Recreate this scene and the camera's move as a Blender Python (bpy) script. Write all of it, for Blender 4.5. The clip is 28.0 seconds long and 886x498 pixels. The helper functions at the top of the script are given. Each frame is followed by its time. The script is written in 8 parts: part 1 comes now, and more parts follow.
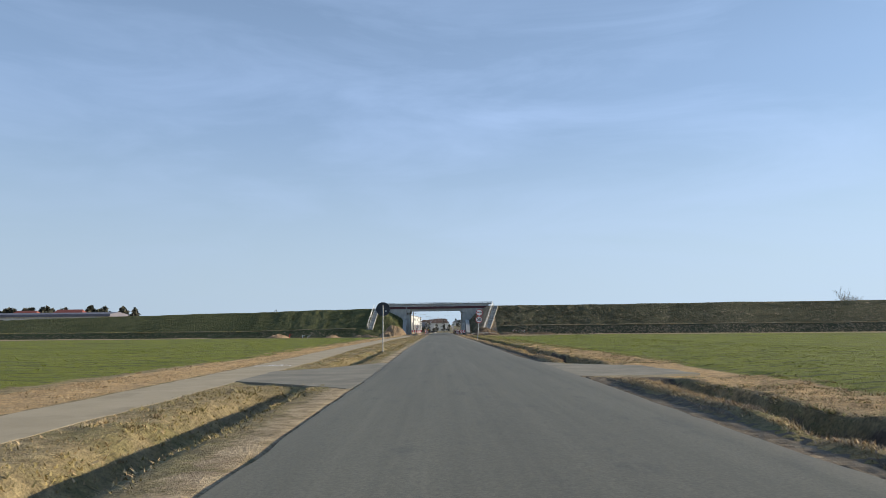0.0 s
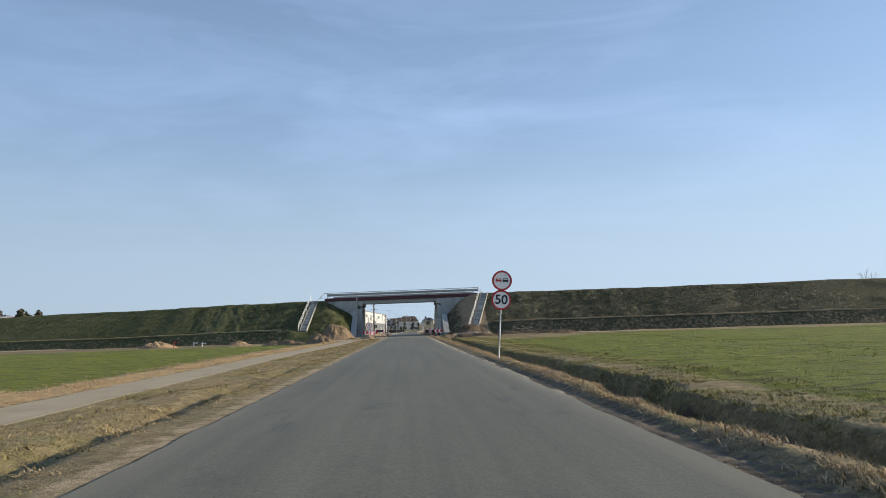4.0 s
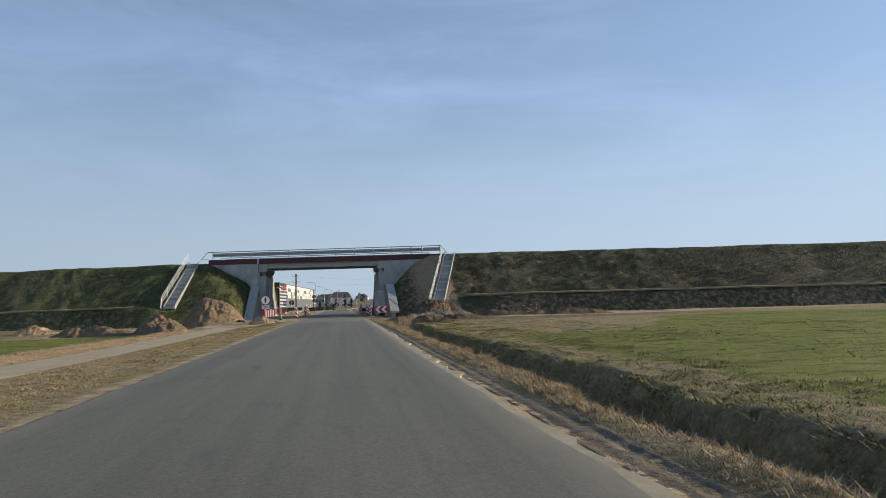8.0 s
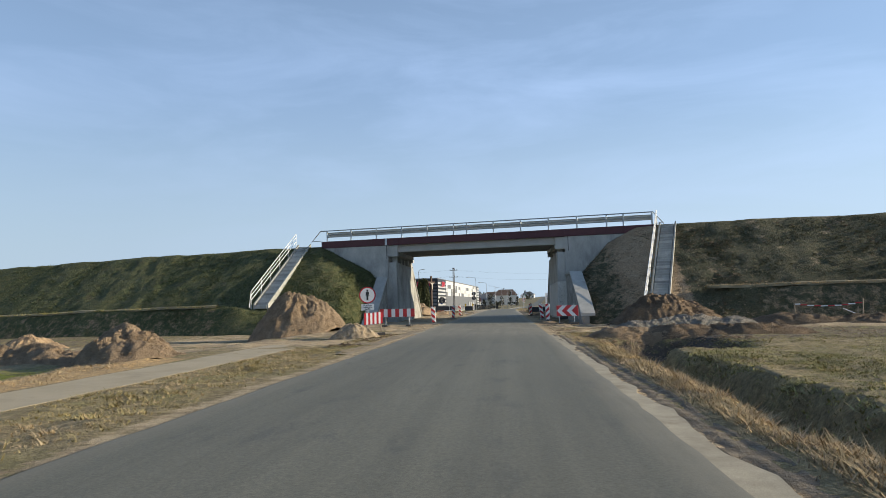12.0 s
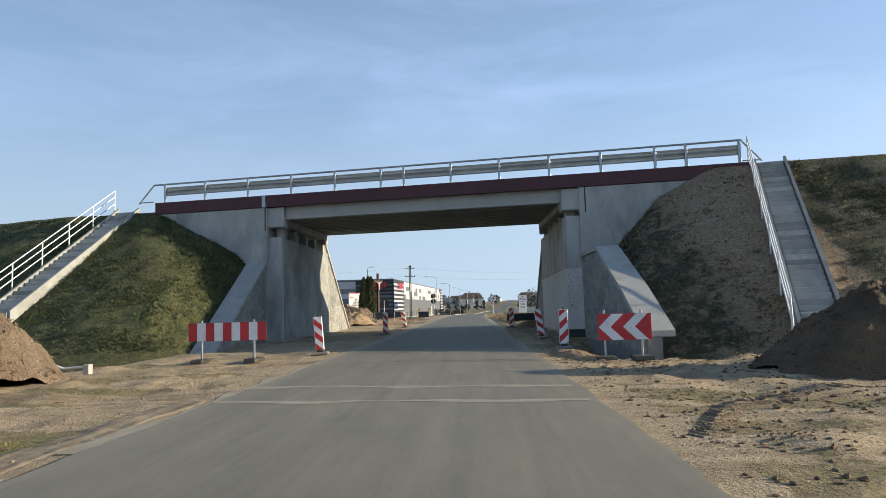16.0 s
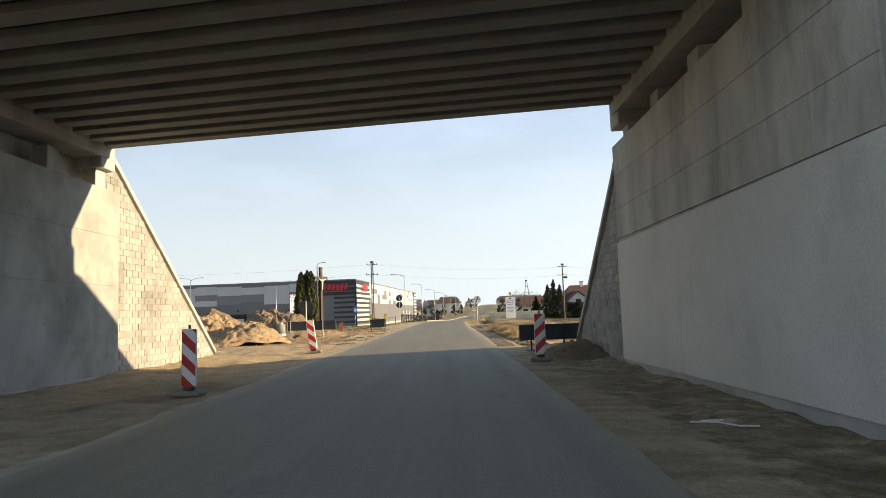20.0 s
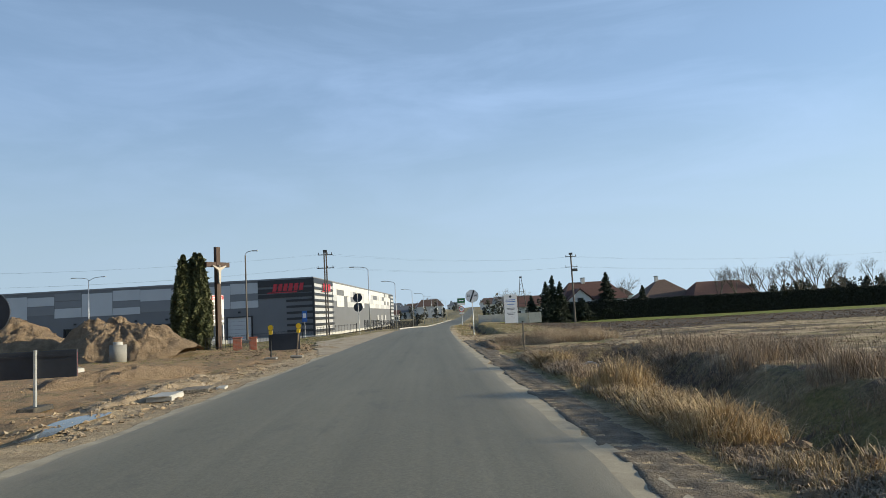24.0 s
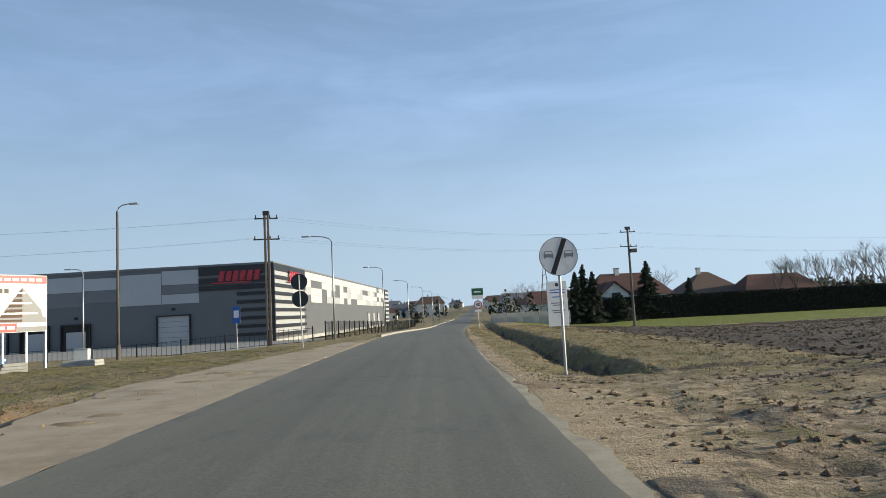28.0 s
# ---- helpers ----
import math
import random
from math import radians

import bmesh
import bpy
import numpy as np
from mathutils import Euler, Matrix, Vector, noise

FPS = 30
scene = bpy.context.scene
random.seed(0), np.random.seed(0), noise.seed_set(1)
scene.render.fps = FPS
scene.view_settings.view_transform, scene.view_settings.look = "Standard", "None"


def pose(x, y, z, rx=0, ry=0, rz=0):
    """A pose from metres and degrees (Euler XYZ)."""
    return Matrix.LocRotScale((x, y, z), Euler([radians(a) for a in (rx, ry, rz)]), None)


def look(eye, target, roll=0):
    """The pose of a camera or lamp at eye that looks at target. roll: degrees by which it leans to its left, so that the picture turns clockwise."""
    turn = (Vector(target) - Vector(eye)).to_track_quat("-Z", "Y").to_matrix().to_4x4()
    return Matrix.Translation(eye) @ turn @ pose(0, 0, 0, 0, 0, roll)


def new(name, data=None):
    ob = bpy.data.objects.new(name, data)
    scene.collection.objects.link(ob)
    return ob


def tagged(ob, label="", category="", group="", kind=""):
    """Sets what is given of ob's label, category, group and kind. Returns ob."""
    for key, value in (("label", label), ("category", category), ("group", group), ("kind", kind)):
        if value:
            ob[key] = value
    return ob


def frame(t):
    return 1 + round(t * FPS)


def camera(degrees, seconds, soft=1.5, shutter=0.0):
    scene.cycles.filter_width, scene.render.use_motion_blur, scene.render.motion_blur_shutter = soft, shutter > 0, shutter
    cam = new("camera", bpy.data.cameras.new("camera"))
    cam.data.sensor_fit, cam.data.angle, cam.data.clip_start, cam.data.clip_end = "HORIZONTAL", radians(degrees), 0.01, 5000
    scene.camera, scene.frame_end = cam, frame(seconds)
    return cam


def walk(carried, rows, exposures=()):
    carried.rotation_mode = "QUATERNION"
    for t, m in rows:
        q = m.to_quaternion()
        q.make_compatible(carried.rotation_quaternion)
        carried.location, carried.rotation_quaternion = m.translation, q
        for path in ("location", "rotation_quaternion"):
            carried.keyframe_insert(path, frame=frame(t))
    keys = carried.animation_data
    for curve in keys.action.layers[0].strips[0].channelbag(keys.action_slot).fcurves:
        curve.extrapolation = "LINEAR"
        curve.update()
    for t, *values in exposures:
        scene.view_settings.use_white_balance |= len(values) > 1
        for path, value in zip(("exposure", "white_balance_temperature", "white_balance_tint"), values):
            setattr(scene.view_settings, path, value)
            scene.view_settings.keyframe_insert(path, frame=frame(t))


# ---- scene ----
# ---- camera ----
cam = camera(65.56, 28.0, 0.75)
# seconds, eye x y z, yaw to the left, pitch up, roll
ROWS = [
    (0, -0.78, 0.01, 1.27, -0.48, 6.65, -0.51),
    (0.5, -0.75, 6.69, 1.29, -0.72, 6.83, -1.11),
    (1, -0.67, 13.48, 1.29, -0.95, 6.80, -0.88),
    (1.5, -0.47, 20.51, 1.32, -1.62, 6.46, -1.07),
    (2, -0.32, 27.37, 1.35, -2.13, 6.22, -1.34),
    (2.5, -0.18, 33.92, 1.38, -2.43, 6.17, -1.53),
    (3, -0.06, 39.94, 1.37, -2.67, 6.26, -1.64),
    (3.5, 0.05, 46.04, 1.35, -2.90, 6.37, -1.56),
    (5.5, 0.49, 69.30, 1.33, -4.05, 6.54, -2.71),
    (6, 0.66, 74.24, 1.33, -5.48, 6.02, -2.18),
    (6.5, 0.79, 78.87, 1.33, -10.24, 5.74, -1.71),
    (7, 0.87, 83.40, 1.33, -13.78, 5.52, -1.67),
    (7.5, 0.87, 87.60, 1.33, -13.87, 4.96, -1.85),
    (8, 0.88, 91.76, 1.33, -8.56, 4.39, -1.54),
    (8.5, 0.91, 95.53, 1.33, -0.61, 4.66, -1.06),
    (9, 0.95, 98.85, 1.33, 5.25, 5.05, -0.97),
    (9.5, 0.96, 102.05, 1.33, 7.70, 5.14, -1.29),
    (10, 0.97, 105.24, 1.32, 7.96, 4.92, -1.62),
    (10.5, 1.01, 108.53, 1.31, 7.67, 4.76, -1.73),
    (11, 1.08, 111.80, 1.31, 7.42, 4.77, -1.81),
    (11.5, 1.18, 115.07, 1.31, 7.19, 4.83, -1.95),
    (12, 1.28, 118.32, 1.32, 5.15, 4.60, -1.49),
    (12.5, 1.41, 121.69, 1.33, 3.96, 4.54, -1.28),
    (14.5, 1.45, 134.08, 1.35, 3.22, 4.78, -1.59),
    (15, 1.40, 137.11, 1.36, 2.97, 4.77, -1.59),
    (15.5, 1.29, 140.10, 1.36, 2.63, 4.80, -1.66),
    (16, 1.20, 143.11, 1.35, 2.30, 4.86, -1.70),
    (16.5, 1.19, 146.27, 1.34, 2.05, 4.96, -1.73),
    (17, 1.21, 149.35, 1.34, 1.88, 5.06, -1.85),
    (17.5, 1.30, 152.36, 1.34, 1.80, 5.09, -1.95),
    (18, 1.24, 155.50, 1.36, 1.41, 5.12, -2.04),
    (18.5, 1.17, 158.43, 1.37, 0.93, 5.12, -2.22),
    (19, 1.23, 161.43, 1.37, 0.73, 5.18, -2.13),
    (19.5, 1.26, 164.41, 1.35, 0.53, 5.21, -2.19),
    (20, 1.26, 167.43, 1.33, 0.34, 5.20, -2.11),
    (20.5, 1.24, 170.46, 1.32, 0.08, 5.14, -1.97),
    (21, 1.25, 173.45, 1.29, 0.03, 5.09, -2.37),
    (21.5, 1.29, 176.59, 1.26, -0.26, 5.28, -2.77),
    (23.5, 1.53, 190.62, 1.35, -0.97, 5.32, -3.69),
    (24, 1.48, 194.05, 1.35, -1.25, 5.42, -3.10),
    (24.5, 1.44, 197.59, 1.33, -1.33, 5.35, -3.20),
    (25, 1.41, 201.15, 1.31, -1.15, 5.42, -2.94),
    (25.5, 1.41, 204.62, 1.31, -1.16, 5.29, -3.36),
    (26, 1.42, 208.20, 1.31, -1.34, 5.33, -3.23),
    (26.5, 1.43, 211.84, 1.31, -1.54, 5.34, -3.24),
    (27, 1.46, 215.61, 1.32, -1.59, 5.28, -3.33),
    (27.5, 1.45, 219.42, 1.33, -1.39, 5.34, -3.01),
    (28, 1.41, 223.17, 1.35, -1.19, 5.29, -2.99),
]


def eye_pose(x, y, z, yaw, pitch, roll):
    a, b = radians(yaw), radians(pitch)
    ahead = Vector((-math.sin(a) * math.cos(b), math.cos(a) * math.cos(b), math.sin(b)))
    return look((x, y, z), Vector((x, y, z)) + ahead, roll)


EXPOSURES = [(0.0, 0.20, 6500, 7), (3.5, 0.18, 6500, 7), (5.5, 0.16, 6500, 6), (7.0, 0.02, 6650, 7), (8.0, 0.02, 6600, 7), (8.7, 0.16, 6500, 6), (9.4, 0.23, 6500, 6), (12.0, 0.28, 6500, 6), (15.5, 0.34, 6500, 6), (17.0, 0.42, 6500, 8), (18.0, 0.64, 6650, 8), (18.5, 0.76, 6700, 8), (19.0, 0.90, 7150, 8), (19.5, 0.95, 7900, 9), (20.0, 0.80, 8300, 10), (21.2, 0.62, 8000, 9), (22.5, 0.40, 7000, 5), (24.0, 0.18, 6450, 3), (28.0, 0.18, 6450, 4)]
walk(cam, [(t, eye_pose(*r)) for t, *r in ROWS], EXPOSURES)

# ---- world and sun ----
SUN_EL, SUN_AZ = 12.7, -1.0  # degrees up, and degrees from +x towards +y
world = bpy.data.worlds.new("world")
scene.world = world
world.use_nodes = True
wn, wl = world.node_tree.nodes, world.node_tree.links
wn.clear()
w_out, w_bg = wn.new("ShaderNodeOutputWorld"), wn.new("ShaderNodeBackground")
sky = wn.new("ShaderNodeTexSky")
sky.sky_type, sky.sun_disc = "NISHITA", False
sky.sun_elevation, sky.sun_rotation = radians(SUN_EL), radians(90 - SUN_AZ)
sky.air_density, sky.dust_density, sky.ozone_density = 1.0, 0.6, 2.8
# thin high cloud, streaked
w_co, w_map = wn.new("ShaderNodeTexCoord"), wn.new("ShaderNodeMapping")
w_map.inputs["Scale"].default_value = (1.3, 2.0, 6.0)
w_map.inputs["Rotation"].default_value = (0.10, -0.22, 0.35)
w_noise, w_ramp, w_mix = wn.new("ShaderNodeTexNoise"), wn.new("ShaderNodeMapRange"), wn.new("ShaderNodeMixRGB")
w_noise.inputs["Scale"].default_value, w_noise.inputs["Detail"].default_value = 2.0, 8.0
w_noise.inputs["Roughness"].default_value, w_noise.inputs["Distortion"].default_value = 0.58, 0.5
w_ramp.inputs[1].default_value, w_ramp.inputs[2].default_value = 0.42, 0.82
w_ramp.inputs[3].default_value, w_ramp.inputs[4].default_value = 0.50, 0.88
w_mix.inputs[2].default_value = (3.3, 4.5, 6.95, 1)
w_up, w_hz, w_mix2 = wn.new("ShaderNodeSeparateXYZ"), wn.new("ShaderNodeMapRange"), wn.new("ShaderNodeMixRGB")
w_hz.inputs[1].default_value, w_hz.inputs[2].default_value, w_hz.inputs[3].default_value, w_hz.inputs[4].default_value = 0.0, 0.34, 0.9, 0.0
w_hz.interpolation_type = "SMOOTHSTEP"
w_mix2.inputs[2].default_value = (3.75, 4.65, 5.75, 1)
wl.new(w_co.outputs["Generated"], w_map.inputs["Vector"])
wl.new(w_map.outputs["Vector"], w_noise.inputs["Vector"])
wl.new(w_noise.outputs[0], w_ramp.inputs[0])
# the veil thins out towards the zenith
w_top, w_veil = wn.new("ShaderNodeMapRange"), wn.new("ShaderNodeMath")
w_top.inputs[1].default_value, w_top.inputs[2].default_value, w_top.inputs[3].default_value, w_top.inputs[4].default_value = 0.34, 0.72, 1.0, 0.1
w_veil.operation = "MULTIPLY"
wl.new(w_ramp.outputs[0], w_veil.inputs[0])
wl.new(w_top.outputs[0], w_veil.inputs[1])
wl.new(w_veil.outputs[0], w_mix.inputs[0])
wl.new(sky.outputs[0], w_mix.inputs[1])
wl.new(w_co.outputs["Generated"], w_up.inputs[0])
wl.new(w_up.outputs[2], w_hz.inputs[0])
wl.new(w_up.outputs[2], w_top.inputs[0])
wl.new(w_hz.outputs[0], w_mix2.inputs[0])
wl.new(w_mix.outputs[0], w_mix2.inputs[1])
# brighter towards the sun's side
w_side, w_glow = wn.new("ShaderNodeMapRange"), wn.new("ShaderNodeVectorMath")
w_side.inputs[1].default_value, w_side.inputs[2].default_value, w_side.inputs[3].default_value, w_side.inputs[4].default_value = -0.5, 0.7, 0.865, 1.11
w_glow.operation = "SCALE"
wl.new(w_up.outputs[0], w_side.inputs[0])
wl.new(w_mix2.outputs[0], w_glow.inputs[0])
wl.new(w_side.outputs[0], w_glow.inputs["Scale"])
wl.new(w_glow.outputs[0], w_bg.inputs[0])
w_bg.inputs[1].default_value = 0.125
wl.new(w_bg.outputs[0], w_out.inputs[0])

sun_data = bpy.data.lights.new("sun", "SUN")
sun_data.energy, sun_data.angle, sun_data.color = 5.9, radians(0.53), (1.0, 0.845, 0.635)
sun = new("sun", sun_data)
_a, _e = radians(SUN_AZ), radians(SUN_EL)
SUN_DIR = Vector((math.cos(_a) * math.cos(_e), math.sin(_a) * math.cos(_e), math.sin(_e)))
sun.matrix_world = look(SUN_DIR * 300, (0, 0, 0))


# ---- materials ----
def nodes_of(name):
    m = bpy.data.materials.new(name)
    m.use_nodes = True
    return m, m.node_tree.nodes, m.node_tree.links, m.node_tree.nodes["Principled BSDF"]


def noise_node(n, l, scale, detail=4.0, rough=0.55, stretch=None, vec=None):
    """A noise over world places; gives its value socket."""
    g = n.new("ShaderNodeNewGeometry")
    src = vec or g.outputs["Position"]
    if stretch:
        mp = n.new("ShaderNodeMapping")
        mp.inputs["Scale"].default_value = stretch
        l.new(src, mp.inputs["Vector"])
        src = mp.outputs["Vector"]
    t = n.new("ShaderNodeTexNoise")
    t.inputs["Scale"].default_value, t.inputs["Detail"].default_value, t.inputs["Roughness"].default_value = scale, detail, rough
    l.new(src, t.inputs["Vector"])
    return t.outputs[0]


def ranged(n, l, sock, a, b, lo=0.0, hi=1.0):
    r = n.new("ShaderNodeMapRange")
    for i, v in enumerate((a, b, lo, hi)):
        r.inputs[i + 1].default_value = v
    l.new(sock, r.inputs[0])
    return r.outputs[0]


def mixed(n, l, fac, a, b, kind="MIX"):
    m = n.new("ShaderNodeMixRGB")
    m.blend_type = kind
    for i, v in enumerate((fac, a, b)):
        if isinstance(v, (int, float)):
            m.inputs[i].default_value = v if i == 0 else (v, v, v, 1)
        elif isinstance(v, tuple):
            m.inputs[i].default_value = (*v, 1)
        else:
            l.new(v, m.inputs[i])
    return m.outputs[0]


def bumped(n, l, bsdf, sock, dist, strength=1.0):
    b = n.new("ShaderNodeBump")
    b.inputs["Distance"].default_value, b.inputs["Strength"].default_value = dist, strength
    l.new(sock, b.inputs["Height"])
    l.new(b.outputs[0], bsdf.inputs["Normal"])


def surface(name, c1, c2, scale=3.0, rough=0.8, metal=0.0, stain=None, stain_at=(0.55, 0.75), stain_scale=0.5, bump=0.004, fine=60.0, spread=0.0, stretch=None, rugged=0.0):
    """Two-scale mottled surface: c1..c2 by noise, stain laid over by a larger noise, fine relief; spread: how much pieces differ."""
    m, n, l, b = nodes_of(name)
    col = mixed(n, l, ranged(n, l, noise_node(n, l, scale, 5, 0.6, stretch), 0.32, 0.68), c1, c2)
    if stain:
        col = mixed(n, l, ranged(n, l, noise_node(n, l, stain_scale, 6, 0.65, stretch), *stain_at), col, stain)
    f = noise_node(n, l, fine, 3, 0.6)
    col = mixed(n, l, 0.35, col, ranged(n, l, f, 0.2, 0.8, 0.55, 1.45), "MULTIPLY") if fine else col
    if spread:
        oi = n.new("ShaderNodeObjectInfo")
        col = mixed(n, l, 1.0, col, ranged(n, l, oi.outputs["Random"], 0, 1, 1 - spread, 1 + spread), "MULTIPLY")
    l.new(col, b.inputs["Base Color"])
    b.inputs["Roughness"].default_value, b.inputs["Metallic"].default_value = rough, metal
    if rugged:
        bumped(n, l, b, mixed(n, l, 0.6, f, noise_node(n, l, 4.5, 9, 0.72)), rugged)
    elif bump:
        bumped(n, l, b, f, bump)
    return m


M = {}
M["asphalt"] = None


def road_material():
    m, n, l, b = nodes_of("asphalt")
    col = mixed(n, l, ranged(n, l, noise_node(n, l, 0.5, 5, 0.6, (1, 0.12, 1)), 0.3, 0.7), (0.136, 0.128, 0.093), (0.177, 0.166, 0.121))
    col = mixed(n, l, ranged(n, l, noise_node(n, l, 1.4, 6, 0.7, (1, 0.35, 1)), 0.56, 0.75), col, (0.096, 0.092, 0.075))
    g = noise_node(n, l, 110, 2, 0.7)
    col = mixed(n, l, 0.8, col, ranged(n, l, g, 0.25, 0.75, 0.7, 1.3), "MULTIPLY")
    col = mixed(n, l, 0.8, col, ranged(n, l, noise_node(n, l, 30, 4, 0.7), 0.3, 0.7, 0.68, 1.34), "MULTIPLY")
    col = mixed(n, l, 0.7, col, ranged(n, l, noise_node(n, l, 1.0, 5, 0.65, (2.6, 0.03, 1)), 0.3, 0.7, 0.8, 1.2), "MULTIPLY")
    # dust along the edges
    at = n.new("ShaderNodeAttribute")
    at.attribute_name = "dust"
    d = n.new("ShaderNodeMath")
    d.operation = "MULTIPLY"
    l.new(at.outputs["Fac"], d.inputs[0])
    l.new(ranged(n, l, noise_node(n, l, 1.6, 8, 0.75, (1, 0.3, 1)), 0.25, 0.75, 0.45, 1.35), d.inputs[1])
    d2 = n.new("ShaderNodeMath")
    d2.operation = "MULTIPLY"
    l.new(d.outputs[0], d2.inputs[0])
    l.new(ranged(n, l, noise_node(n, l, 1.0, 6, 0.7, (3.2, 0.10, 1)), 0.35, 0.65, 0.7, 1.35), d2.inputs[1])
    col = mixed(n, l, d2.outputs[0], col, (0.29, 0.255, 0.185))
    l.new(col, b.inputs["Base Color"])
    b.inputs["Roughness"].default_value = 0.68
    bumped(n, l, b, g, 0.003)
    return m


M["asphalt"] = road_material()
M["path"] = surface("path_asphalt", (0.39, 0.32, 0.21), (0.47, 0.39, 0.265), 0.8, 0.9, stain=(0.32, 0.262, 0.172), stain_scale=0.7, bump=0.003, fine=90)
M["drive"] = surface("field_entrance", (0.225, 0.205, 0.158), (0.31, 0.28, 0.215), 0.9, 0.9, stain=(0.185, 0.17, 0.135), stain_scale=0.55, stain_at=(0.5, 0.7), fine=80, bump=0.004)
M["apron"] = surface("apron_asphalt", (0.17, 0.16, 0.14), (0.23, 0.215, 0.19), 0.9, 0.9, stain=(0.36, 0.33, 0.28), stain_scale=0.5, fine=80)
M["concrete"] = surface("concrete", (0.36, 0.36, 0.34), (0.49, 0.482, 0.45), 1.3, 0.85, stain=(0.26, 0.258, 0.244), stain_scale=0.8, stain_at=(0.48, 0.72), fine=45, bump=0.003, stretch=(1, 1, 0.45))
M["concrete_form"] = surface("concrete_formed", (0.40, 0.39, 0.345), (0.56, 0.545, 0.49), 1.1, 0.85, stain=(0.22, 0.215, 0.195), stain_scale=0.9, stain_at=(0.46, 0.70), fine=40, spread=0.05, stretch=(1, 1, 0.35))
M["concrete_paint"] = surface("concrete_painted", (0.54, 0.53, 0.485), (0.63, 0.62, 0.575), 0.5, 0.7, stain=(0.46, 0.45, 0.41), stain_scale=0.6, fine=30, bump=0.0015)
M["step"] = surface("stair_concrete", (0.33, 0.33, 0.315), (0.44, 0.435, 0.41), 2.0, 0.9, stain=(0.24, 0.24, 0.225), stain_scale=1.5, fine=45, spread=0.25, bump=0.003)
M["pole_dark"] = surface("weathered_pole", (0.085, 0.075, 0.065), (0.14, 0.125, 0.11), 2.0, 0.9, fine=40, stretch=(4, 4, 0.4))
M["block"] = surface("wall_block", (0.25, 0.245, 0.225), (0.34, 0.333, 0.307), 2.0, 0.9, stain=(0.19, 0.187, 0.172), stain_scale=0.7, stain_at=(0.50, 0.70), fine=55, spread=0.16, bump=0.005)
# the wall block again, paler: the front left wing's light is in the colour
M["block_lit"] = surface("lit_wall_block", (0.265, 0.257, 0.228), (0.34, 0.328, 0.293), 2.0, 0.9, stain=(0.20, 0.196, 0.175), stain_scale=0.7, stain_at=(0.55, 0.72), fine=55, spread=0.14, bump=0.005)
M["mortar"] = surface("mortar", (0.21, 0.207, 0.192), (0.25, 0.246, 0.228), 4.0, 0.95, fine=60)
# slab underside darkened: the shade between the girders is in its colour
M["soffit_shade"] = surface("shaded_deck_soffit", (0.10, 0.10, 0.095), (0.14, 0.138, 0.13), 1.0, 0.9, fine=30, bump=0.002)
M["coping"] = surface("coping", (0.36, 0.355, 0.33), (0.45, 0.44, 0.41), 1.5, 0.85, stain=(0.28, 0.27, 0.25), stain_scale=0.9, fine=40)
# weathered concrete, darkened for the shade on the left abutment's inner wall
M["concrete_aged_dark"] = surface("aged_dark_concrete", (0.29, 0.294, 0.275), (0.39, 0.393, 0.365), 0.9, 0.85, stain=(0.17, 0.172, 0.16), stain_scale=0.6, stain_at=(0.45, 0.75), fine=40, spread=0.025)
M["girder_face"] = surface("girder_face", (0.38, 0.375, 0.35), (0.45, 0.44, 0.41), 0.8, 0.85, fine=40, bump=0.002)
# the front girder's concrete again, darkened for the shade under the deck
M["girder"] = surface("shaded_girder_concrete", (0.20, 0.20, 0.19), (0.27, 0.267, 0.25), 0.8, 0.85, fine=40, bump=0.002)
M["fascia"] = surface("maroon_fascia", (0.070, 0.018, 0.024), (0.088, 0.024, 0.030), 1.2, 0.55, spread=0.06, fine=20, bump=0.0008)
M["zinc"] = surface("galvanised_steel", (0.40, 0.42, 0.44), (0.50, 0.52, 0.54), 2.5, 0.45, 0.75, fine=30, bump=0.0005)
M["zinc_dull"] = surface("dull_galvanised_steel", (0.44, 0.46, 0.46), (0.54, 0.56, 0.56), 1.2, 0.5, 0.55, fine=30, bump=0.0005)
M["white_paint"] = surface("white_painted_steel", (0.72, 0.72, 0.70), (0.80, 0.80, 0.78), 3.0, 0.5, fine=25, bump=0.0006)
M["sign_white"] = surface("white_sheeting", (0.74, 0.74, 0.74), (0.80, 0.80, 0.80), 2.0, 0.45, stain=(0.6, 0.59, 0.56), stain_scale=3, fine=0, bump=0)
M["sign_red"] = surface("red_sheeting", (0.45, 0.022, 0.028), (0.53, 0.03, 0.035), 2.0, 0.42, fine=0, bump=0)
M["sign_black"] = surface("black_sheeting", (0.012, 0.012, 0.013), (0.02, 0.02, 0.021), 3.0, 0.5, fine=0, bump=0)
M["sign_grey"] = surface("grey_sheeting", (0.20, 0.20, 0.205), (0.24, 0.24, 0.245), 3.0, 0.5, fine=0, bump=0)
M["sign_back"] = surface("sign_back", (0.032, 0.038, 0.048), (0.044, 0.050, 0.062), 3.0, 0.55, 0.2, fine=0, bump=0)
M["sign_green"] = surface("green_sheeting", (0.012, 0.11, 0.05), (0.016, 0.14, 0.065), 2.0, 0.45, fine=0, bump=0)
M["sign_blue"] = surface("blue_sheeting", (0.02, 0.10, 0.38), (0.03, 0.13, 0.44), 2.0, 0.45, fine=0, bump=0)
M["worn_paint"] = surface("worn_road_paint", (0.72, 0.70, 0.65), (0.82, 0.80, 0.76), 6.0, 0.8, stain=(0.45, 0.40, 0.32), stain_scale=5, stain_at=(0.58, 0.75), fine=60, bump=0)
M["yellow"] = surface("yellow_plastic", (0.72, 0.46, 0.02), (0.82, 0.54, 0.03), 4.0, 0.4, fine=0, bump=0)
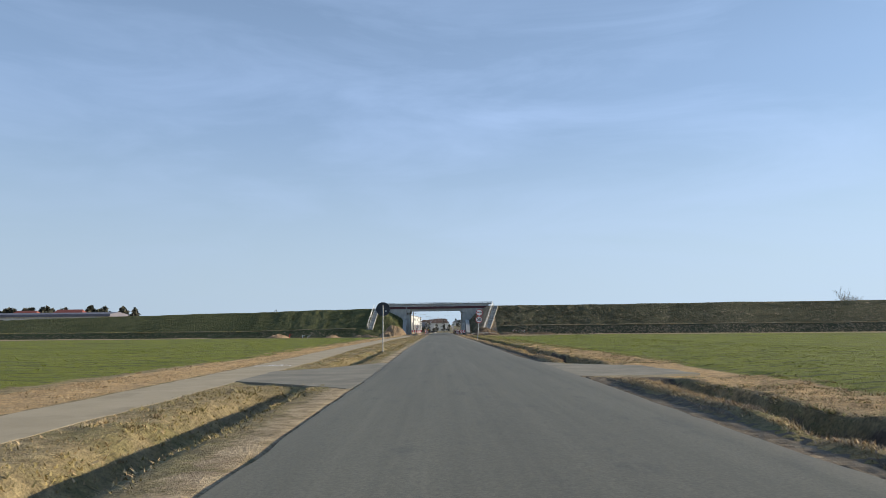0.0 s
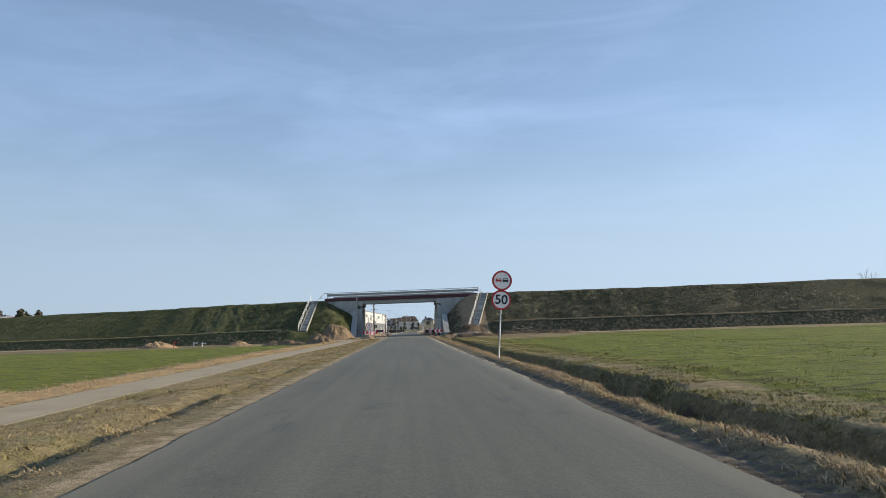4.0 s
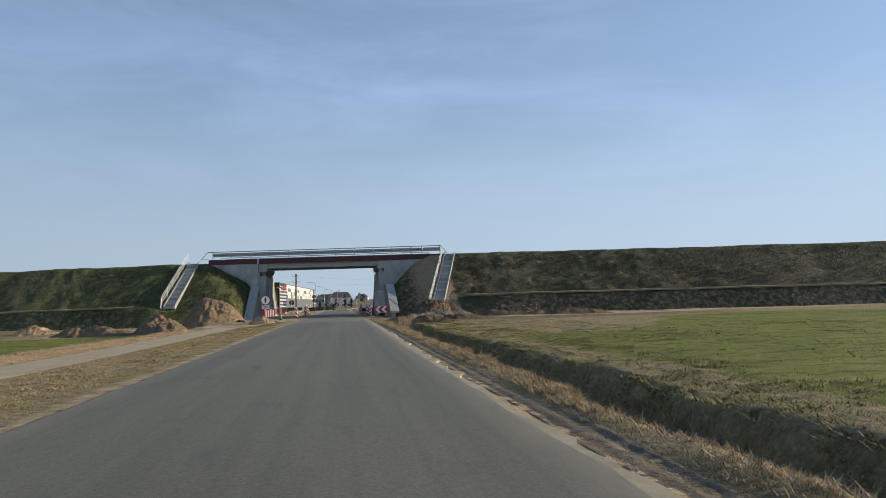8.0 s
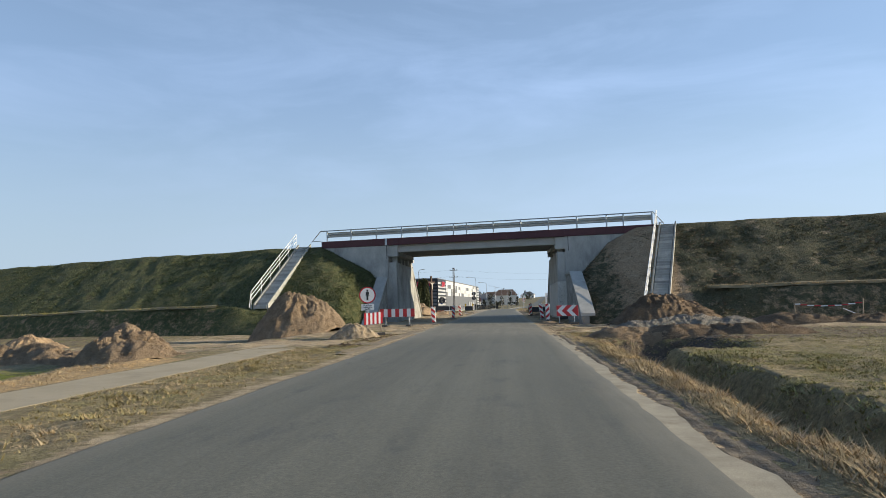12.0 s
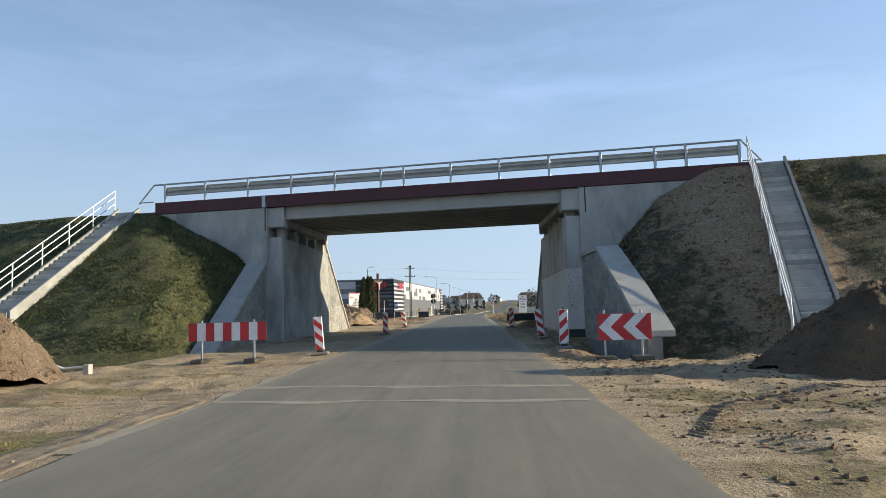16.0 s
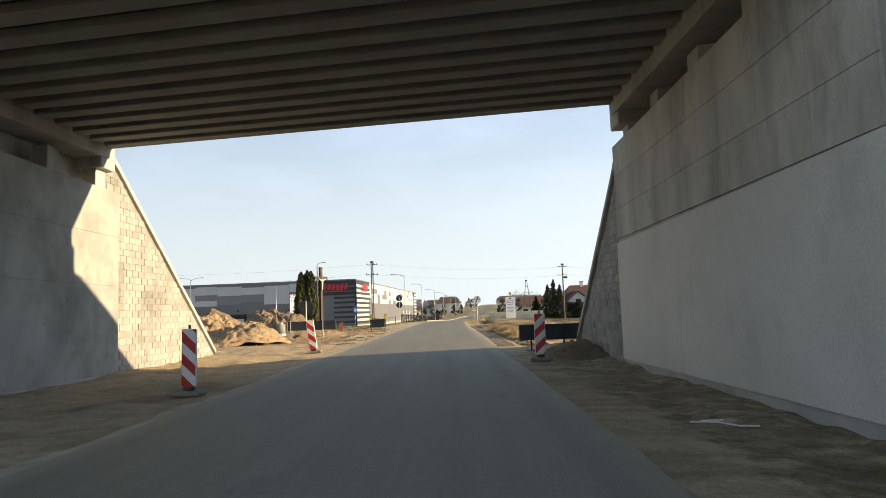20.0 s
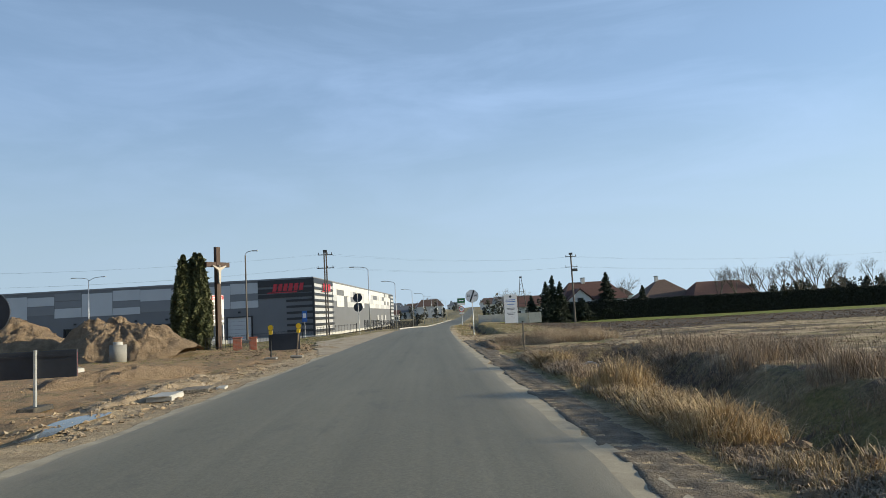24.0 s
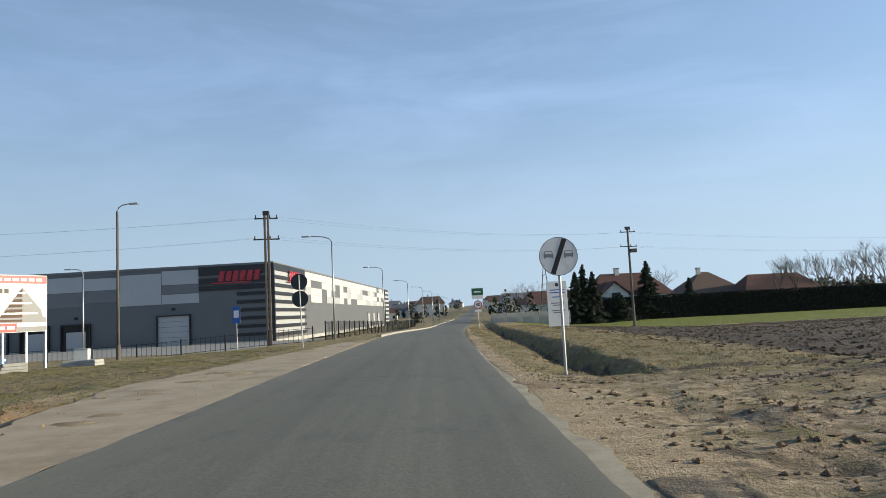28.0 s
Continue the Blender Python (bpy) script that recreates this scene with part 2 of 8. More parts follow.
M["rubber"] = surface("recycled_rubber", (0.035, 0.033, 0.03), (0.06, 0.056, 0.05), 6.0, 0.9, stain=(0.2, 0.17, 0.12), stain_scale=4, fine=90)
M["dusty_rubber"] = surface("dusty_rubber", (0.20, 0.185, 0.16), (0.30, 0.28, 0.245), 5.0, 0.9, stain=(0.12, 0.11, 0.095), stain_scale=6, fine=60)
M["wood_post"] = surface("weathered_wood", (0.20, 0.16, 0.12), (0.29, 0.24, 0.18), 3.0, 0.85, fine=70, stretch=(6, 6, 0.5))
M["wood_dark"] = surface("dark_stained_wood", (0.035, 0.022, 0.016), (0.055, 0.034, 0.024), 3.0, 0.6, fine=70, stretch=(6, 6, 0.4))
M["plaster_pale"] = surface("pale_figure", (0.36, 0.32, 0.27), (0.44, 0.39, 0.33), 6.0, 0.6, fine=0, bump=0)
M["brick"] = surface("red_brick", (0.22, 0.07, 0.045), (0.29, 0.10, 0.065), 5.0, 0.85, spread=0.12, fine=60)
M["steel_dark"] = surface("dark_painted_steel", (0.025, 0.027, 0.03), (0.04, 0.042, 0.045), 3.0, 0.5, 0.2, fine=0, bump=0)
M["sheet_dark"] = surface("charcoal_sheet", (0.018, 0.019, 0.022), (0.026, 0.027, 0.03), 0.7, 0.45, 0.1, fine=0, bump=0)
M["sheet_grey"] = surface("grey_sheet", (0.125, 0.13, 0.14), (0.145, 0.15, 0.16), 0.3, 0.5, 0.1, fine=0, bump=0)
M["sheet_mid"] = surface("mid_grey_sheet", (0.17, 0.175, 0.185), (0.19, 0.195, 0.205), 0.3, 0.5, 0.1, fine=0, bump=0)
M["sheet_light"] = surface("light_grey_sheet", (0.42, 0.43, 0.445), (0.46, 0.47, 0.48), 0.3, 0.5, 0.1, fine=0, bump=0)
M["sheet_white"] = surface("white_sheet", (0.54, 0.54, 0.53), (0.60, 0.60, 0.59), 0.3, 0.5, fine=0, bump=0)
M["logo_red"] = surface("red_logo", (0.42, 0.02, 0.035), (0.50, 0.03, 0.045), 1.0, 0.4, fine=0, bump=0)
M["plaster_white"] = surface("white_plaster", (0.60, 0.58, 0.54), (0.70, 0.68, 0.64), 0.8, 0.9, stain=(0.5, 0.47, 0.42), fine=20)
M["roof_tile"] = surface("red_roof_tile", (0.088, 0.045, 0.037), (0.128, 0.064, 0.051), 1.5, 0.8, stain=(0.10, 0.05, 0.042), stretch=(1, 1, 6), fine=12)
M["roof_brown"] = surface("brown_roof_tile", (0.10, 0.066, 0.052), (0.14, 0.092, 0.071), 1.5, 0.8, stain=(0.09, 0.06, 0.05), stretch=(1, 1, 6), fine=12)
M["roof_red"] = surface("bright_red_roof", (0.20, 0.060, 0.052), (0.26, 0.085, 0.07), 1.5, 0.8, fine=12)
M["sheet_violet"] = surface("violet_grey_sheet", (0.13, 0.125, 0.155), (0.16, 0.155, 0.19), 0.5, 0.6, fine=0, bump=0)
M["glass"] = surface("window_glass", (0.02, 0.024, 0.03), (0.03, 0.034, 0.04), 1.0, 0.08, fine=0, bump=0)
M["mud"] = surface("churned_mud", (0.105, 0.083, 0.058), (0.21, 0.168, 0.118), 3.4, 0.92, stain=(0.30, 0.245, 0.17), stain_scale=1.7, stain_at=(0.55, 0.72), fine=34, rugged=0.05)
M["mud_dry"] = surface("dry_rutted_sand", (0.25, 0.195, 0.125), (0.36, 0.285, 0.19), 2.0, 0.95, stain=(0.18, 0.14, 0.09), stain_scale=1.1, stain_at=(0.52, 0.7), fine=40, rugged=0.03)
M["pale_gravel"] = surface("pale_gravel", (0.24, 0.18, 0.115), (0.38, 0.30, 0.20), 5.0, 0.95, stain=(0.42, 0.36, 0.29), stain_scale=7, stain_at=(0.55, 0.7), fine=30, rugged=0.05)
M["sand"] = surface("sand_pile", (0.36, 0.245, 0.14), (0.50, 0.36, 0.22), 1.6, 0.95, stain=(0.22, 0.155, 0.10), stain_scale=1.0, stain_at=(0.5, 0.7), fine=22, rugged=0.16)
M["packed_dust"] = surface("packed_dust", (0.37, 0.295, 0.20), (0.47, 0.385, 0.275), 1.1, 0.95, stain=(0.27, 0.21, 0.14), stain_scale=0.5, stain_at=(0.52, 0.7), fine=45, bump=0.006)
M["margin"] = surface("dusty_margin", (0.31, 0.268, 0.195), (0.45, 0.39, 0.285), 2.2, 0.95, stain=(0.24, 0.195, 0.132), stain_scale=0.9, stain_at=(0.58, 0.75), fine=70, bump=0.003)
M["car_blue"] = surface("blue_car_paint", (0.03, 0.13, 0.40), (0.035, 0.15, 0.44), 0.6, 0.28, fine=0, bump=0)
M["cross_wood"] = surface("dark_cross_wood", (0.042, 0.024, 0.017), (0.070, 0.040, 0.028), 3.0, 0.75, stretch=(4, 4, 0.5), fine=50)
M["soil"] = surface("brown_soil_pile", (0.24, 0.172, 0.108), (0.41, 0.30, 0.195), 2.6, 0.95, stain=(0.38, 0.26, 0.15), stain_scale=0.8, stain_at=(0.55, 0.75), fine=18, rugged=0.34)
M["dark_soil"] = surface("dark_soil_pile", (0.135, 0.096, 0.062), (0.25, 0.175, 0.11), 1.2, 0.95, stain=(0.30, 0.20, 0.115), stain_scale=0.6, stain_at=(0.6, 0.75), fine=18, rugged=0.34)
M["gravel"] = surface("grey_gravel", (0.22, 0.198, 0.165), (0.35, 0.318, 0.268), 6.0, 0.95, fine=30, rugged=0.3)
M["bark"] = surface("bark", (0.10, 0.082, 0.065), (0.16, 0.13, 0.10), 4.0, 0.9, fine=40, stretch=(3, 3, 0.6))
M["twig"] = surface("twig", (0.15, 0.12, 0.095), (0.21, 0.17, 0.135), 4.0, 0.9, fine=0, bump=0)
M["puddle"] = surface("puddle_water", (0.09, 0.085, 0.075), (0.13, 0.12, 0.105), 2.0, 0.12, fine=0, bump=0)
M["tar"] = surface("tar", (0.03, 0.029, 0.028), (0.045, 0.044, 0.042), 3.0, 0.7, fine=60)
M["sand_dust"] = surface("sand_dust", (0.32, 0.282, 0.216), (0.43, 0.382, 0.296), 3.0, 0.95, fine=50)
# pale tone of the added ledge strip, sunlight included
M["lit_edge"] = surface("lit_ledge_edge", (0.20, 0.165, 0.10), (0.36, 0.30, 0.19), 1.5, 0.95, stain=(0.10, 0.09, 0.05), stain_scale=0.4, fine=20, bump=0.02)
M["kerb"] = surface("kerb", (0.30, 0.29, 0.265), (0.38, 0.37, 0.345), 2.0, 0.85, fine=40)


def leaf_material(name, c1, c2, scale=1.5, spread=0.35):
    m, n, l, b = nodes_of(name)
    g = n.new("ShaderNodeNewGeometry")
    col = mixed(n, l, g.outputs["Random Per Island"], c1, c2)
    col = mixed(n, l, spread, col, ranged(n, l, noise_node(n, l, scale, 4, 0.6), 0.25, 0.75, 0.35, 1.6), "MULTIPLY")
    col = mixed(n, l, 0.7, col, ranged(n, l, noise_node(n, l, 3.4, 3, 0.6), 0.3, 0.7, 0.5, 1.45), "MULTIPLY")
    l.new(col, b.inputs["Base Color"])
    b.inputs["Roughness"].default_value = 0.75
    return m


M["straw"] = leaf_material("dry_grass", (0.36, 0.255, 0.13), (0.55, 0.42, 0.24), 0.8)
M["dead"] = leaf_material("dead_stalks", (0.21, 0.152, 0.10), (0.46, 0.355, 0.245), 0.9)
M["verge"] = leaf_material("verge_grass", (0.18, 0.15, 0.052), (0.43, 0.34, 0.155), 0.9)
M["olive"] = leaf_material("olive_grass", (0.19, 0.178, 0.05), (0.43, 0.365, 0.155), 0.7)
M["pale_dead"] = leaf_material("grey_tussock", (0.31, 0.225, 0.138), (0.62, 0.485, 0.325), 0.9)
M["blade"] = leaf_material("green_blades", (0.150, 0.182, 0.006), (0.250, 0.272, 0.020), 0.6)
M["bank_grass"] = leaf_material("bank_grass", (0.055, 0.080, 0.030), (0.15, 0.165, 0.070), 0.7)
M["bank_dull"] = leaf_material("dull_bank_grass", (0.080, 0.085, 0.038), (0.20, 0.17, 0.095), 0.7)
M["thuja"] = leaf_material("thuja_leaves", (0.040, 0.052, 0.018), (0.105, 0.110, 0.042), 2.0)
M["fir"] = leaf_material("fir_needles", (0.014, 0.024, 0.013), (0.032, 0.046, 0.026), 0.8)
M["hedge"] = leaf_material("hedge_leaves", (0.012, 0.016, 0.010), (0.026, 0.030, 0.017), 0.8)
M["far_wood"] = leaf_material("far_wood", (0.030, 0.033, 0.022), (0.062, 0.060, 0.040), 0.1)


def ground_material():
    """Dry turf with green crop, sand, bare soil and plough land laid over by the sheet's own weights."""
    m, n, l, b = nodes_of("ground")
    big = noise_node(n, l, 0.35, 6, 0.65)
    mid = noise_node(n, l, 2.3, 6, 0.7)
    fine = noise_node(n, l, 19, 4, 0.7)

    def weight(name, push=0.8):
        at = n.new("ShaderNodeAttribute")
        at.attribute_name = name
        s = n.new("ShaderNodeMath")
        s.operation = "MULTIPLY_ADD"
        s.inputs[1].default_value = 1.0
        l.new(at.outputs["Fac"], s.inputs[0])
        l.new(ranged(n, l, mid, 0.2, 0.8, -0.5 * push, 0.5 * push), s.inputs[2])
        return ranged(n, l, s.outputs[0], 0.38, 0.62)

    turf = mixed(n, l, ranged(n, l, mid, 0.35, 0.65), (0.19, 0.148, 0.075), (0.36, 0.285, 0.15))
    turf = mixed(n, l, ranged(n, l, big, 0.5, 0.68), turf, (0.20, 0.185, 0.066))
    crop = mixed(n, l, ranged(n, l, big, 0.35, 0.65), (0.125, 0.152, 0.005), (0.185, 0.205, 0.014))
    row = n.new("ShaderNodeTexWave")
    row.bands_direction = "Y"
    row.inputs["Scale"].default_value, row.inputs["Distortion"].default_value, row.inputs["Detail"].default_value = 0.28, 1.2, 3.0
    gp = n.new("ShaderNodeNewGeometry")
    l.new(gp.outputs["Position"], row.inputs["Vector"])
    crop = mixed(n, l, ranged(n, l, row.outputs["Fac"], 0.88, 1.0, 0.0, 0.75), crop, (0.055, 0.062, 0.022))
    straw = mixed(n, l, ranged(n, l, mid, 0.3, 0.7), (0.42, 0.28, 0.13), (0.54, 0.375, 0.19))
    sand = mixed(n, l, ranged(n, l, mid, 0.3, 0.7), (0.38, 0.285, 0.172), (0.55, 0.435, 0.28))
    sand = mixed(n, l, ranged(n, l, big, 0.52, 0.7), sand, (0.21, 0.145, 0.085))
    sand = mixed(n, l, ranged(n, l, noise_node(n, l, 1.0, 5, 0.6, (0.16, 2.4, 1)), 0.50, 0.68, 0.0, 0.55), sand, (0.21, 0.155, 0.097))
    soil = mixed(n, l, ranged(n, l, mid, 0.3, 0.7), (0.055, 0.041, 0.031), (0.13, 0.098, 0.072))
    col = mixed(n, l, weight("straw"), turf, straw)
    col = mixed(n, l, weight("crop", 0.5), col, crop)
    clay = mixed(n, l, ranged(n, l, mid, 0.3, 0.7), (0.20, 0.128, 0.070), (0.42, 0.275, 0.15))
    col = mixed(n, l, weight("soil"), col, soil)
    col = mixed(n, l, 0.75, col, ranged(n, l, fine, 0.25, 0.75, 0.45, 1.55), "MULTIPLY")
    col = mixed(n, l, 0.6, col, ranged(n, l, noise_node(n, l, 6.5, 3, 0.6), 0.3, 0.7, 0.55, 1.45), "MULTIPLY")
    sand = mixed(n, l, 0.55, sand, ranged(n, l, fine, 0.25, 0.75, 0.5, 1.5), "MULTIPLY")
    col = mixed(n, l, weight("sand"), col, sand)
    clay = mixed(n, l, 0.6, clay, ranged(n, l, fine, 0.25, 0.75, 0.5, 1.5), "MULTIPLY")
    col = mixed(n, l, weight("clay"), col, clay)
    l.new(col, b.inputs["Base Color"])
    b.inputs["Roughness"].default_value = 0.95
    rel = mixed(n, l, 0.45, fine, mid)
    bumped(n, l, b, rel, 0.14)
    return m


M["ground"] = ground_material()


def slope_material(name, grass1, grass2, earth, bare):
    m, n, l, b = nodes_of(name)
    mid = noise_node(n, l, 1.9, 8, 0.75)
    fine = noise_node(n, l, 11, 5, 0.75)
    col = mixed(n, l, ranged(n, l, mid, 0.38, 0.62), grass1, grass2)
    col = mixed(n, l, ranged(n, l, noise_node(n, l, 0.9, 8, 0.75), bare, bare + 0.16), col, earth)
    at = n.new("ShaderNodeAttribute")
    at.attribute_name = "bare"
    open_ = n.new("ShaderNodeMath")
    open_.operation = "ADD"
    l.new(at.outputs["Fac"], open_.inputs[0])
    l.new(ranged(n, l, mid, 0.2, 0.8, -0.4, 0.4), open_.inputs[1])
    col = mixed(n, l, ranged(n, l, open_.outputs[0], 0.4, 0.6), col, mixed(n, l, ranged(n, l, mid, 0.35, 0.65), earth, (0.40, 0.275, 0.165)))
    col = mixed(n, l, 0.85, col, ranged(n, l, fine, 0.28, 0.72, 0.3, 1.7), "MULTIPLY")
    l.new(col, b.inputs["Base Color"])
    b.inputs["Roughness"].default_value = 0.95
    bumped(n, l, b, mixed(n, l, 0.5, fine, mid), 0.40)
    return m


M["slope_l"] = slope_material("grassed_slope", (0.064, 0.082, 0.030), (0.148, 0.145, 0.056), (0.17, 0.125, 0.072), 0.57)
# bare earth here is paler than its own tone, standing for sunlight
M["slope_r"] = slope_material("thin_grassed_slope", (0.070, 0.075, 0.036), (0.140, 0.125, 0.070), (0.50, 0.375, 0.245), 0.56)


# ---- builders ----
def bm_obj(name, bm, mat, smooth=False):
    me = bpy.data.meshes.new(name)
    bm.to_mesh(me)
    bm.free()
    if mat:
        me.materials.append(M[mat] if isinstance(mat, str) else mat)
    if smooth:
        me.shade_smooth()
    return new(name, me)


def part(name, bm, mat, parent, label="", smooth=False):
    """Links a bmesh as one mesh object under a thing or a part."""
    ob = bm_obj(name, bm, mat, smooth)
    ob.parent = parent
    if label:
        tagged(ob, label)
    return ob


def thing(name, label, category, x=0, y=0, z=0, turn=0, group="", kind=""):
    ob = new(name)
    ob.empty_display_size = 0.2
    ob.matrix_world = pose(x, y, z, 0, 0, turn)
    return tagged(ob, label, category, group, kind)


def box(bm, x0, x1, y0, y1, z0, z1, bevel=0.0):
    vs = [bm.verts.new((x, y, z)) for z in (z0, z1) for y in (y0, y1) for x in (x0, x1)]
    for f in ((0, 2, 3, 1), (4, 5, 7, 6), (0, 1, 5, 4), (2, 6, 7, 3), (0, 4, 6, 2), (1, 3, 7, 5)):
        bm.faces.new([vs[i] for i in f])
    if bevel:
        es = {e for v in vs for e in v.link_edges}
        bmesh.ops.bevel(bm, geom=list(es), offset=bevel, segments=1, affect="EDGES")
    return bm


def rod(bm, p, q, r, r2=None, seg=8, caps=True):
    p, q = Vector(p), Vector(q)
    d = (q - p).normalized()
    a = d.orthogonal().normalized()
    b = d.cross(a)
    r2 = r if r2 is None else r2
    lo, hi = [], []
    for i in range(seg):
        t = 2 * math.pi * i / seg
        o = a * math.cos(t) + b * math.sin(t)
        lo.append(bm.verts.new(p + o * r))
        hi.append(bm.verts.new(q + o * r2))
    for i in range(seg):
        j = (i + 1) % seg
        bm.faces.new((lo[i], lo[j], hi[j], hi[i]))
    if caps:
        bm.faces.new(lo[::-1])
        bm.faces.new(hi)
    return bm


def prism(bm, pts, axis, a, b):
    """Extrudes a flat outline from a to b along axis. pts: the two other coordinates in order."""
    def at(p, v):
        c = list(p)
        c.insert("xyz".index(axis), v)
        return bm.verts.new(c)
    lo, hi = [at(p, a) for p in pts], [at(p, b) for p in pts]
    n = len(pts)
    for i in range(n):
        bm.faces.new((lo[i], lo[(i + 1) % n], hi[(i + 1) % n], hi[i]))
    bm.faces.new(lo[::-1])
    bm.faces.new(hi)
    bmesh.ops.recalc_face_normals(bm, faces=bm.faces[:])
    return bm


def B():
    return bmesh.new()


def from_arrays(name, verts, faces, mat, smooth=False):
    """One mesh from arrays: verts (n, 3), faces (m, k)."""
    verts, faces = np.asarray(verts, np.float32), np.asarray(faces, np.int32)
    me = bpy.data.meshes.new(name)
    me.vertices.add(len(verts))
    me.vertices.foreach_set("co", verts.ravel())
    k = faces.shape[1]
    me.loops.add(faces.size)
    me.loops.foreach_set("vertex_index", faces.ravel())
    me.polygons.add(len(faces))
    me.polygons.foreach_set("loop_start", np.arange(len(faces), dtype=np.int32) * k)
    me.update(calc_edges=True)
    me.validate()
    me.materials.append(M[mat])
    me.shade_smooth() if smooth else me.shade_flat()
    return new(name, me)


def lattice(x, y, seed):
    h = np.sin(x * 127.1 + y * 311.7 + seed * 74.7) * 43758.5453
    return h - np.floor(h)


def vnoise(x, y, seed=0):
    """Smooth value noise, -1..1."""
    xi, yi = np.floor(x), np.floor(y)
    xf, yf = x - xi, y - yi
    u, v = xf * xf * (3 - 2 * xf), yf * yf * (3 - 2 * yf)
    a, b = lattice(xi, yi, seed), lattice(xi + 1, yi, seed)
    c, d = lattice(xi, yi + 1, seed), lattice(xi + 1, yi + 1, seed)
    return 2 * (a + (b - a) * u + (c - a) * v + (a - b - c + d) * u * v) - 1


def fbm(x, y, seed=0, octaves=4):
    return sum(vnoise(x * 2.03**k, y * 2.03**k, seed + k) * 0.5**k for k in range(octaves))


def step(a, b, x):
    t = np.clip((np.asarray(x, float) - a) / (b - a), 0, 1)
    return t * t * (3 - 2 * t)


# ---- the lie of the land ----
HALF = 2.85  # half the carriageway


def mid_x(y):
    """The road's middle: straight, then a slow bend to +x."""
    return 0.068 * 14 * np.log1p(np.exp(np.clip((np.asarray(y, float) - 264) / 14, -40, 60)))


def road_z(y):
    y = np.asarray(y, float)
    return -0.7 * step(262, 330, y) + 9.5 * step(420, 1150, y)


def front_y(x):
    """The front edge of the bridge deck, skewed to the road."""
    return 174.7 - 0.18 * np.asarray(x, float)


def path_off(y):
    """How far the cycle path swings away from the road."""
    return np.interp(y, [30, 50, 95, 118], [-0.08, -0.60, -0.66, 0.0])


def bell(x, c, w):
    return np.exp(-(((x - c) / w) ** 2))


def ground_z(x, y):
    x, y = np.asarray(x, float), np.asarray(y, float)
    s = x - mid_x(y)
    z = road_z(y) - 0.018 - 0.04 * step(0, 2.5, np.abs(s) - HALF)
    z = np.where(np.abs(s) < HALF - 0.25, road_z(y) - 0.10, z)
    site = step(138, 146, y) * (1 - step(236, 246, y))
    # ditches
    drive = step(14.0, 17.5, y) * (1 - step(25.5, 29.0, y))
    left = (1 - drive) * (1 - step(50, 95, y)) * (1 - 0.4 * step(25, 45, y))
    z = z - (0.45 - 0.15 * step(25, 45, y)) * left * np.exp(-np.abs((s + 4.35) / (0.50 - 0.20 * step(25, 45, y))) ** 3)
    drive_r = step(17.0, 18.5, y) * (1 - step(25.4, 26.8, y))
    right = (1 - drive_r) * (1 - step(143.0, 144.6, y)) + 0.8 * step(236.5, 240, y) * (1 - step(330, 350, y))
    wide = 0.7 * step(36, 46, y) + 0.3 * step(95, 118, y) + 1.2 * step(228, 236, y)
    wob = 0.22 * vnoise(y * 0.35, y * 0 + 3, 4) + 0.12 * vnoise(y * 1.3, y * 0, 6)
    z = z - 0.85 * right * step(3.98 + 0.15 * wide, 4.60 + 0.15 * wide, s + wob) * (1 - step(5.05 + 0.3 * wide, 5.55 + 0.35 * wide, s + wob))
    z = z + 0.03 * right * bell(s, 4.05 + 0.15 * wide, 0.20)
    rut = step(20, 28, y) * (1 - 0.55 * step(72, 95, y)) * (1 - step(132, 142, y)) + (1 - step(16.5, 18.5, y))
    z = z - 0.08 * rut * step(2.98, 3.12, s) * (1 - step(3.50, 3.78, s)) + 0.05 * rut * bell(s, 3.98, 0.20)
    end_pit = step(137.5, 140, y) * (1 - step(143.2, 144.6, y + 0.3 * vnoise(x * 1.1, y * 0.9, 15)))
    z = z - 0.75 * end_pit * step(5.0, 5.9, s) * (1 - step(7.0, 8.6, s + wob))
    pit = step(198.5, 202.0, y) * (1 - step(216.3, 217.3, y))
    z = z - 0.95 * pit * step(4.6, 5.4, s + wob) * (1 - step(7.0 + wob, 8.5, s)) + 0.10 * pit * bell(s, 4.3, 0.3)
    z = z - 0.45 * step(221.5, 223.0, y) * (1 - step(225.5, 228.5, y)) * bell(s, 5.4, 1.0)
    # churned earth where the diggers worked
    heaps = step(190, 194, y) * (1 - step(199, 203, y)) * step(3.9, 4.8, s) * (1 - step(9.5, 12, s))
    z = z + heaps * (0.16 * np.abs(fbm(x * 1.3, y * 1.3, 51)) + 0.10 * fbm(x * 3.2, y * 3.0, 52, 3))
    ruts = (step(146, 149, y) * (1 - step(160, 165, y)) + step(205, 209, y) * (1 - step(228, 234, y)) * (s > 0) + step(194, 197, y) * (1 - step(205, 210, y)) * (s < 0)) * step(3.3, 4.2, np.abs(s)) * (1 - step(16, 24, np.abs(s)))
    z = z + 0.022 * ruts * fbm(x * 0.22 + 5, y * 1.5, 53, 3)
    z = z + 0.045 * step(226, 229, y) * (1 - step(235.5, 238, y)) * step(3.4, 4.6, s) * (1 - step(16, 24, s)) * fbm(x * 0.2 + 2, y * 1.7, 54, 3)
    # the land falls away to both sides near the embankment and past it
    z = z - 0.50 * step(110, 160, y) * (1 - step(185, 200, y)) * step(8.5, 13, -s)
    z = z - 0.9 * step(235, 300, y) * step(6, 16, -s) - 1.0 * step(240, 300, y) * step(7, 22, s)
    # hollows by the cross enclosure and in the yard behind it
    z = z - 0.20 * step(233.6, 235.4, y) * (1 - step(240, 245, y)) * step(7.2, 8.8, -s) * (1 - step(10.7, 11.3, -s))
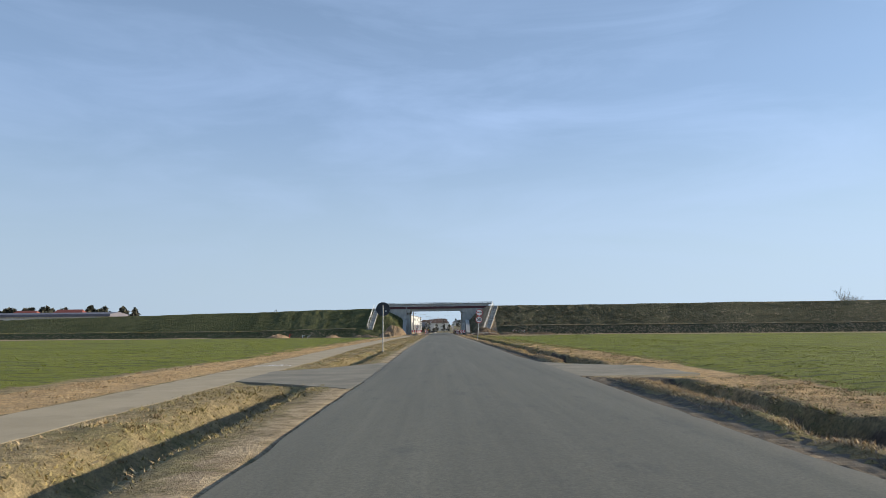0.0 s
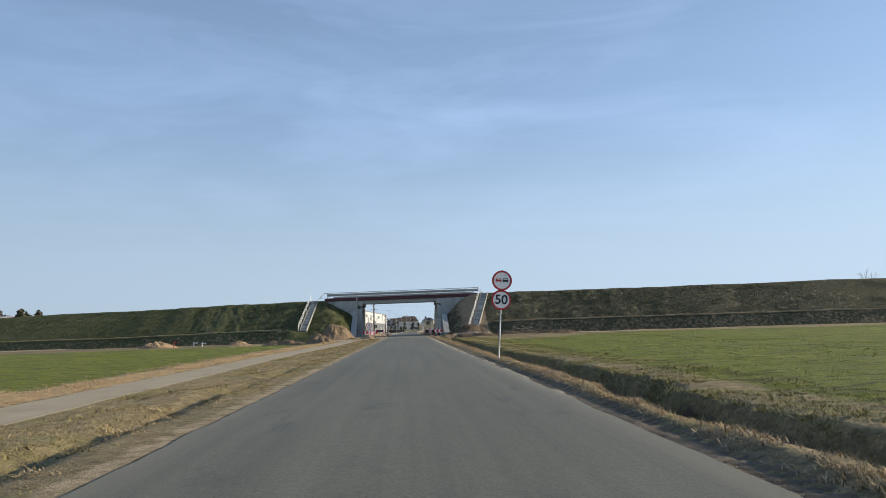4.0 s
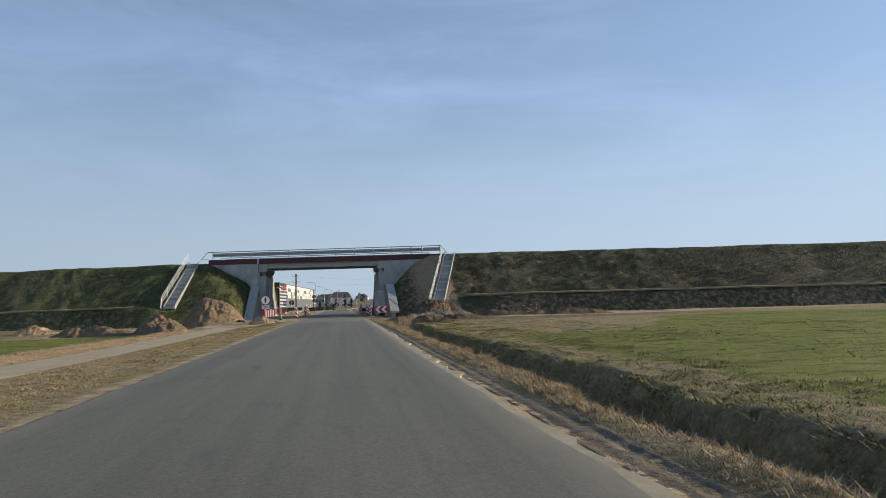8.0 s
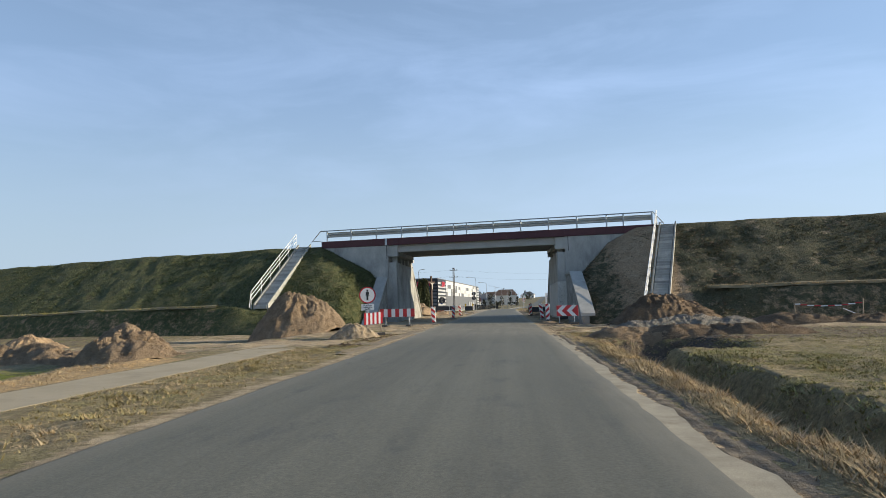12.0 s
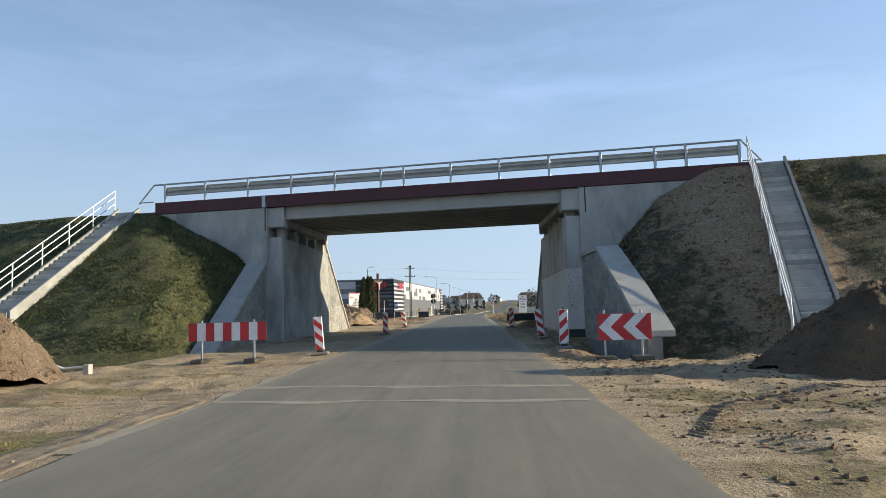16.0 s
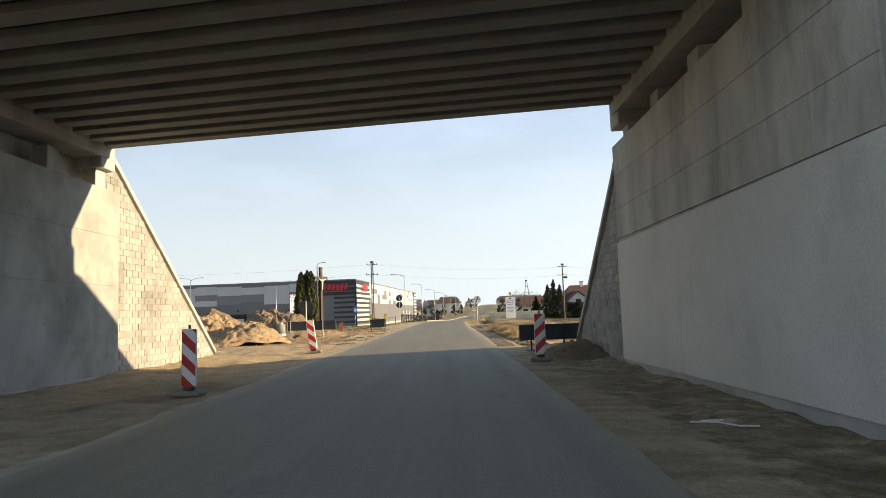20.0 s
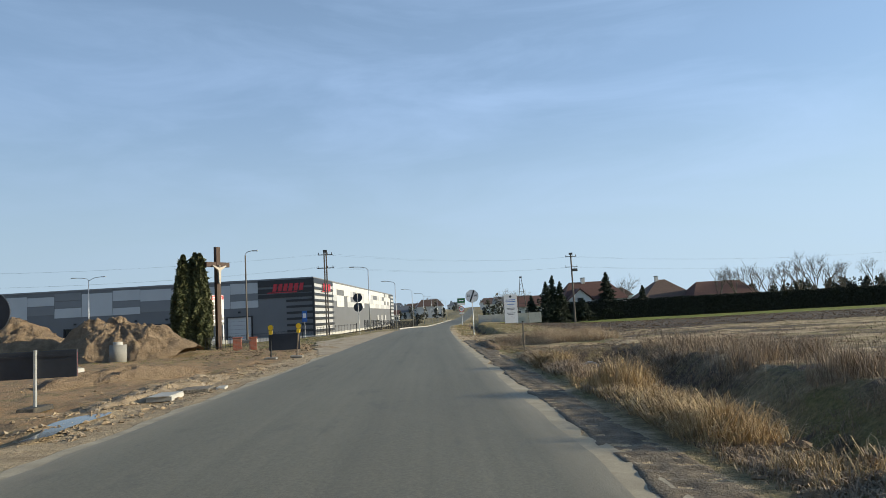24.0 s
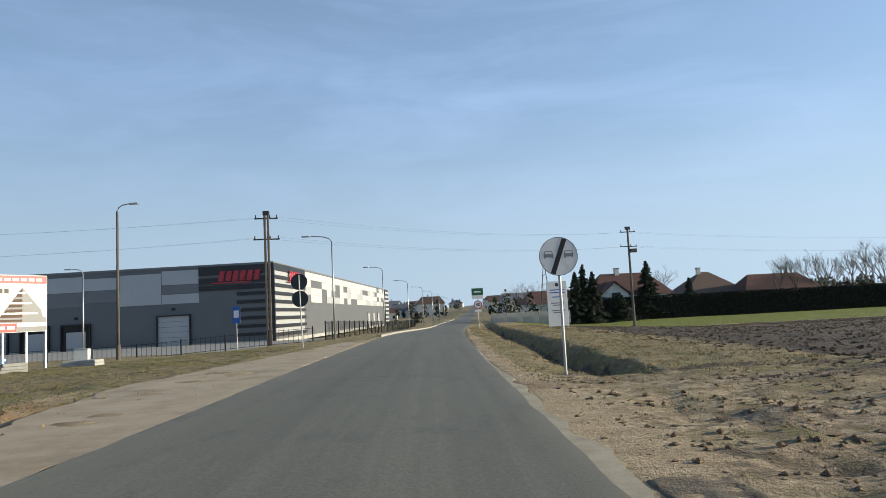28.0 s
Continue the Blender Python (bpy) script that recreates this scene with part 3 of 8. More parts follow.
    z = z - 0.35 * step(19.5, 21.5, -s) * (1 - step(29, 33, -s)) * step(256.5, 258.5, y) * (1 - step(265, 270, y))
    z = z - 0.75 * step(4.25, 5.3, s) * step(160.7, 162.6, y) * (1 - step(170, 174, y))
    rough = np.where(np.abs(s) < HALF + 0.2, 0.0, np.where(s > 0, step(0.8, 1.8, np.abs(s) - HALF), step(0.2, 1.4, np.abs(s) - HALF)))
    z = z + rough * (0.05 * fbm(x * 0.9, y * 0.9, 3) + 0.03 * fbm(x * 3.1, y * 3.1, 5, 2)) * np.where((s < -5.7) & (s > -8.7) & (y < 146), 0, 1)
    z = z + site * rough * (0.03 * fbm(x * 1.1, y * 1.1, 9) + 0.02 * fbm(x * 2.6, y * 2.2, 19, 2))
    z = z + 0.05 * step(237, 241, y) * (1 - step(290, 294, y)) * step(9.5, 11.5, s) * fbm(x * 2.0, y * 2.0, 29, 2)
    apron = np.where(s > 0, step(18.7, 19.2, y) * (1 - step(24.7, 25.2, y)), step(16.4, 17.6, y) * (1 - step(25.4, 26.4, y))) * step(2.5, 2.8, np.abs(s)) * (1 - step(5.6, 5.9, -s)) * (1 - step(8.2, 8.8, s))
    z = z + (-0.10 - z) * apron
    z = z + 6.0 * step(250, 900, np.abs(s)) * step(350, 900, y) * 0.6
    return z


def sheet(name, xs, ys, fz, mat):
    X, Y = np.meshgrid(xs, ys)
    Z = fz(X, Y)
    nx, ny = len(xs), len(ys)
    i = (np.arange(ny - 1)[:, None] * nx + np.arange(nx - 1)[None]).ravel()
    ob = from_arrays(name, np.stack([X, Y, Z], -1).reshape(-1, 3), np.stack([i, i + 1, i + nx + 1, i + nx], 1), mat, True)
    return ob, X.ravel(), Y.ravel()


def weight_on(ob, name, values):
    at = ob.data.attributes.new(name, "FLOAT", "POINT")
    at.data.foreach_set("value", np.asarray(values, np.float32))


def spread_out(near, limit, first, grow=1.25):
    out, d, v = [], first, near
    while v < limit:
        v += d
        d *= grow
        out.append(v)
    return out


gx = np.concatenate([np.arange(-14, -9, 0.35), np.arange(-8.9, 8.91, 0.2), np.arange(9.1, 14.01, 0.35)])
gx = np.concatenate([[-v for v in spread_out(14, 2600, 0.4)][::-1], gx, spread_out(14, 2600, 0.4)])
gy = np.concatenate([[-12 - v for v in spread_out(0, 600, 1.2)][::-1], np.arange(-12, 130, 0.48), np.arange(130, 168, 0.2), np.arange(168, 190, 0.5), np.arange(190, 238, 0.22), np.arange(238, 300, 0.6), [300 + v for v in spread_out(0, 3600, 0.8, 1.12)]])
ground, GX, GY = sheet("ground", gx, gy, ground_z, "ground")
tagged(ground, "flat farmland with dry grass verges, green crop and bare sandy earth", "ground", kind="structure")
S = GX - mid_x(GY)
crop = step(10.0, 11.4, -S - 0.8 * vnoise(GX * 0.05, GY * 0.05, 2)) * (1 - step(132, 146, GY - 0.10 * GX)) + step(7.3 - 1.3 * step(40, 60, GY), 8.7, S) * (1 - step(112, 128, GY + 0.25 * (S - 8) - 26 * step(13, 26, S) + 5 * vnoise(GX * 0.12, GY * 0.12, 33)))
crop = crop + step(292, 297, GY) * step(9, 12, S) + 0.8 * step(320, 330, GY) * step(70, 80, np.abs(S))
strawy = (0.85 - 0.55 * step(50, 66, GY)) * step(5.5, 5.7, S) * (1 - step(7.4, 8.6, S)) * (1 - step(138, 142, GY)) + step(7.7, 8.0, path_off(GY) - S) * (1 - step(9.7, 10.7, -S)) * (1 - step(134, 142, GY)) + 0.6 * step(197, 201, GY) * (1 - step(210, 213, GY)) * step(3.8, 4.1, S) * (1 - step(4.9, 5.3, S))
site = step(141, 147, GY) * (1 - step(236, 242, GY))
site_r = step(147.5, 151, GY) * (1 - step(236, 242, GY))
sand = np.where(S > 3.3, site_r, site) * (1 - step(40, 60, np.abs(S)))
sand = sand * (1 - step(193, 199, GY) * (1 - step(225, 229, GY)) * step(3.4, 4.0, S))
sand = np.maximum(sand, 0.55 * bell(np.abs(S), HALF + 0.2, 0.3) * (GY < 470))
sand = np.maximum(sand, step(196, 204, GY) * (1 - step(258, 268, GY)) * step(2.4, 2.8, -S) * (1 - step(5.6 - 1.6 * step(216, 222, GY), 6.6 - 1.6 * step(216, 222, GY), -S)))
sand = np.maximum(sand, 0.9 * (S < 0) * step(136, 150, GY - 0.15 * GX) * (1 - step(166, 172, GY + 0.18 * GX)))
sand = sand * (1 - 0.75 * step(14, 24, -S) * (GY < 172)) * (1 - step(230, 232, GY) * step(8, 10, S))
sand = np.maximum(sand * (1 - 0.55 * step(225, 229, GY) * step(3.3, 3.9, S)), 0.52 * step(226, 229.5, GY) * (1 - step(235, 237, GY + 5.5 * step(7, 11, S))) * step(2.6, 3.2, S) * (1 - step(60, 80, S)))
# under the bridge, right of the road: less sand, more of the darker colour
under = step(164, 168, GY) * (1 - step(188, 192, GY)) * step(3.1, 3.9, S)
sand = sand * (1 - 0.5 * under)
dug = step(199, 204, GY) * (1 - step(232, 238, GY)) * step(3.7, 4.4, -S) * (1 - step(20, 24, -S))
sand = sand * (1 - 0.5 * dug)
clay = 0.56 * step(198, 203, GY) * (1 - step(236, 242, GY)) * step(3.4, 4.6, -S) * (1 - step(22, 28, -S))
sand = np.maximum(sand, step(218.6, 219.8, GY) * (1 - step(220.6, 221.4, GY)) * step(4.4, 5.0, S) * (1 - step(16, 22, S)))
soil = step(231, 233.5, GY) * (1 - step(290, 294, GY)) * step(9.5, 11.5, S)
soil = np.maximum(soil, 0.62 * step(199, 202, GY) * (1 - step(216, 218, GY)) * step(4.7, 5.2, S) * (1 - step(7, 8, S)))
soil = np.maximum(soil, 0.45 * step(14, 24, -S) * step(136, 146, GY - 0.10 * GX) * (GY < 172))
# dark soil weighted up in the ditch, with its shade in the colour
soil = np.maximum(soil, 0.66 * step(4.1, 4.4, S) * (1 - step(5.3, 5.6, S)) * (1 - step(138, 144, GY)))
soil = np.maximum(soil, 0.75 * step(4.4, 5.0, S) * (1 - step(8.6, 9.6, S)) * step(138, 140, GY) * (1 - step(143.5, 145, GY)))
soil = np.maximum(soil, 0.7 * step(4.05, 4.4, S) * (1 - step(5.75, 6.0, S)) * step(238, 241, GY) * (GY < 330))
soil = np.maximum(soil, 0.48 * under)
soil = np.maximum(soil, 0.34 * dug)
soil = np.maximum(soil, 0.5 * step(138, 142, GY) * (1 - step(148, 151, GY)) * step(3.8, 4.6, S) * (1 - step(30, 40, S)))
soil = np.maximum(soil, 0.8 * step(2.9, 2.95, S) * (1 - step(3.3, 3.45, S)) * (1 - step(138, 150, GY)))
edge_strip = (step(46, 62, GY) * (1 - step(167, 170, GY)) + step(195, 199, GY) * (GY < 262)) * step(2.4, 2.6, S) * (1 - step(3.15, 3.32, S + 0.08 * vnoise(GY * 0.9, GY * 0, 8)))
sand = np.maximum(sand, edge_strip)
sand = np.maximum(sand, 0.62 * (GY < 145) * step(2.4, 2.6, -S) * (1 - step(3.05, 3.35, -S + 0.15 * vnoise(GY * 0.7, GY * 0, 18))))
soil = np.maximum(soil, 0.55 * step(206, 209, GY) * (1 - step(219.5, 221, GY)) * step(3.6, 4.4, S) * (1 - step(12, 16, S)))
streak = fbm(GX * 0.13, GY * 1.3, 91, 3)
soil = np.maximum(soil, step(225, 228, GY) * (1 - step(237, 240, GY)) * step(3.2, 4.0, S) * (1 - step(20, 30, S)) * np.clip(0.44 + 0.45 * streak, 0, 0.75))
soil = np.maximum(soil, 0.42 * step(238, 243, GY) * (1 - step(260, 263, GY)) * step(5.2, 6.4, -S) * (1 - step(17, 20, -S)))
worked = step(192, 196, GY) * (1 - step(226, 232, GY)) * step(6.8, 9, S) * (1 - step(60, 80, S))
sand = np.maximum(sand, worked * np.clip(0.44 + 0.35 * streak, 0, 0.75))
soil = np.maximum(soil, worked * np.clip(0.40 - 0.4 * streak, 0, 0.7))
soil = np.maximum(soil, 0.5 * step(190, 194, GY) * (1 - step(200, 204, GY)) * step(3.7, 4.3, S) * (1 - step(9, 12, S)))
crossed = step(145, 149, GY) * (1 - step(163, 168, GY)) * step(3.2, 3.8, np.abs(S)) * (1 - step(16, 24, np.abs(S)))
sand = sand * (1 - 0.75 * crossed * step(0.12, 0.40, streak))
soil = np.maximum(soil, 0.30 * crossed * step(0.18, 0.5, streak))
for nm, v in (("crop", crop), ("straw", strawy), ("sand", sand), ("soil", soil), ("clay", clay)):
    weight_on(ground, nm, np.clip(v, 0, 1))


# ---- road and paths ----
def strip(name, ys, left, right, lift, thick, mat, cols=9, jag=0.05, seed=1):
    """A paved strip with a slightly ragged edge and real thickness. left, right: its edges by y."""
    ys = np.asarray(ys, float)
    L = left(ys) + jag * fbm(ys * 1.3, ys * 0 + seed, seed)
    R = right(ys) + jag * fbm(ys * 1.3, ys * 0 + seed + 9, seed + 5)
    t = np.linspace(0, 1, cols)
    X = L[:, None] + (R - L)[:, None] * t
    Y = np.repeat(ys[:, None], cols, 1)
    Z = lift(X, Y)
    X = np.concatenate([X[:, :1], X, X[:, -1:]], 1)
    Y = np.concatenate([Y[:, :1], Y, Y[:, -1:]], 1)
    Z = np.concatenate([Z[:, :1] - thick, Z, Z[:, -1:] - thick], 1)
    ny, nx = X.shape
    i = (np.arange(ny - 1)[:, None] * nx + np.arange(nx - 1)[None]).ravel()
    return from_arrays(name, np.stack([X, Y, Z], -1).reshape(-1, 3), np.stack([i, i + 1, i + nx + 1, i + nx], 1), mat), X.ravel(), Y.ravel()


road_y = np.concatenate([np.arange(-60, 300, 0.5), np.arange(300, 460, 4.0), np.arange(460, 1500, 20.0)])
road, RX, RY = strip("road", road_y, lambda y: mid_x(y) + np.interp(y, [4, 24, 30, 47, 80, 92, 120, 140, 190, 212, 230], [-2.60, -2.62, -2.73, -2.86, -2.80, -2.87, -2.84, -2.80, -2.80, -2.63, -2.57]), lambda y: mid_x(y) + np.interp(y, [10, 26, 32, 47, 80, 92, 110, 120, 140, 190, 212, 230], [2.88, 3.10, 2.88, 3.04, 3.08, 2.93, 2.86, 2.86, 2.95, 2.92, 2.77, 2.65]),
                     lambda x, y: road_z(y) + 0.014 * (1 - ((x - mid_x(y)) / HALF) ** 2), 0.14, "asphalt", 13, 0.035)
tagged(road, "worn grey asphalt country road with dusty edges", "road", kind="structure")
edge = np.abs(RX - mid_x(RY)) / HALF
weight_on(road, "dust", np.clip(step(0.90, 0.97, edge) * (0.40 + 0.25 * step(140, 150, RY) + 0.5 * (RX > mid_x(RY)) * (step(52, 70, RY) * (1 - step(166, 170, RY)) + step(196, 202, RY)) + 0.45 * (RX < mid_x(RY)) * step(196, 202, RY)) + 0.68 * step(142, 150, RY) * (1 - step(163, 167, RY)) + 0.12 * step(165, 167, RY) * (1 - step(190, 240, RY)) + 0.35 * step(196, 260, RY) * step(0.2, 1.0, -(RX - mid_x(RY)) / HALF), 0, 1))
for edge_y in (np.arange(60, 148, 0.25), np.arange(193, 262, 0.25)):
    margin, _, _ = strip("road_margin", edge_y, lambda y: 2.5 + 0 * y, lambda y: np.interp(y, [60, 66, 77, 92, 110, 140, 145, 147.5, 193, 197, 212, 230, 258, 262], [2.9, 3.10, 3.17, 3.03, 3.06, 3.20, 3.16, 2.75, 2.75, 3.16, 3.0, 2.92, 2.9, 2.6]), lambda x, y: 0 * x - 0.004 - 0.006 * step(2.7, 3.2, x), 0.10, "margin", 6, 0.10, 41)
    tagged(margin, "pale dusty margin along the asphalt's edge", "road margin", kind="structure")
margin, _, _ = strip("road_margin", np.arange(150, 222, 0.5), lambda y: np.interp(y, [150, 190, 212, 222], [-3.0, -3.0, -2.84, -2.78]), lambda y: -2.45 + 0 * y, lambda x, y: 0 * x - 0.006, 0.10, "margin", 5, 0.10, 43)
tagged(margin, "pale dusty margin along the asphalt under the bridge", "road margin", kind="structure")
shoulder, _, _ = strip("hard_shoulder", np.arange(222, 262.2, 0.4), lambda y: np.interp(y, [222, 228, 234, 240, 250, 262], [-3.1, -4.2, -5.2, -6.1, -5.0, -3.7]), lambda y: -2.42 + 0 * y, lambda x, y: 0 * x - 0.012, 0.10, "packed_dust", 8, 0.14, 14)
tagged(shoulder, "pale dusty paved shoulder with a ragged edge", "shoulder", kind="structure")
bike, _, _ = strip("cycle_path", np.arange(-60, 144.5, 0.5), lambda y: -7.73 + path_off(y), lambda y: -5.98 + path_off(y), lambda x, y: 0 * x - 0.054, 0.1, "path", 5, 0.05, 4)
tagged(bike, "pale asphalt cycle path beside the verge", "path", kind="structure")
apron_l, _, _ = strip("driveway_left", np.arange(15.4, 27.0, 0.25), lambda y: np.interp(y, [15.4, 17.0, 18.4, 22.8, 24.4, 27.0], [-2.9, -4.3, -6.1, -6.1, -4.6, -2.9]), lambda y: -HALF + 0.25 + 0 * y, lambda x, y: 0 * x - 0.008 - 0.03 * step(0, 2.6, -HALF - x), 0.14, "drive", 14, 0.10, 7)
apron_r, _, _ = strip("driveway_right", np.arange(18.8, 26.8, 0.25), lambda y: HALF - 0.25 + 0 * y, lambda y: np.interp(y, [18.8, 19.8, 24.3, 25.2, 26.8], [3.4, 6.6, 6.4, 4.6, 3.0]), lambda x, y: 0 * x - 0.008 - 0.03 * step(0, 2.6, x - HALF), 0.14, "drive", 20, 0.12, 11)
for o in (apron_l, apron_r):
    tagged(o, "patched asphalt field entrance crossing the verge", "driveway", kind="structure")


# ---- embankment ----
def bank_top(x, side):
    """The crest: it sinks slowly away from the bridge on the crop's side."""
    return 6.62 - np.minimum(0.0165 * np.maximum(0, -20 - x), 3.2) if side < 0 else 7.02 + 0 * x


def bank_z(x, w, side):
    """Height of the embankment at offset w from the deck's front edge; side -1 or +1 from the road."""
    top, corner = bank_top(x, side), (-14.6 if side < 0 else 11.6)
    dx = np.maximum(0, (x - corner) * -side)
    front, rear = np.maximum(0, -0.25 - w), np.maximum(0, w - 10.4)
    near = top - np.sqrt((0.55 * dx) ** 2 + (0.66 * front) ** 2)
    far = top - np.sqrt((0.12 * dx) ** 2 + (0.70 * rear) ** 2)
    z = np.where(w < -0.05, near, np.where(w > 10.2, far, top))
    # the ledge part way up, away from the bridge
    off = step(2.0, 5.0, (x - corner) * side)
    lev = 2.0 if side > 0 else 1.55 - 0.5 * step(20, 55, -x)
    start = (top - lev) / 0.66
    d = np.maximum(front - start, 0)
    ledge = np.where(d < 0.9, lev, lev - 1.15 * (d - 0.9))
    z = np.where((front > start) & (w < 0), z + (ledge - z) * off, z)
    # no higher than the wing walls' copings beside them
    y = front_y(x) + w
    cap = np.interp(y, [161.9, 162.9, 165.3, 169.5, 173.6], [0.0, 0.48, 1.62, 3.3, 3.35]) if side > 0 else np.interp(y, [168.9, 171.3, 175.7, 176.3], [-0.2, 1.05, 3.55, 3.65])
    beyond = np.maximum(0, (x - 7.1) if side > 0 else (-9.65 - x))
    z = np.where((w < -0.05) & (dx > 0), np.minimum(z, cap + 1.1 * beyond), z)
    cap2 = np.interp(y, [184.3, 190.4], [4.2, -0.2]) if side > 0 else np.interp(y, [187.0, 195.2], [5.5, -0.2])
    beyond2 = np.maximum(0, (x - 6.6) if side > 0 else (-9.3 - x))
    z = np.where(w > 10.2, np.minimum(z, cap2 + 0.9 * beyond2), z)
    return z


def bank(side):
    near = -8.95 if side < 0 else 6.05
    a = np.concatenate([np.arange(0, 34, 0.35), [34 + v for v in spread_out(0, 900, 0.5, 1.14)]])
    xs = near + side * a
    ws = np.concatenate([np.arange(-17, -0.3, 0.35), [-0.3, -0.06, -0.04, 3, 7, 10.15, 10.25], np.arange(10.6, 26, 0.5)])
    X, W = np.meshgrid(xs, ws)
    Z = bank_z(X, W, side)
    rough = step(0.0, 0.6, -0.3 - W) + step(10.4, 11, W)
    Z = Z + rough * (0.05 * fbm(X * 0.7, W * 0.7, 21 + side) + 0.07 * fbm(X * 2.1, W * 2.1, 31, 3)) * step(-0.6, 1.0, Z)
    Z = Z + 0.10 * fbm(X * 0.25, W * 0.0, 12) * (np.abs(X) > 18)
    Y = front_y(X) + W
    ny, nx = X.shape
    i = (np.arange(ny - 1)[:, None] * nx + np.arange(nx - 1)[None]).ravel()
    f = np.stack([i, i + 1, i + nx + 1, i + nx], 1)
    ob = from_arrays("embankment_left" if side < 0 else "embankment_right", np.stack([X, Y, Z], -1).reshape(-1, 3), f if side > 0 else f[:, ::-1], "slope_l" if side < 0 else "slope_r", True)
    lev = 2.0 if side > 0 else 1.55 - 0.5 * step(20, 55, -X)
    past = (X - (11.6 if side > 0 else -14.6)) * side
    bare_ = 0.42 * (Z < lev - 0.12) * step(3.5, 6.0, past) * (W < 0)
    # bare earth by the steps, weighted up to brighten the unlit cone
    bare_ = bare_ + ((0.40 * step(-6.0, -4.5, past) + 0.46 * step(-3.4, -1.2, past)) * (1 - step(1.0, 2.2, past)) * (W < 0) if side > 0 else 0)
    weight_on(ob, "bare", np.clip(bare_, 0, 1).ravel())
    return tagged(ob, "tall grassed embankment with a ledge" if side < 0 else "tall embankment with thin grass and bare brown earth", "embankment", kind="structure")


bank(-1)
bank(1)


def ledge_strip(name, side, x_from, x_to):
    """A pale strip added along the ledge's outer edge, for its sunlit line."""
    X = np.arange(x_from, x_to, 0.9)
    lev = 2.0 + 0 * X if side > 0 else 1.55 - 0.5 * step(20, 55, X)
    W = -0.25 - (bank_top(side * X, side) - lev) / 0.66 - 0.86
    z = lev + 0.06 + 0.05 * fbm(X * 0.3, X * 0, 77) + 0.03 * vnoise(X * 1.7, X * 0, 5)
    y = front_y(side * X) + W + 0.06 * fbm(X * 0.5, X * 0, 78)
    ring_ = [np.stack([side * X, y + dy, z + dz], 1) for dy, dz in ((-0.10, -0.14), (-0.03, 0.02), (0.14, 0.07), (0.42, 0.05), (0.46, -0.16))]
    n = len(X)
    V = np.concatenate(ring_)
    i = np.arange(n - 1)
    F_ = np.concatenate([np.stack([k * n + i, k * n + i + 1, (k + 1) * n + i + 1, (k + 1) * n + i], 1) for k in range(4)])
    return tagged(from_arrays(name, V, F_ if side > 0 else F_[:, ::-1], "lit_edge"), "pale strip added for the sunlit line of the ledge", "ledge", kind="structure")


ledge_strip("ledge_left", -1, 21.0, 260.0)
ledge_strip("ledge_right", 1, 14.0, 260.0)


# ---- the bridge ----
def skew(bm, rise=0.0):
    for v in bm.verts:
        v.co.z += rise * v.co.y
        v.co.y += float(front_y(v.co.x))
    return bm


bridge = thing("bridge", "concrete beam bridge with a maroon edge over the road", "bridge")


def bpart(name, bm, mat, parent=None, label=""):
    rise = 0.022 if name in ("girder", "deck_slab", "end_beam") else 0.0
    return part(name, skew(bm, rise), mat, parent or bridge, label)


bpart("deck_slab", box(B(), -8.7, 6.35, -0.2, 9.6, 6.80, 6.93), "soffit_shade")
# the front girder keeps the lighter concrete, the rest take the shaded copy
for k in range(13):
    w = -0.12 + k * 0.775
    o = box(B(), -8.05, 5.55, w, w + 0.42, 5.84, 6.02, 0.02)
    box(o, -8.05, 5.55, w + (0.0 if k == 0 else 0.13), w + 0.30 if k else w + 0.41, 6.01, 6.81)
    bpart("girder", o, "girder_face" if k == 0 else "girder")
for x0, x1 in ((-8.55, -7.72), (5.22, 6.05)):
    bpart("end_beam", box(B(), x0, x1, 0.1, 9.5, 5.55, 6.36, 0.02), "concrete")
for x0, x1, w0, w1 in ((-8.68, -7.76, -0.34, 0.5), (5.27, 6.36, -0.34, 0.5), (-8.68, -7.76, 9.1, 9.85), (5.27, 6.36, 9.1, 9.85)):
    bpart("end_block", box(B(), x0, x1, w0, w1, 5.46, 6.42, 0.025), "concrete")
for w0, rear in ((-0.50, False), (9.70, True)):
    for k in range(12):
        x0 = -14.6 + k * 2.292
        bpart("fascia_panel", box(B(), x0, x0 + 2.2885, w0, w0 + 0.24, 6.44, 7.02, 0.004), "fascia", label="maroon painted edge panel")
    for x0, x1 in ((-14.55, -8.60), (6.02, 12.85)):
        bpart("return_wall", box(B(), x0, x1, w0 + 0.06 if not rear else w0 - 0.12, w0 + 0.38 if not rear else w0 + 0.20, 2.0, 6.42), "concrete")
        bpart("approach_slab", box(B(), x0, x1, -0.2 if not rear else 5.2, 5.1 if not rear else 9.65, 6.45, 6.9), "concrete")
# dark joints between the end blocks and the return walls
for x0 in (-8.72, 6.24):
    bpart("joint_strip", box(B(), x0, x0 + 0.05, -0.46, -0.30, 5.3, 6.43), "steel_dark")
bpart("joint_cover", box(B(), -8.84, -8.66, -0.515, -0.49, 6.44, 7.03), "zinc", label="grey cover plate over the deck joint")
# abutments
ab_l = bpart("abutment", box(B(), -9.05, -7.90, -0.28, 10.3, -0.5, 4.98, 0.02), "concrete", label="concrete bridge abutment")
ab_r = bpart("abutment", box(B(), 5.42, 6.6, -0.28, 10.3, -0.5, 5.20, 0.02), "concrete", label="concrete bridge abutment with formwork joints")
bpart("back_wall", box(B(), -9.05, -8.58, -0.05, 10.3, 4.96, 6.40), "concrete")
bpart("back_wall", box(B(), 6.12, 6.6, -0.05, 10.3, 5.18, 6.40), "concrete")
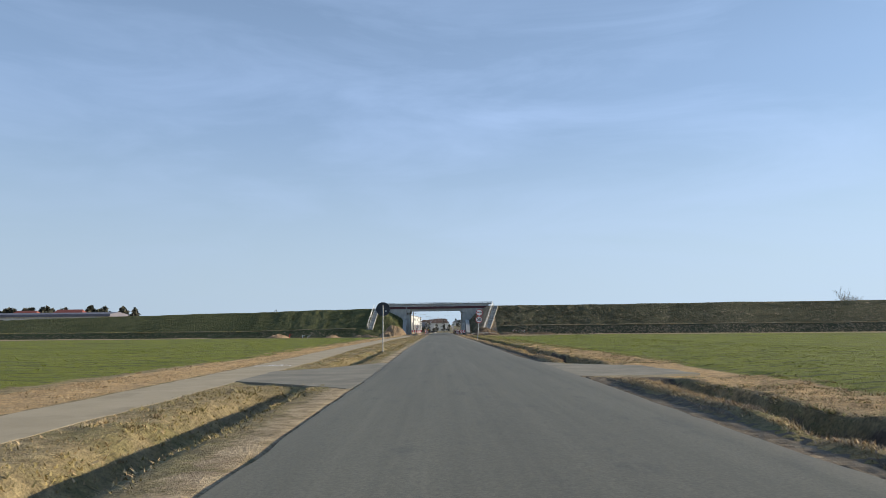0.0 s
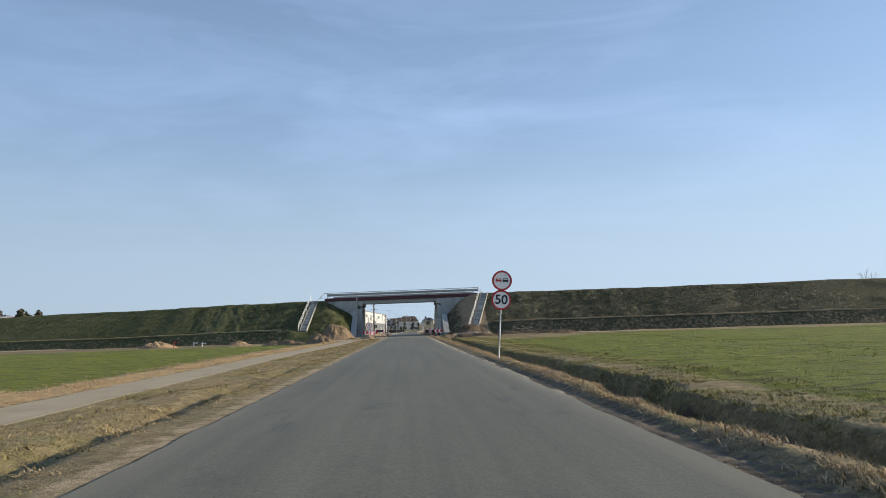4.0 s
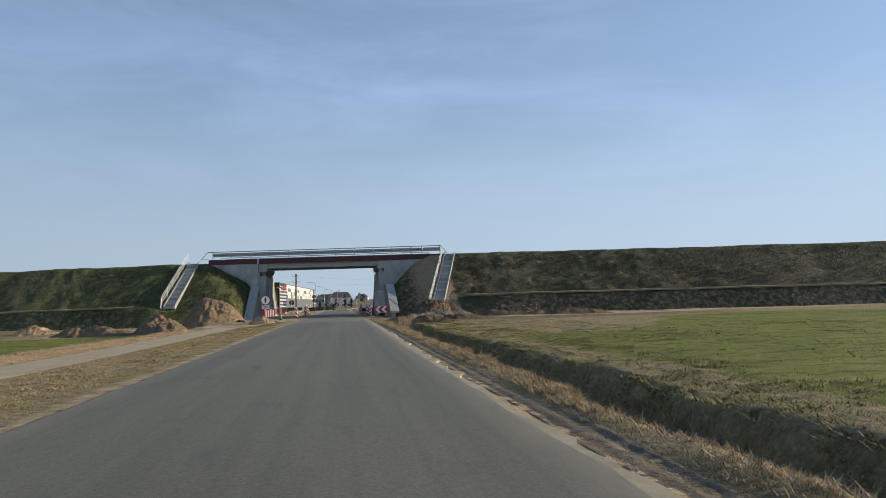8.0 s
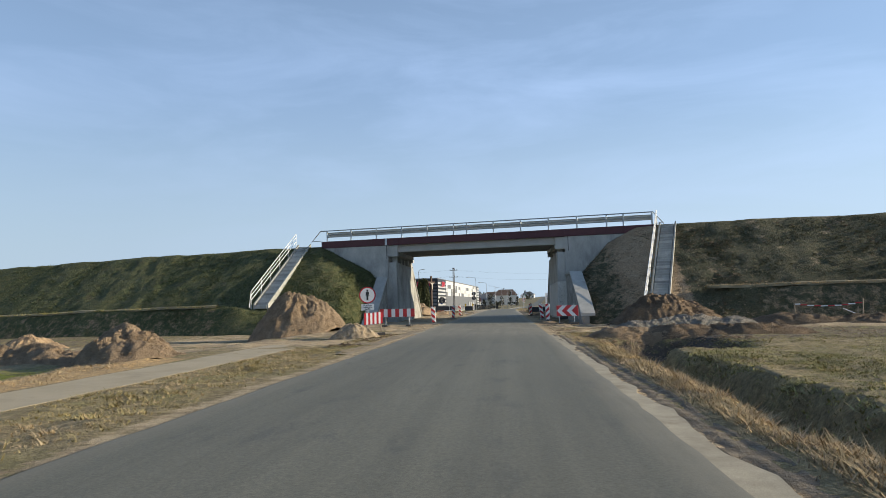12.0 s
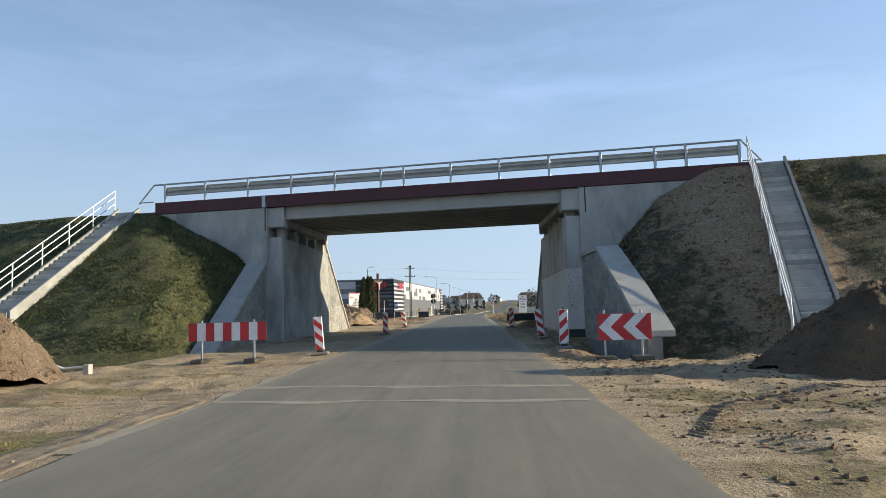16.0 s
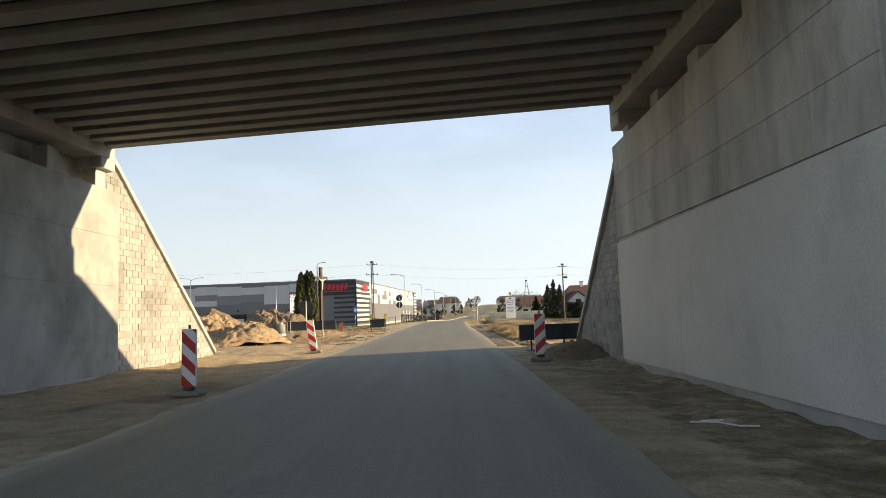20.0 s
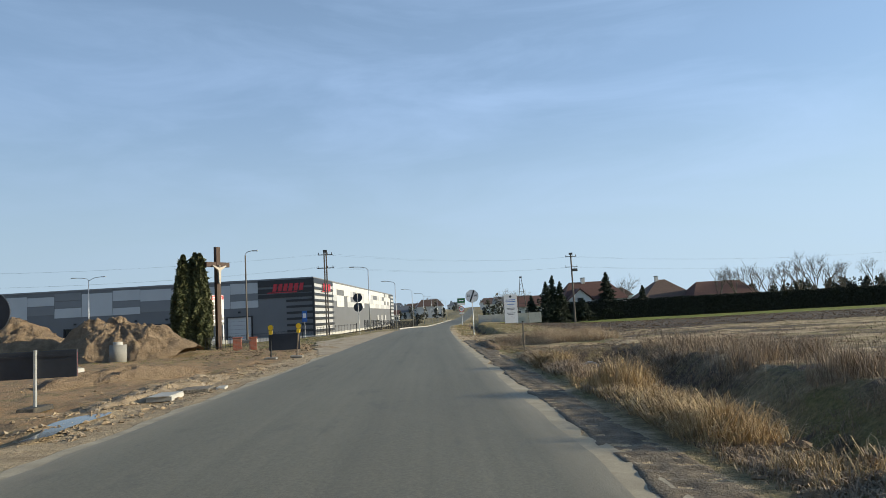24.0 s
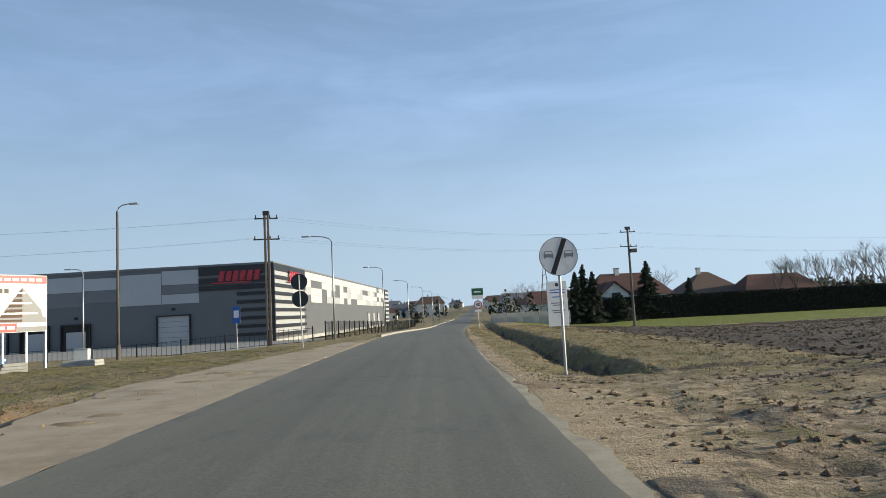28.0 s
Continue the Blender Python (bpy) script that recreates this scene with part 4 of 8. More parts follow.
for k in range(5):
    w = 0.35 + k * 2.2
    bpart("bearing", box(B(), -8.35, -7.95, w, w + 0.5, 4.97, 5.56, 0.02), "concrete")
    bpart("bearing", box(B(), 5.50, 5.90, w, w + 0.5, 5.19, 5.56, 0.02), "concrete")
# formwork panels on the upper inner face, painted coat on the lower
for k in range(8):
    for r, (z0, z1) in enumerate(((2.92, 3.625), (3.632, 4.425), (4.432, 5.18))):
        w = 0.02 + k * 1.282
        bpart("wall_panel", box(B(), 5.385, 5.43, w, w + 1.277, z0, z1, 0.003), "concrete_form", ab_r)
o = B()
prism(o, [(0.02, 0.10), (10.28, 0.06), (10.28, 2.82), (0.02, 2.90)], "x", 5.372, 5.43)
bpart("painted_coat", o, "concrete_paint", ab_r, "smooth light grey coating on the wall's lower half")
bpart("painted_coat", box(B(), 5.372, 6.12, -0.306, -0.276, 0.24, 2.88, 0.004), "concrete_paint", ab_r, "light grey coating peeling off the wall's end")
bpart("tarred_foot", box(B(), 5.376, 6.30, -0.312, -0.276, -0.2, 0.238, 0.004), "tar", ab_r, "dark tarred foot of the wall")
chips, chip_rng = B(), random.Random(12)
for k in range(110):
    px, pz = 5.42 + 0.45 * chip_rng.random() ** 1.6, chip_rng.uniform(0.5, 2.85)
    cw, ch = chip_rng.uniform(0.008, 0.035), chip_rng.uniform(0.01, 0.05)
    corners = [(px + cw * math.cos(q) * chip_rng.uniform(0.5, 1.2), pz + ch * math.sin(q) * chip_rng.uniform(0.5, 1.2)) for q in (0, 1.2, 2.4, 3.6, 4.9)]
    chips.faces.new([chips.verts.new((u, -0.3085, v)) for u, v in corners])
tagged(bpart("bare_patches", chips, "concrete_aged_dark", ab_r, "dark chips where the coating has come off"), kind="stuff")
# left inner wall: panels in the concrete darkened for shade
for k in range(4):
    for z0, z1 in ((0.0, 2.358), (2.362, 3.708), (3.712, 4.96)):
        w = 0.02 + k * 2.565
        bpart("wall_panel", box(B(), -7.91, -7.87, w, w + 2.561, z0, z1, 0.002), "concrete_aged_dark", ab_l)


def wing(name, face, depth, profile, cope, seed, mat="block"):
    """A sloping wing wall faced with blocks. face: x of its face; depth: which way it goes; profile: its top line (y, z)."""
    out = 1 if depth > 0 else -1
    y_a, y_b = profile[0][0], profile[-1][0]
    wall = part(name, prism(B(), [*profile, (y_b, -1.2), (y_a, -1.2)], "x", face + out * 0.03, face + out * 0.45), "mortar", bridge, "block-faced wing wall with sloping concrete coping")
    thickness = 0.16
    for (ya, za), (yb, zb) in zip(profile, profile[1:]):
        part("coping", prism(B(), [(ya, za - 0.01), (yb, zb - 0.01), (yb, zb + thickness), (ya, za + thickness)], "x", face - out * 0.07, face + out * cope), "coping", wall)
    brick = box(B(), -0.04, 0.04, -0.197, 0.197, -0.096, 0.096, 0.006)
    me = bpy.data.meshes.new("block")
    brick.to_mesh(me)
    brick.free()
    me.materials.append(M[mat])
    rng = random.Random(seed)
    lo, hi = min(y_a, y_b), max(y_a, y_b)
    ys, zs = [p[0] for p in profile], [p[1] for p in profile]
    if ys[0] > ys[-1]:
        ys, zs = ys[::-1], zs[::-1]
    row, z = 0, 0.0
    while z < max(zs):
        y = lo + (0.1 if row % 2 else 0.3)
        while y < hi - 0.15:
            if z + 0.10 < np.interp(y, ys, zs) - 0.02:
                ob = new("block", me)
                ob.location = (face + out * 0.060 - out * rng.uniform(0, 0.010), y, z)
                ob.scale.y = rng.uniform(0.93, 1.0)
                ob.parent = wall
            y += 0.402
        z += 0.2
        row += 1
    return wall


wing("wing_wall", 6.02, 1, [(173.6, 3.36), (169.5, 3.36), (165.3, 1.62), (162.7, 0.37)], 0.82, 1)
wing("wing_wall", -8.72, -1, [(176.3, 3.68), (175.7, 3.58), (171.3, 1.05), (168.9, -0.32)], 0.85, 2, "block_lit")
wing("wing_wall", -8.22, -1, [(186.35, 6.15), (187.0, 5.75), (195.2, 0.0)], 0.30, 3)
wing("wing_wall", 5.45, 1, [(183.9, 4.75), (184.3, 4.40), (190.4, 0.0)], 0.14, 4)


def guard_rail(w, seed):
    rail = thing("guard_rail", "galvanised steel bridge guard rail with double-wave beam", "guard rail", group="bridge rails")
    x0, x1 = -15.2, 12.7
    posts = [-14.1, -11.9, -9.6, -7.35, -5.15, -2.9, -1.8, 0.4, 2.6, 4.8, 7.0, 9.25, 10.5, 12.6]
    for x in posts:
        o = box(B(), x - 0.05, x + 0.05, w - 0.06, w + 0.06, 6.98, 7.98, 0.006)
        box(o, x - 0.09, x + 0.09, w - 0.10, w + 0.10, 6.99, 7.02)
        part("post", skew(o), "zinc", rail)
    o = B()
    y = lambda x: float(front_y(x)) + w
    rod(o, (x0 + 0.5, y(x0 + 0.5), 7.95), (x1, y(x1), 7.99), 0.045)
    part("top_tube", o, "zinc", rail)
    for xa, xb in ((x0 + 0.5, x0 - 0.35), (x1, x1 + 0.75)):
        o = rod(B(), (xa, y(xa), 7.97), (xb, y(xb), 7.05), 0.04)
        part("end_tube", o, "zinc", rail)
        o = rod(B(), (xb, y(xb), 7.10), (xa, y(xa), 7.10), 0.03)
        part("end_foot", o, "zinc", rail)
    # the beam, behind the posts
    prof = [(0.0, 0.0), (0.07, 0.04), (0.07, 0.10), (0.0, 0.15), (0.07, 0.20), (0.07, 0.26), (0.0, 0.31)]
    for (a, b) in zip(posts, posts[1:]):
        o = B()
        lo = [o.verts.new((a, w + 0.08 + p, 7.37 + 1.4 * q)) for p, q in prof]
        hi = [o.verts.new((b - 0.004, w + 0.08 + p, 7.37 + 1.4 * q)) for p, q in prof]
        for i in range(len(prof) - 1):
            o.faces.new((lo[i], hi[i], hi[i + 1], lo[i + 1]))
        bmesh.ops.solidify(o, geom=o.faces[:], thickness=0.004)
        part("beam", skew(o), "zinc_dull", rail)
    return rail


guard_rail(-0.38, 1)
guard_rail(9.82, 2)


# ---- embankment stairs ----
def stairs(label, x0, y0, z0, x1, y1, z1, width, rail_side):
    st = thing("staircase", label, "stairs")
    n = int((z0 - z1) / 0.175)
    run = Vector((x1 - x0, y1 - y0, 0))
    ahead = run.normalized()
    across = Vector((-ahead.y, ahead.x, 0))
    mid = Vector((x0, y0, 0))
    for k in range(n):
        c = mid + run * ((k + 0.5) / n)
        z = z0 - (z0 - z1) * (k + 1) / n
        o = box(B(), -width / 2, width / 2, -run.length / n / 2 - 0.035, run.length / n / 2, -0.30, 0.0, 0.012)
        o.transform(Matrix.Translation((c.x, c.y, z + 0.10)) @ Matrix.Rotation(math.atan2(ahead.y, ahead.x) + math.pi / 2, 4, "Z"))
        part("step", o, "step", st)
    for s in (-1, 1):
        a, b = mid + across * s * (width / 2 + 0.09), mid + run + across * s * (width / 2 + 0.09)
        o = B()
        pts = []
        for p, z in ((a, z0), (b, z1)):
            for q in (-0.05, 0.05):
                for dz in (-0.35, 0.17):
                    pts.append(o.verts.new((p.x + across.x * q, p.y + across.y * q, z + dz)))
        for f in ((0, 1, 3, 2), (4, 6, 7, 5), (0, 4, 5, 1), (2, 3, 7, 6), (0, 2, 6, 4), (1, 5, 7, 3)):
            o.faces.new([pts[i] for i in f])
        part("kerb", o, "concrete_aged_dark", st)
    s = rail_side
    a, b = mid + across * s * (width / 2 + 0.32), mid + run + across * s * (width / 2 + 0.32)
    n = 6
    for k in range(n):
        p = a.lerp(b, k / (n - 1))
        z = z0 + (z1 - z0) * k / (n - 1)
        part("rail_post", rod(B(), (p.x, p.y, z - 0.5), (p.x, p.y, z + 1.12), 0.028), "white_paint", st)
    for h in (0.45, 0.8, 1.12):
        part("rail_tube", rod(B(), (a.x, a.y, z0 + h), (b.x, b.y, z1 + h), 0.026), "white_paint", st)
    part("rail_end", rod(B(), (b.x, b.y, z1 + 1.12), (b.x + ahead.x * 0.3, b.y + ahead.y * 0.3, z1 - 0.1), 0.026), "white_paint", st)
    return st


stairs("concrete embankment steps with a white handrail", -16.35, 177.6, 6.75, -17.3, 169.2, 1.55, 0.95, -1)
stairs("concrete embankment steps with a white handrail on one side", 13.7, 171.8, 7.0, 10.55, 161.9, 0.3, 0.95, -1)


def road_line(name, label, y, x0, x1, width, mat, seed, slope=0.0, lift=0.0):
    """A thin uneven line across the carriageway."""
    n = 40
    X = np.linspace(x0, x1, n)
    c = y + slope * X + 0.10 * fbm(X * 0.7 + seed, X * 0, seed)
    w = width * (0.75 + 0.5 * fbm(X * 2.0, X * 0 + seed, seed + 1, 2))
    Z = road_z(c) + 0.014 * (1 - (X / HALF) ** 2) + 0.004 + lift
    v = np.concatenate([np.stack([X, c - w / 2, Z], 1), np.stack([X, c + w / 2, Z], 1)])
    i = np.arange(n - 1)
    return tagged(from_arrays(name, v, np.stack([i, i + 1, i + n + 1, i + n], 1), mat), label, "road mark", kind="structure")


for y, wd, sl in ((78.6, 0.035, 0.03), (80.4, 0.02, 0.05), (160.6, 0.035, -0.02), (49.0, 0.02, 0.02), (238.5, 0.03, -0.03), (243.0, 0.02, -0.02)):
    road_line("tar_joint", "dark sealed crack across the asphalt", y, -2.75, 2.75, wd, "tar", int(y), sl)
for y, wd in ((153.25, 0.30), (155.15, 0.34)):
    road_line("sand_line", "pale line of spilt sand across the asphalt", y, -2.8, 2.8, wd, "sand_dust", int(y), -0.12)


# ---- painted bicycle on the cycle path ----
def painted_line(bm, p, q, w, z=-0.046):
    p, q = Vector((*p, z)), Vector((*q, z))
    c = (q - p).normalized().cross(Vector((0, 0, 1))) * (w / 2)
    bm.faces.new([bm.verts.new(v) for v in (p + c, q + c, q - c, p - c)])


o = B()
for cx in (-7.40, -6.66):
    pts = [(cx + 0.29 * math.cos(k * math.pi / 10), 26.35 + 0.36 * math.sin(k * math.pi / 10)) for k in range(21)]
    for a, b in zip(pts, pts[1:]):
        painted_line(o, a, b, 0.07)
for a, b in (((-7.02, 26.35), (-6.8, 26.95)), ((-6.8, 26.95), (-6.42, 26.95)), ((-6.42, 26.95), (-6.28, 26.35)), ((-6.8, 26.95), (-6.62, 26.4)), ((-6.62, 26.4), (-6.42, 26.95)), ((-6.45, 26.95), (-6.5, 27.2)), ((-6.5, 27.2), (-6.3, 27.25)), ((-6.9, 27.1), (-6.7, 27.1))):
    painted_line(o, (a[0] - 0.38, a[1]), (b[0] - 0.38, b[1]), 0.075)
tagged(bm_obj("bicycle_mark", o, "worn_paint"), "worn white painted bicycle symbol on the cycle path", "road mark", kind="structure")


# ---- road signs and barriers ----
def gz(x, y):
    return float(ground_z(np.array([x]), np.array([y]))[0])


def flat(bm, pts, y0, y1):
    return prism(bm, pts, "y", y0, y1)


def circle(r, n=40, cx=0, cz=0):
    return [(cx + r * math.cos(2 * math.pi * i / n), cz + r * math.sin(2 * math.pi * i / n)) for i in range(n)]


def ring(bm, r0, r1, z, y0, y1, n=48):
    a, b = circle(r0, n, 0, z), circle(r1, n, 0, z)
    va, vb = [bm.verts.new((x, y0, q)) for x, q in a], [bm.verts.new((x, y0, q)) for x, q in b]
    wa, wb = [bm.verts.new((x, y1, q)) for x, q in a], [bm.verts.new((x, y1, q)) for x, q in b]
    for i in range(n):
        j = (i + 1) % n
        bm.faces.new((va[i], va[j], vb[j], vb[i]))
        bm.faces.new((wa[i], wb[i], wb[j], wa[j]))
        bm.faces.new((vb[i], vb[j], wb[j], wb[i]))
        bm.faces.new((va[i], wa[i], wa[j], va[j]))
    return bm


def car_icon(bm, cx, cz, w, y0, y1):
    """The front of a car as flat shapes: body, roof frame and two feet."""
    h = w * 0.34
    flat(bm, [(cx - w / 2, cz - h / 2), (cx + w / 2, cz - h / 2), (cx + w / 2, cz + h / 2), (cx - w / 2, cz + h / 2)], y0, y1)
    flat(bm, [(cx - w * 0.46, cz + h / 2), (cx - w * 0.38, cz + h / 2), (cx - w * 0.34, cz + h * 1.15), (cx - w * 0.40, cz + h * 1.3)], y0, y1)
    flat(bm, [(cx + w * 0.38, cz + h / 2), (cx + w * 0.46, cz + h / 2), (cx + w * 0.40, cz + h * 1.3), (cx + w * 0.34, cz + h * 1.15)], y0, y1)
    flat(bm, [(cx - w * 0.40, cz + h * 1.15), (cx + w * 0.40, cz + h * 1.15), (cx + w * 0.38, cz + h * 1.35), (cx - w * 0.38, cz + h * 1.35)], y0, y1)
    for s in (-1, 1):
        flat(bm, [(cx + s * w * 0.40 - w * 0.07, cz - h * 0.85), (cx + s * w * 0.40 + w * 0.07, cz - h * 0.85), (cx + s * w * 0.40 + w * 0.07, cz - h / 2), (cx + s * w * 0.40 - w * 0.07, cz - h / 2)], y0, y1)
    return bm


def lettering(name, text, size, parent, mat, x, y, z, label=""):
    c = bpy.data.curves.new(name, "FONT")
    c.body, c.size, c.align_x, c.align_y, c.extrude = text, size, "CENTER", "CENTER", 0.0015
    c.offset = size * 0.018
    tmp = bpy.data.objects.new(name, c)
    me = bpy.data.meshes.new_from_object(tmp)
    bpy.data.objects.remove(tmp)
    me.transform(Matrix.Translation((x, y, z)) @ Matrix.Rotation(math.pi / 2, 4, "X"))
    me.materials.clear()
    me.materials.append(M[mat])
    ob = new(name, me)
    ob.parent = parent
    return tagged(ob, label) if label else ob


def sign_post(parent, h, r=0.03, z0=-0.3):
    o = rod(B(), (0, 0.03, z0), (0, 0.03, h), r, seg=12)
    part("post", o, "zinc", parent)
    part("post_cap", rod(B(), (0, 0.03, h), (0, 0.03, h + 0.015), r * 1.1, seg=12), "steel_dark", parent)


def plate(parent, z, r=0.4, face="sign_white", rim="sign_red", rim_w=0.075):
    """A round sign plate facing -y with a folded rim, sheeting and two clamps behind."""
    p = part("plate", flat(B(), circle(r, 48, 0, z), -0.004, 0.0), "sign_back", parent)
    part("rolled_edge", ring(B(), r - 0.008, r, z, -0.010, 0.022), "sign_back", p)
    part("face", flat(B(), circle(r - 0.009, 48, 0, z), -0.0065, -0.004), face, p)
    if rim:
        part("rim", ring(B(), r - rim_w, r - 0.009, z, -0.0085, -0.0063), rim, p)
    for dz in (-0.2, 0.2):
        part("clamp", box(B(), -0.16, 0.16, 0.0, 0.022, z + dz - 0.02, z + dz + 0.02), "sign_back", p)
    return p


s = thing("road_sign", "red-ringed no-overtaking sign above a fifty limit sign on one post", "road sign", 3.82, 80.08, -0.05, 1.5)
s.matrix_world = pose(3.79, 80.08, -0.04, 0, 4.6, 1.5)
sign_post(s, 3.60, 0.03, -0.5)
p = plate(s, 3.19, 0.41)
part("car_symbol", car_icon(B(), -0.14, 3.19, 0.23, -0.0095, -0.0065), "sign_red", p)
part("car_symbol", car_icon(B(), 0.14, 3.19, 0.23, -0.0095, -0.0065), "sign_black", p)
p = plate(s, 2.40, 0.41)
lettering("numeral", "50", 0.53, p, "sign_black", 0, -0.008, 2.40)

s = thing("road_sign", "dark back of a round road sign on a pale post", "road sign", -4.2, 43.15, -0.05, 178)
sign_post(s, 2.85, 0.026, -0.7)
p = plate(s, 2.60, 0.43)
part("maker_label", box(B(), -0.22, -0.14, 0.001, 0.003, 2.42, 2.52), "sign_white", p)

s = thing("road_sign", "white end of no-overtaking sign with a black diagonal band", "road sign", 4.08, 237.3, gz(4.08, 237.3), 2)
sign_post(s, 2.75)
p = plate(s, 2.42, 0.4, "sign_white", None)
part("diagonal_band", flat(B(), [(-0.185, 2.42 - 0.345), (-0.09, 2.42 - 0.375), (0.185, 2.42 + 0.345), (0.09, 2.42 + 0.375)], -0.0105, -0.0068), "sign_black", p)
part("car_symbol", car_icon(B(), -0.21, 2.44, 0.20, -0.0095, -0.0065), "sign_grey", p)
part("car_symbol", car_icon(B(), 0.21, 2.44, 0.20, -0.0095, -0.0065), "sign_grey", p)

s = walk_sign = thing("road_sign", "red-ringed no walking sign and text plate on a striped barrier", "road sign", -5.28, 150.55, gz(-5.28, 150.55), 3)
sign_post(s, 2.3, 0.03, 0.56)
p = plate(s, 1.94, 0.40, rim_w=0.062)
o = flat(B(), circle(0.046, 20, 0, 2.155), -0.0095, -0.0065)
flat(o, [(-0.085, 1.90), (-0.056, 1.90), (-0.05, 2.0), (-0.042, 1.70), (0.042, 1.70), (0.05, 2.0), (0.056, 1.90), (0.085, 1.90), (0.076, 2.10), (-0.076, 2.10)], -0.0095, -0.0065)
part("symbol", o, "sign_black", p)
t = part("text_plate", box(B(), -0.30, 0.30, -0.004, 0.0, 1.22, 1.52, 0.001), "sign_white", s)
for word, zz in (("Przejście", 1.455), ("poboczem", 1.37), ("jezdni", 1.285)):
    lettering("text_line", word, 0.105, t, "sign_black", 0, -0.006, zz)


def clip(poly, axis, lim, keep_less):
    out = []
    for i, p in enumerate(poly):
        q = poly[(i + 1) % len(poly)]
        a, b = (p[axis] <= lim) == keep_less, (q[axis] <= lim) == keep_less
        if a:
            out.append(p)
        if a != b:
            t = (lim - p[axis]) / (q[axis] - p[axis])
            out.append((p[0] + t * (q[0] - p[0]), p[1] + t * (q[1] - p[1])))
    return out


def rubber_foot(parent, x, y=0.0, lx=0.16, ly=0.42):
    o = B()
    prism(o, [(-ly, 0.0), (ly, 0.0), (ly - 0.05, 0.10), (-ly + 0.05, 0.10)], "x", x - lx, x + lx)
    for v in o.verts:
        v.co.y += y
    bmesh.ops.bevel(o, geom=o.edges[:], offset=0.012, segments=1, affect="EDGES")
    part("rubber_foot", o, "rubber", parent)


def bar_board(label, x, y, turn, width, z0, z1, stripes, legs, slant=0.0, leg_mat="zinc"):
    s = thing("barrier_board", label, "barrier", x, y, gz(x, y) + 0.01, turn, group="road works barriers")
    b = part("board", box(B(), -width / 2, width / 2, 0.0, 0.03, z0, z1, 0.006), "sign_back", s)
    step_w = width / stripes
    for k in range(stripes):
        a = -width / 2 + k * step_w
        o = flat(B(), [(a + 0.001, z0 + 0.004), (a + step_w - 0.001, z0 + 0.004), (a + step_w - 0.001 + slant, z1 - 0.004), (a + 0.001 + slant, z1 - 0.004)], -0.003, 0.001)
        part("stripe", o, "sign_red" if k % 2 == 0 else "sign_white", b)
    for x_leg in legs:
        part("leg", box(B(), x_leg - 0.025, x_leg + 0.025, 0.03, 0.08, 0.03, z1 + 0.07, 0.004), leg_mat, s)
        rubber_foot(s, x_leg, 0.05)
    return s


bar_board("red and white striped barrier board on two rubber feet", -5.78, 162.5, -3, 2.28, 0.60, 1.12, 9, (-0.77, 0.77))
narrow = bar_board("narrow red and white barrier board below the no walking sign", -4.85, 149.9, 14, 0.86, 0.52, 1.06, 9, (-0.33, 0.33), 0.04, "wood_post")
base = walk_sign.matrix_basis.inverted() @ pose(-4.85, 149.9, gz(-4.85, 149.9) + 0.03, 0, -4, 14)
for o in list(narrow.children):
    o.parent, o.matrix_parent_inverse = walk_sign, base
bpy.data.objects.remove(narrow)

s = thing("chevron_board", "red board with white arrow chevrons on two posts with rubber feet", "barrier", 4.88, 160.1, gz(4.88, 160.1) + 0.01, -3, group="road works barriers")
b = part("board", box(B(), -0.64, 0.64, 0.0, 0.03, 0.48, 1.12, 0.006), "sign_red", s)
for cx in (-0.24, 0.34):
    o = flat(B(), [(cx - 0.38, 0.80), (cx - 0.06, 1.115), (cx + 0.22, 1.115), (cx - 0.10, 0.80), (cx + 0.22, 0.485), (cx - 0.06, 0.485)], -0.004, 0.001)
    part("chevron", o, "sign_white", b)
for x_leg in (-0.48, 0.40):
    part("leg", box(B(), x_leg - 0.025, x_leg + 0.025, 0.03, 0.08, 0.03, 1.22, 0.004), "zinc", s)
    rubber_foot(s, x_leg, 0.05, 0.24, 0.32)


def beacon(x, y, turn, tilt=0.0, mirror=1, label="red and white striped beacon post on a rubber base"):
    s = thing("beacon_post", label, "beacon", x, y, gz(x, y) + 0.01, turn, group="striped beacon posts")
    s.matrix_world = pose(x, y, gz(x, y) + 0.01, 0, tilt, turn)
    w, z0, z1 = 0.28, 0.16, 1.21
    b = part("panel", box(B(), -w / 2, w / 2, -0.03, 0.03, z0, z1, 0.02), "white_paint", s)
    k = 0
    for side in (-1, 1):
        z = z0 - 0.35
        k = 0
        while z < z1 + 0.2:
            poly = [(-w / 2 + 0.012, z), (w / 2 - 0.012, z + 0.24 * mirror), (w / 2 - 0.012, z + 0.24 * mirror + 0.195), (-w / 2 + 0.012, z + 0.195)]
            poly = clip(clip(poly, 1, z1 - 0.012, True), 1, z0 + 0.012, False)
            if k % 2 == 0 and len(poly) > 2:
                part("stripe", flat(B(), poly, side * 0.031, side * 0.0335), "sign_red", b)
            z += 0.195
            k += 1
    part("handle", box(B(), -0.02, 0.02, -0.012, 0.012, z1 - 0.01, z1 + 0.07, 0.004), "rubber", s)
    o = box(B(), -0.27, 0.27, -0.19, 0.19, 0.0, 0.10, 0.03)
    part("base", o, "dusty_rubber", s, "dusty grey base")
    part("socket", box(B(), -0.09, 0.09, -0.06, 0.06, 0.10, 0.17, 0.01), "rubber", s)
    return s


beacon(-3.64, 164.85, 4, -4, -1)
beacon(-3.5, 180.0, -2, 1, -1)
beacon(-3.66, 192.4, 6, -7, -1)
beacon(3.95, 164.3, -4, 0, 1)
beacon(3.98, 171.3, 10, -8, -1)
beacon(3.55, 185.15, -3, 0, 1)


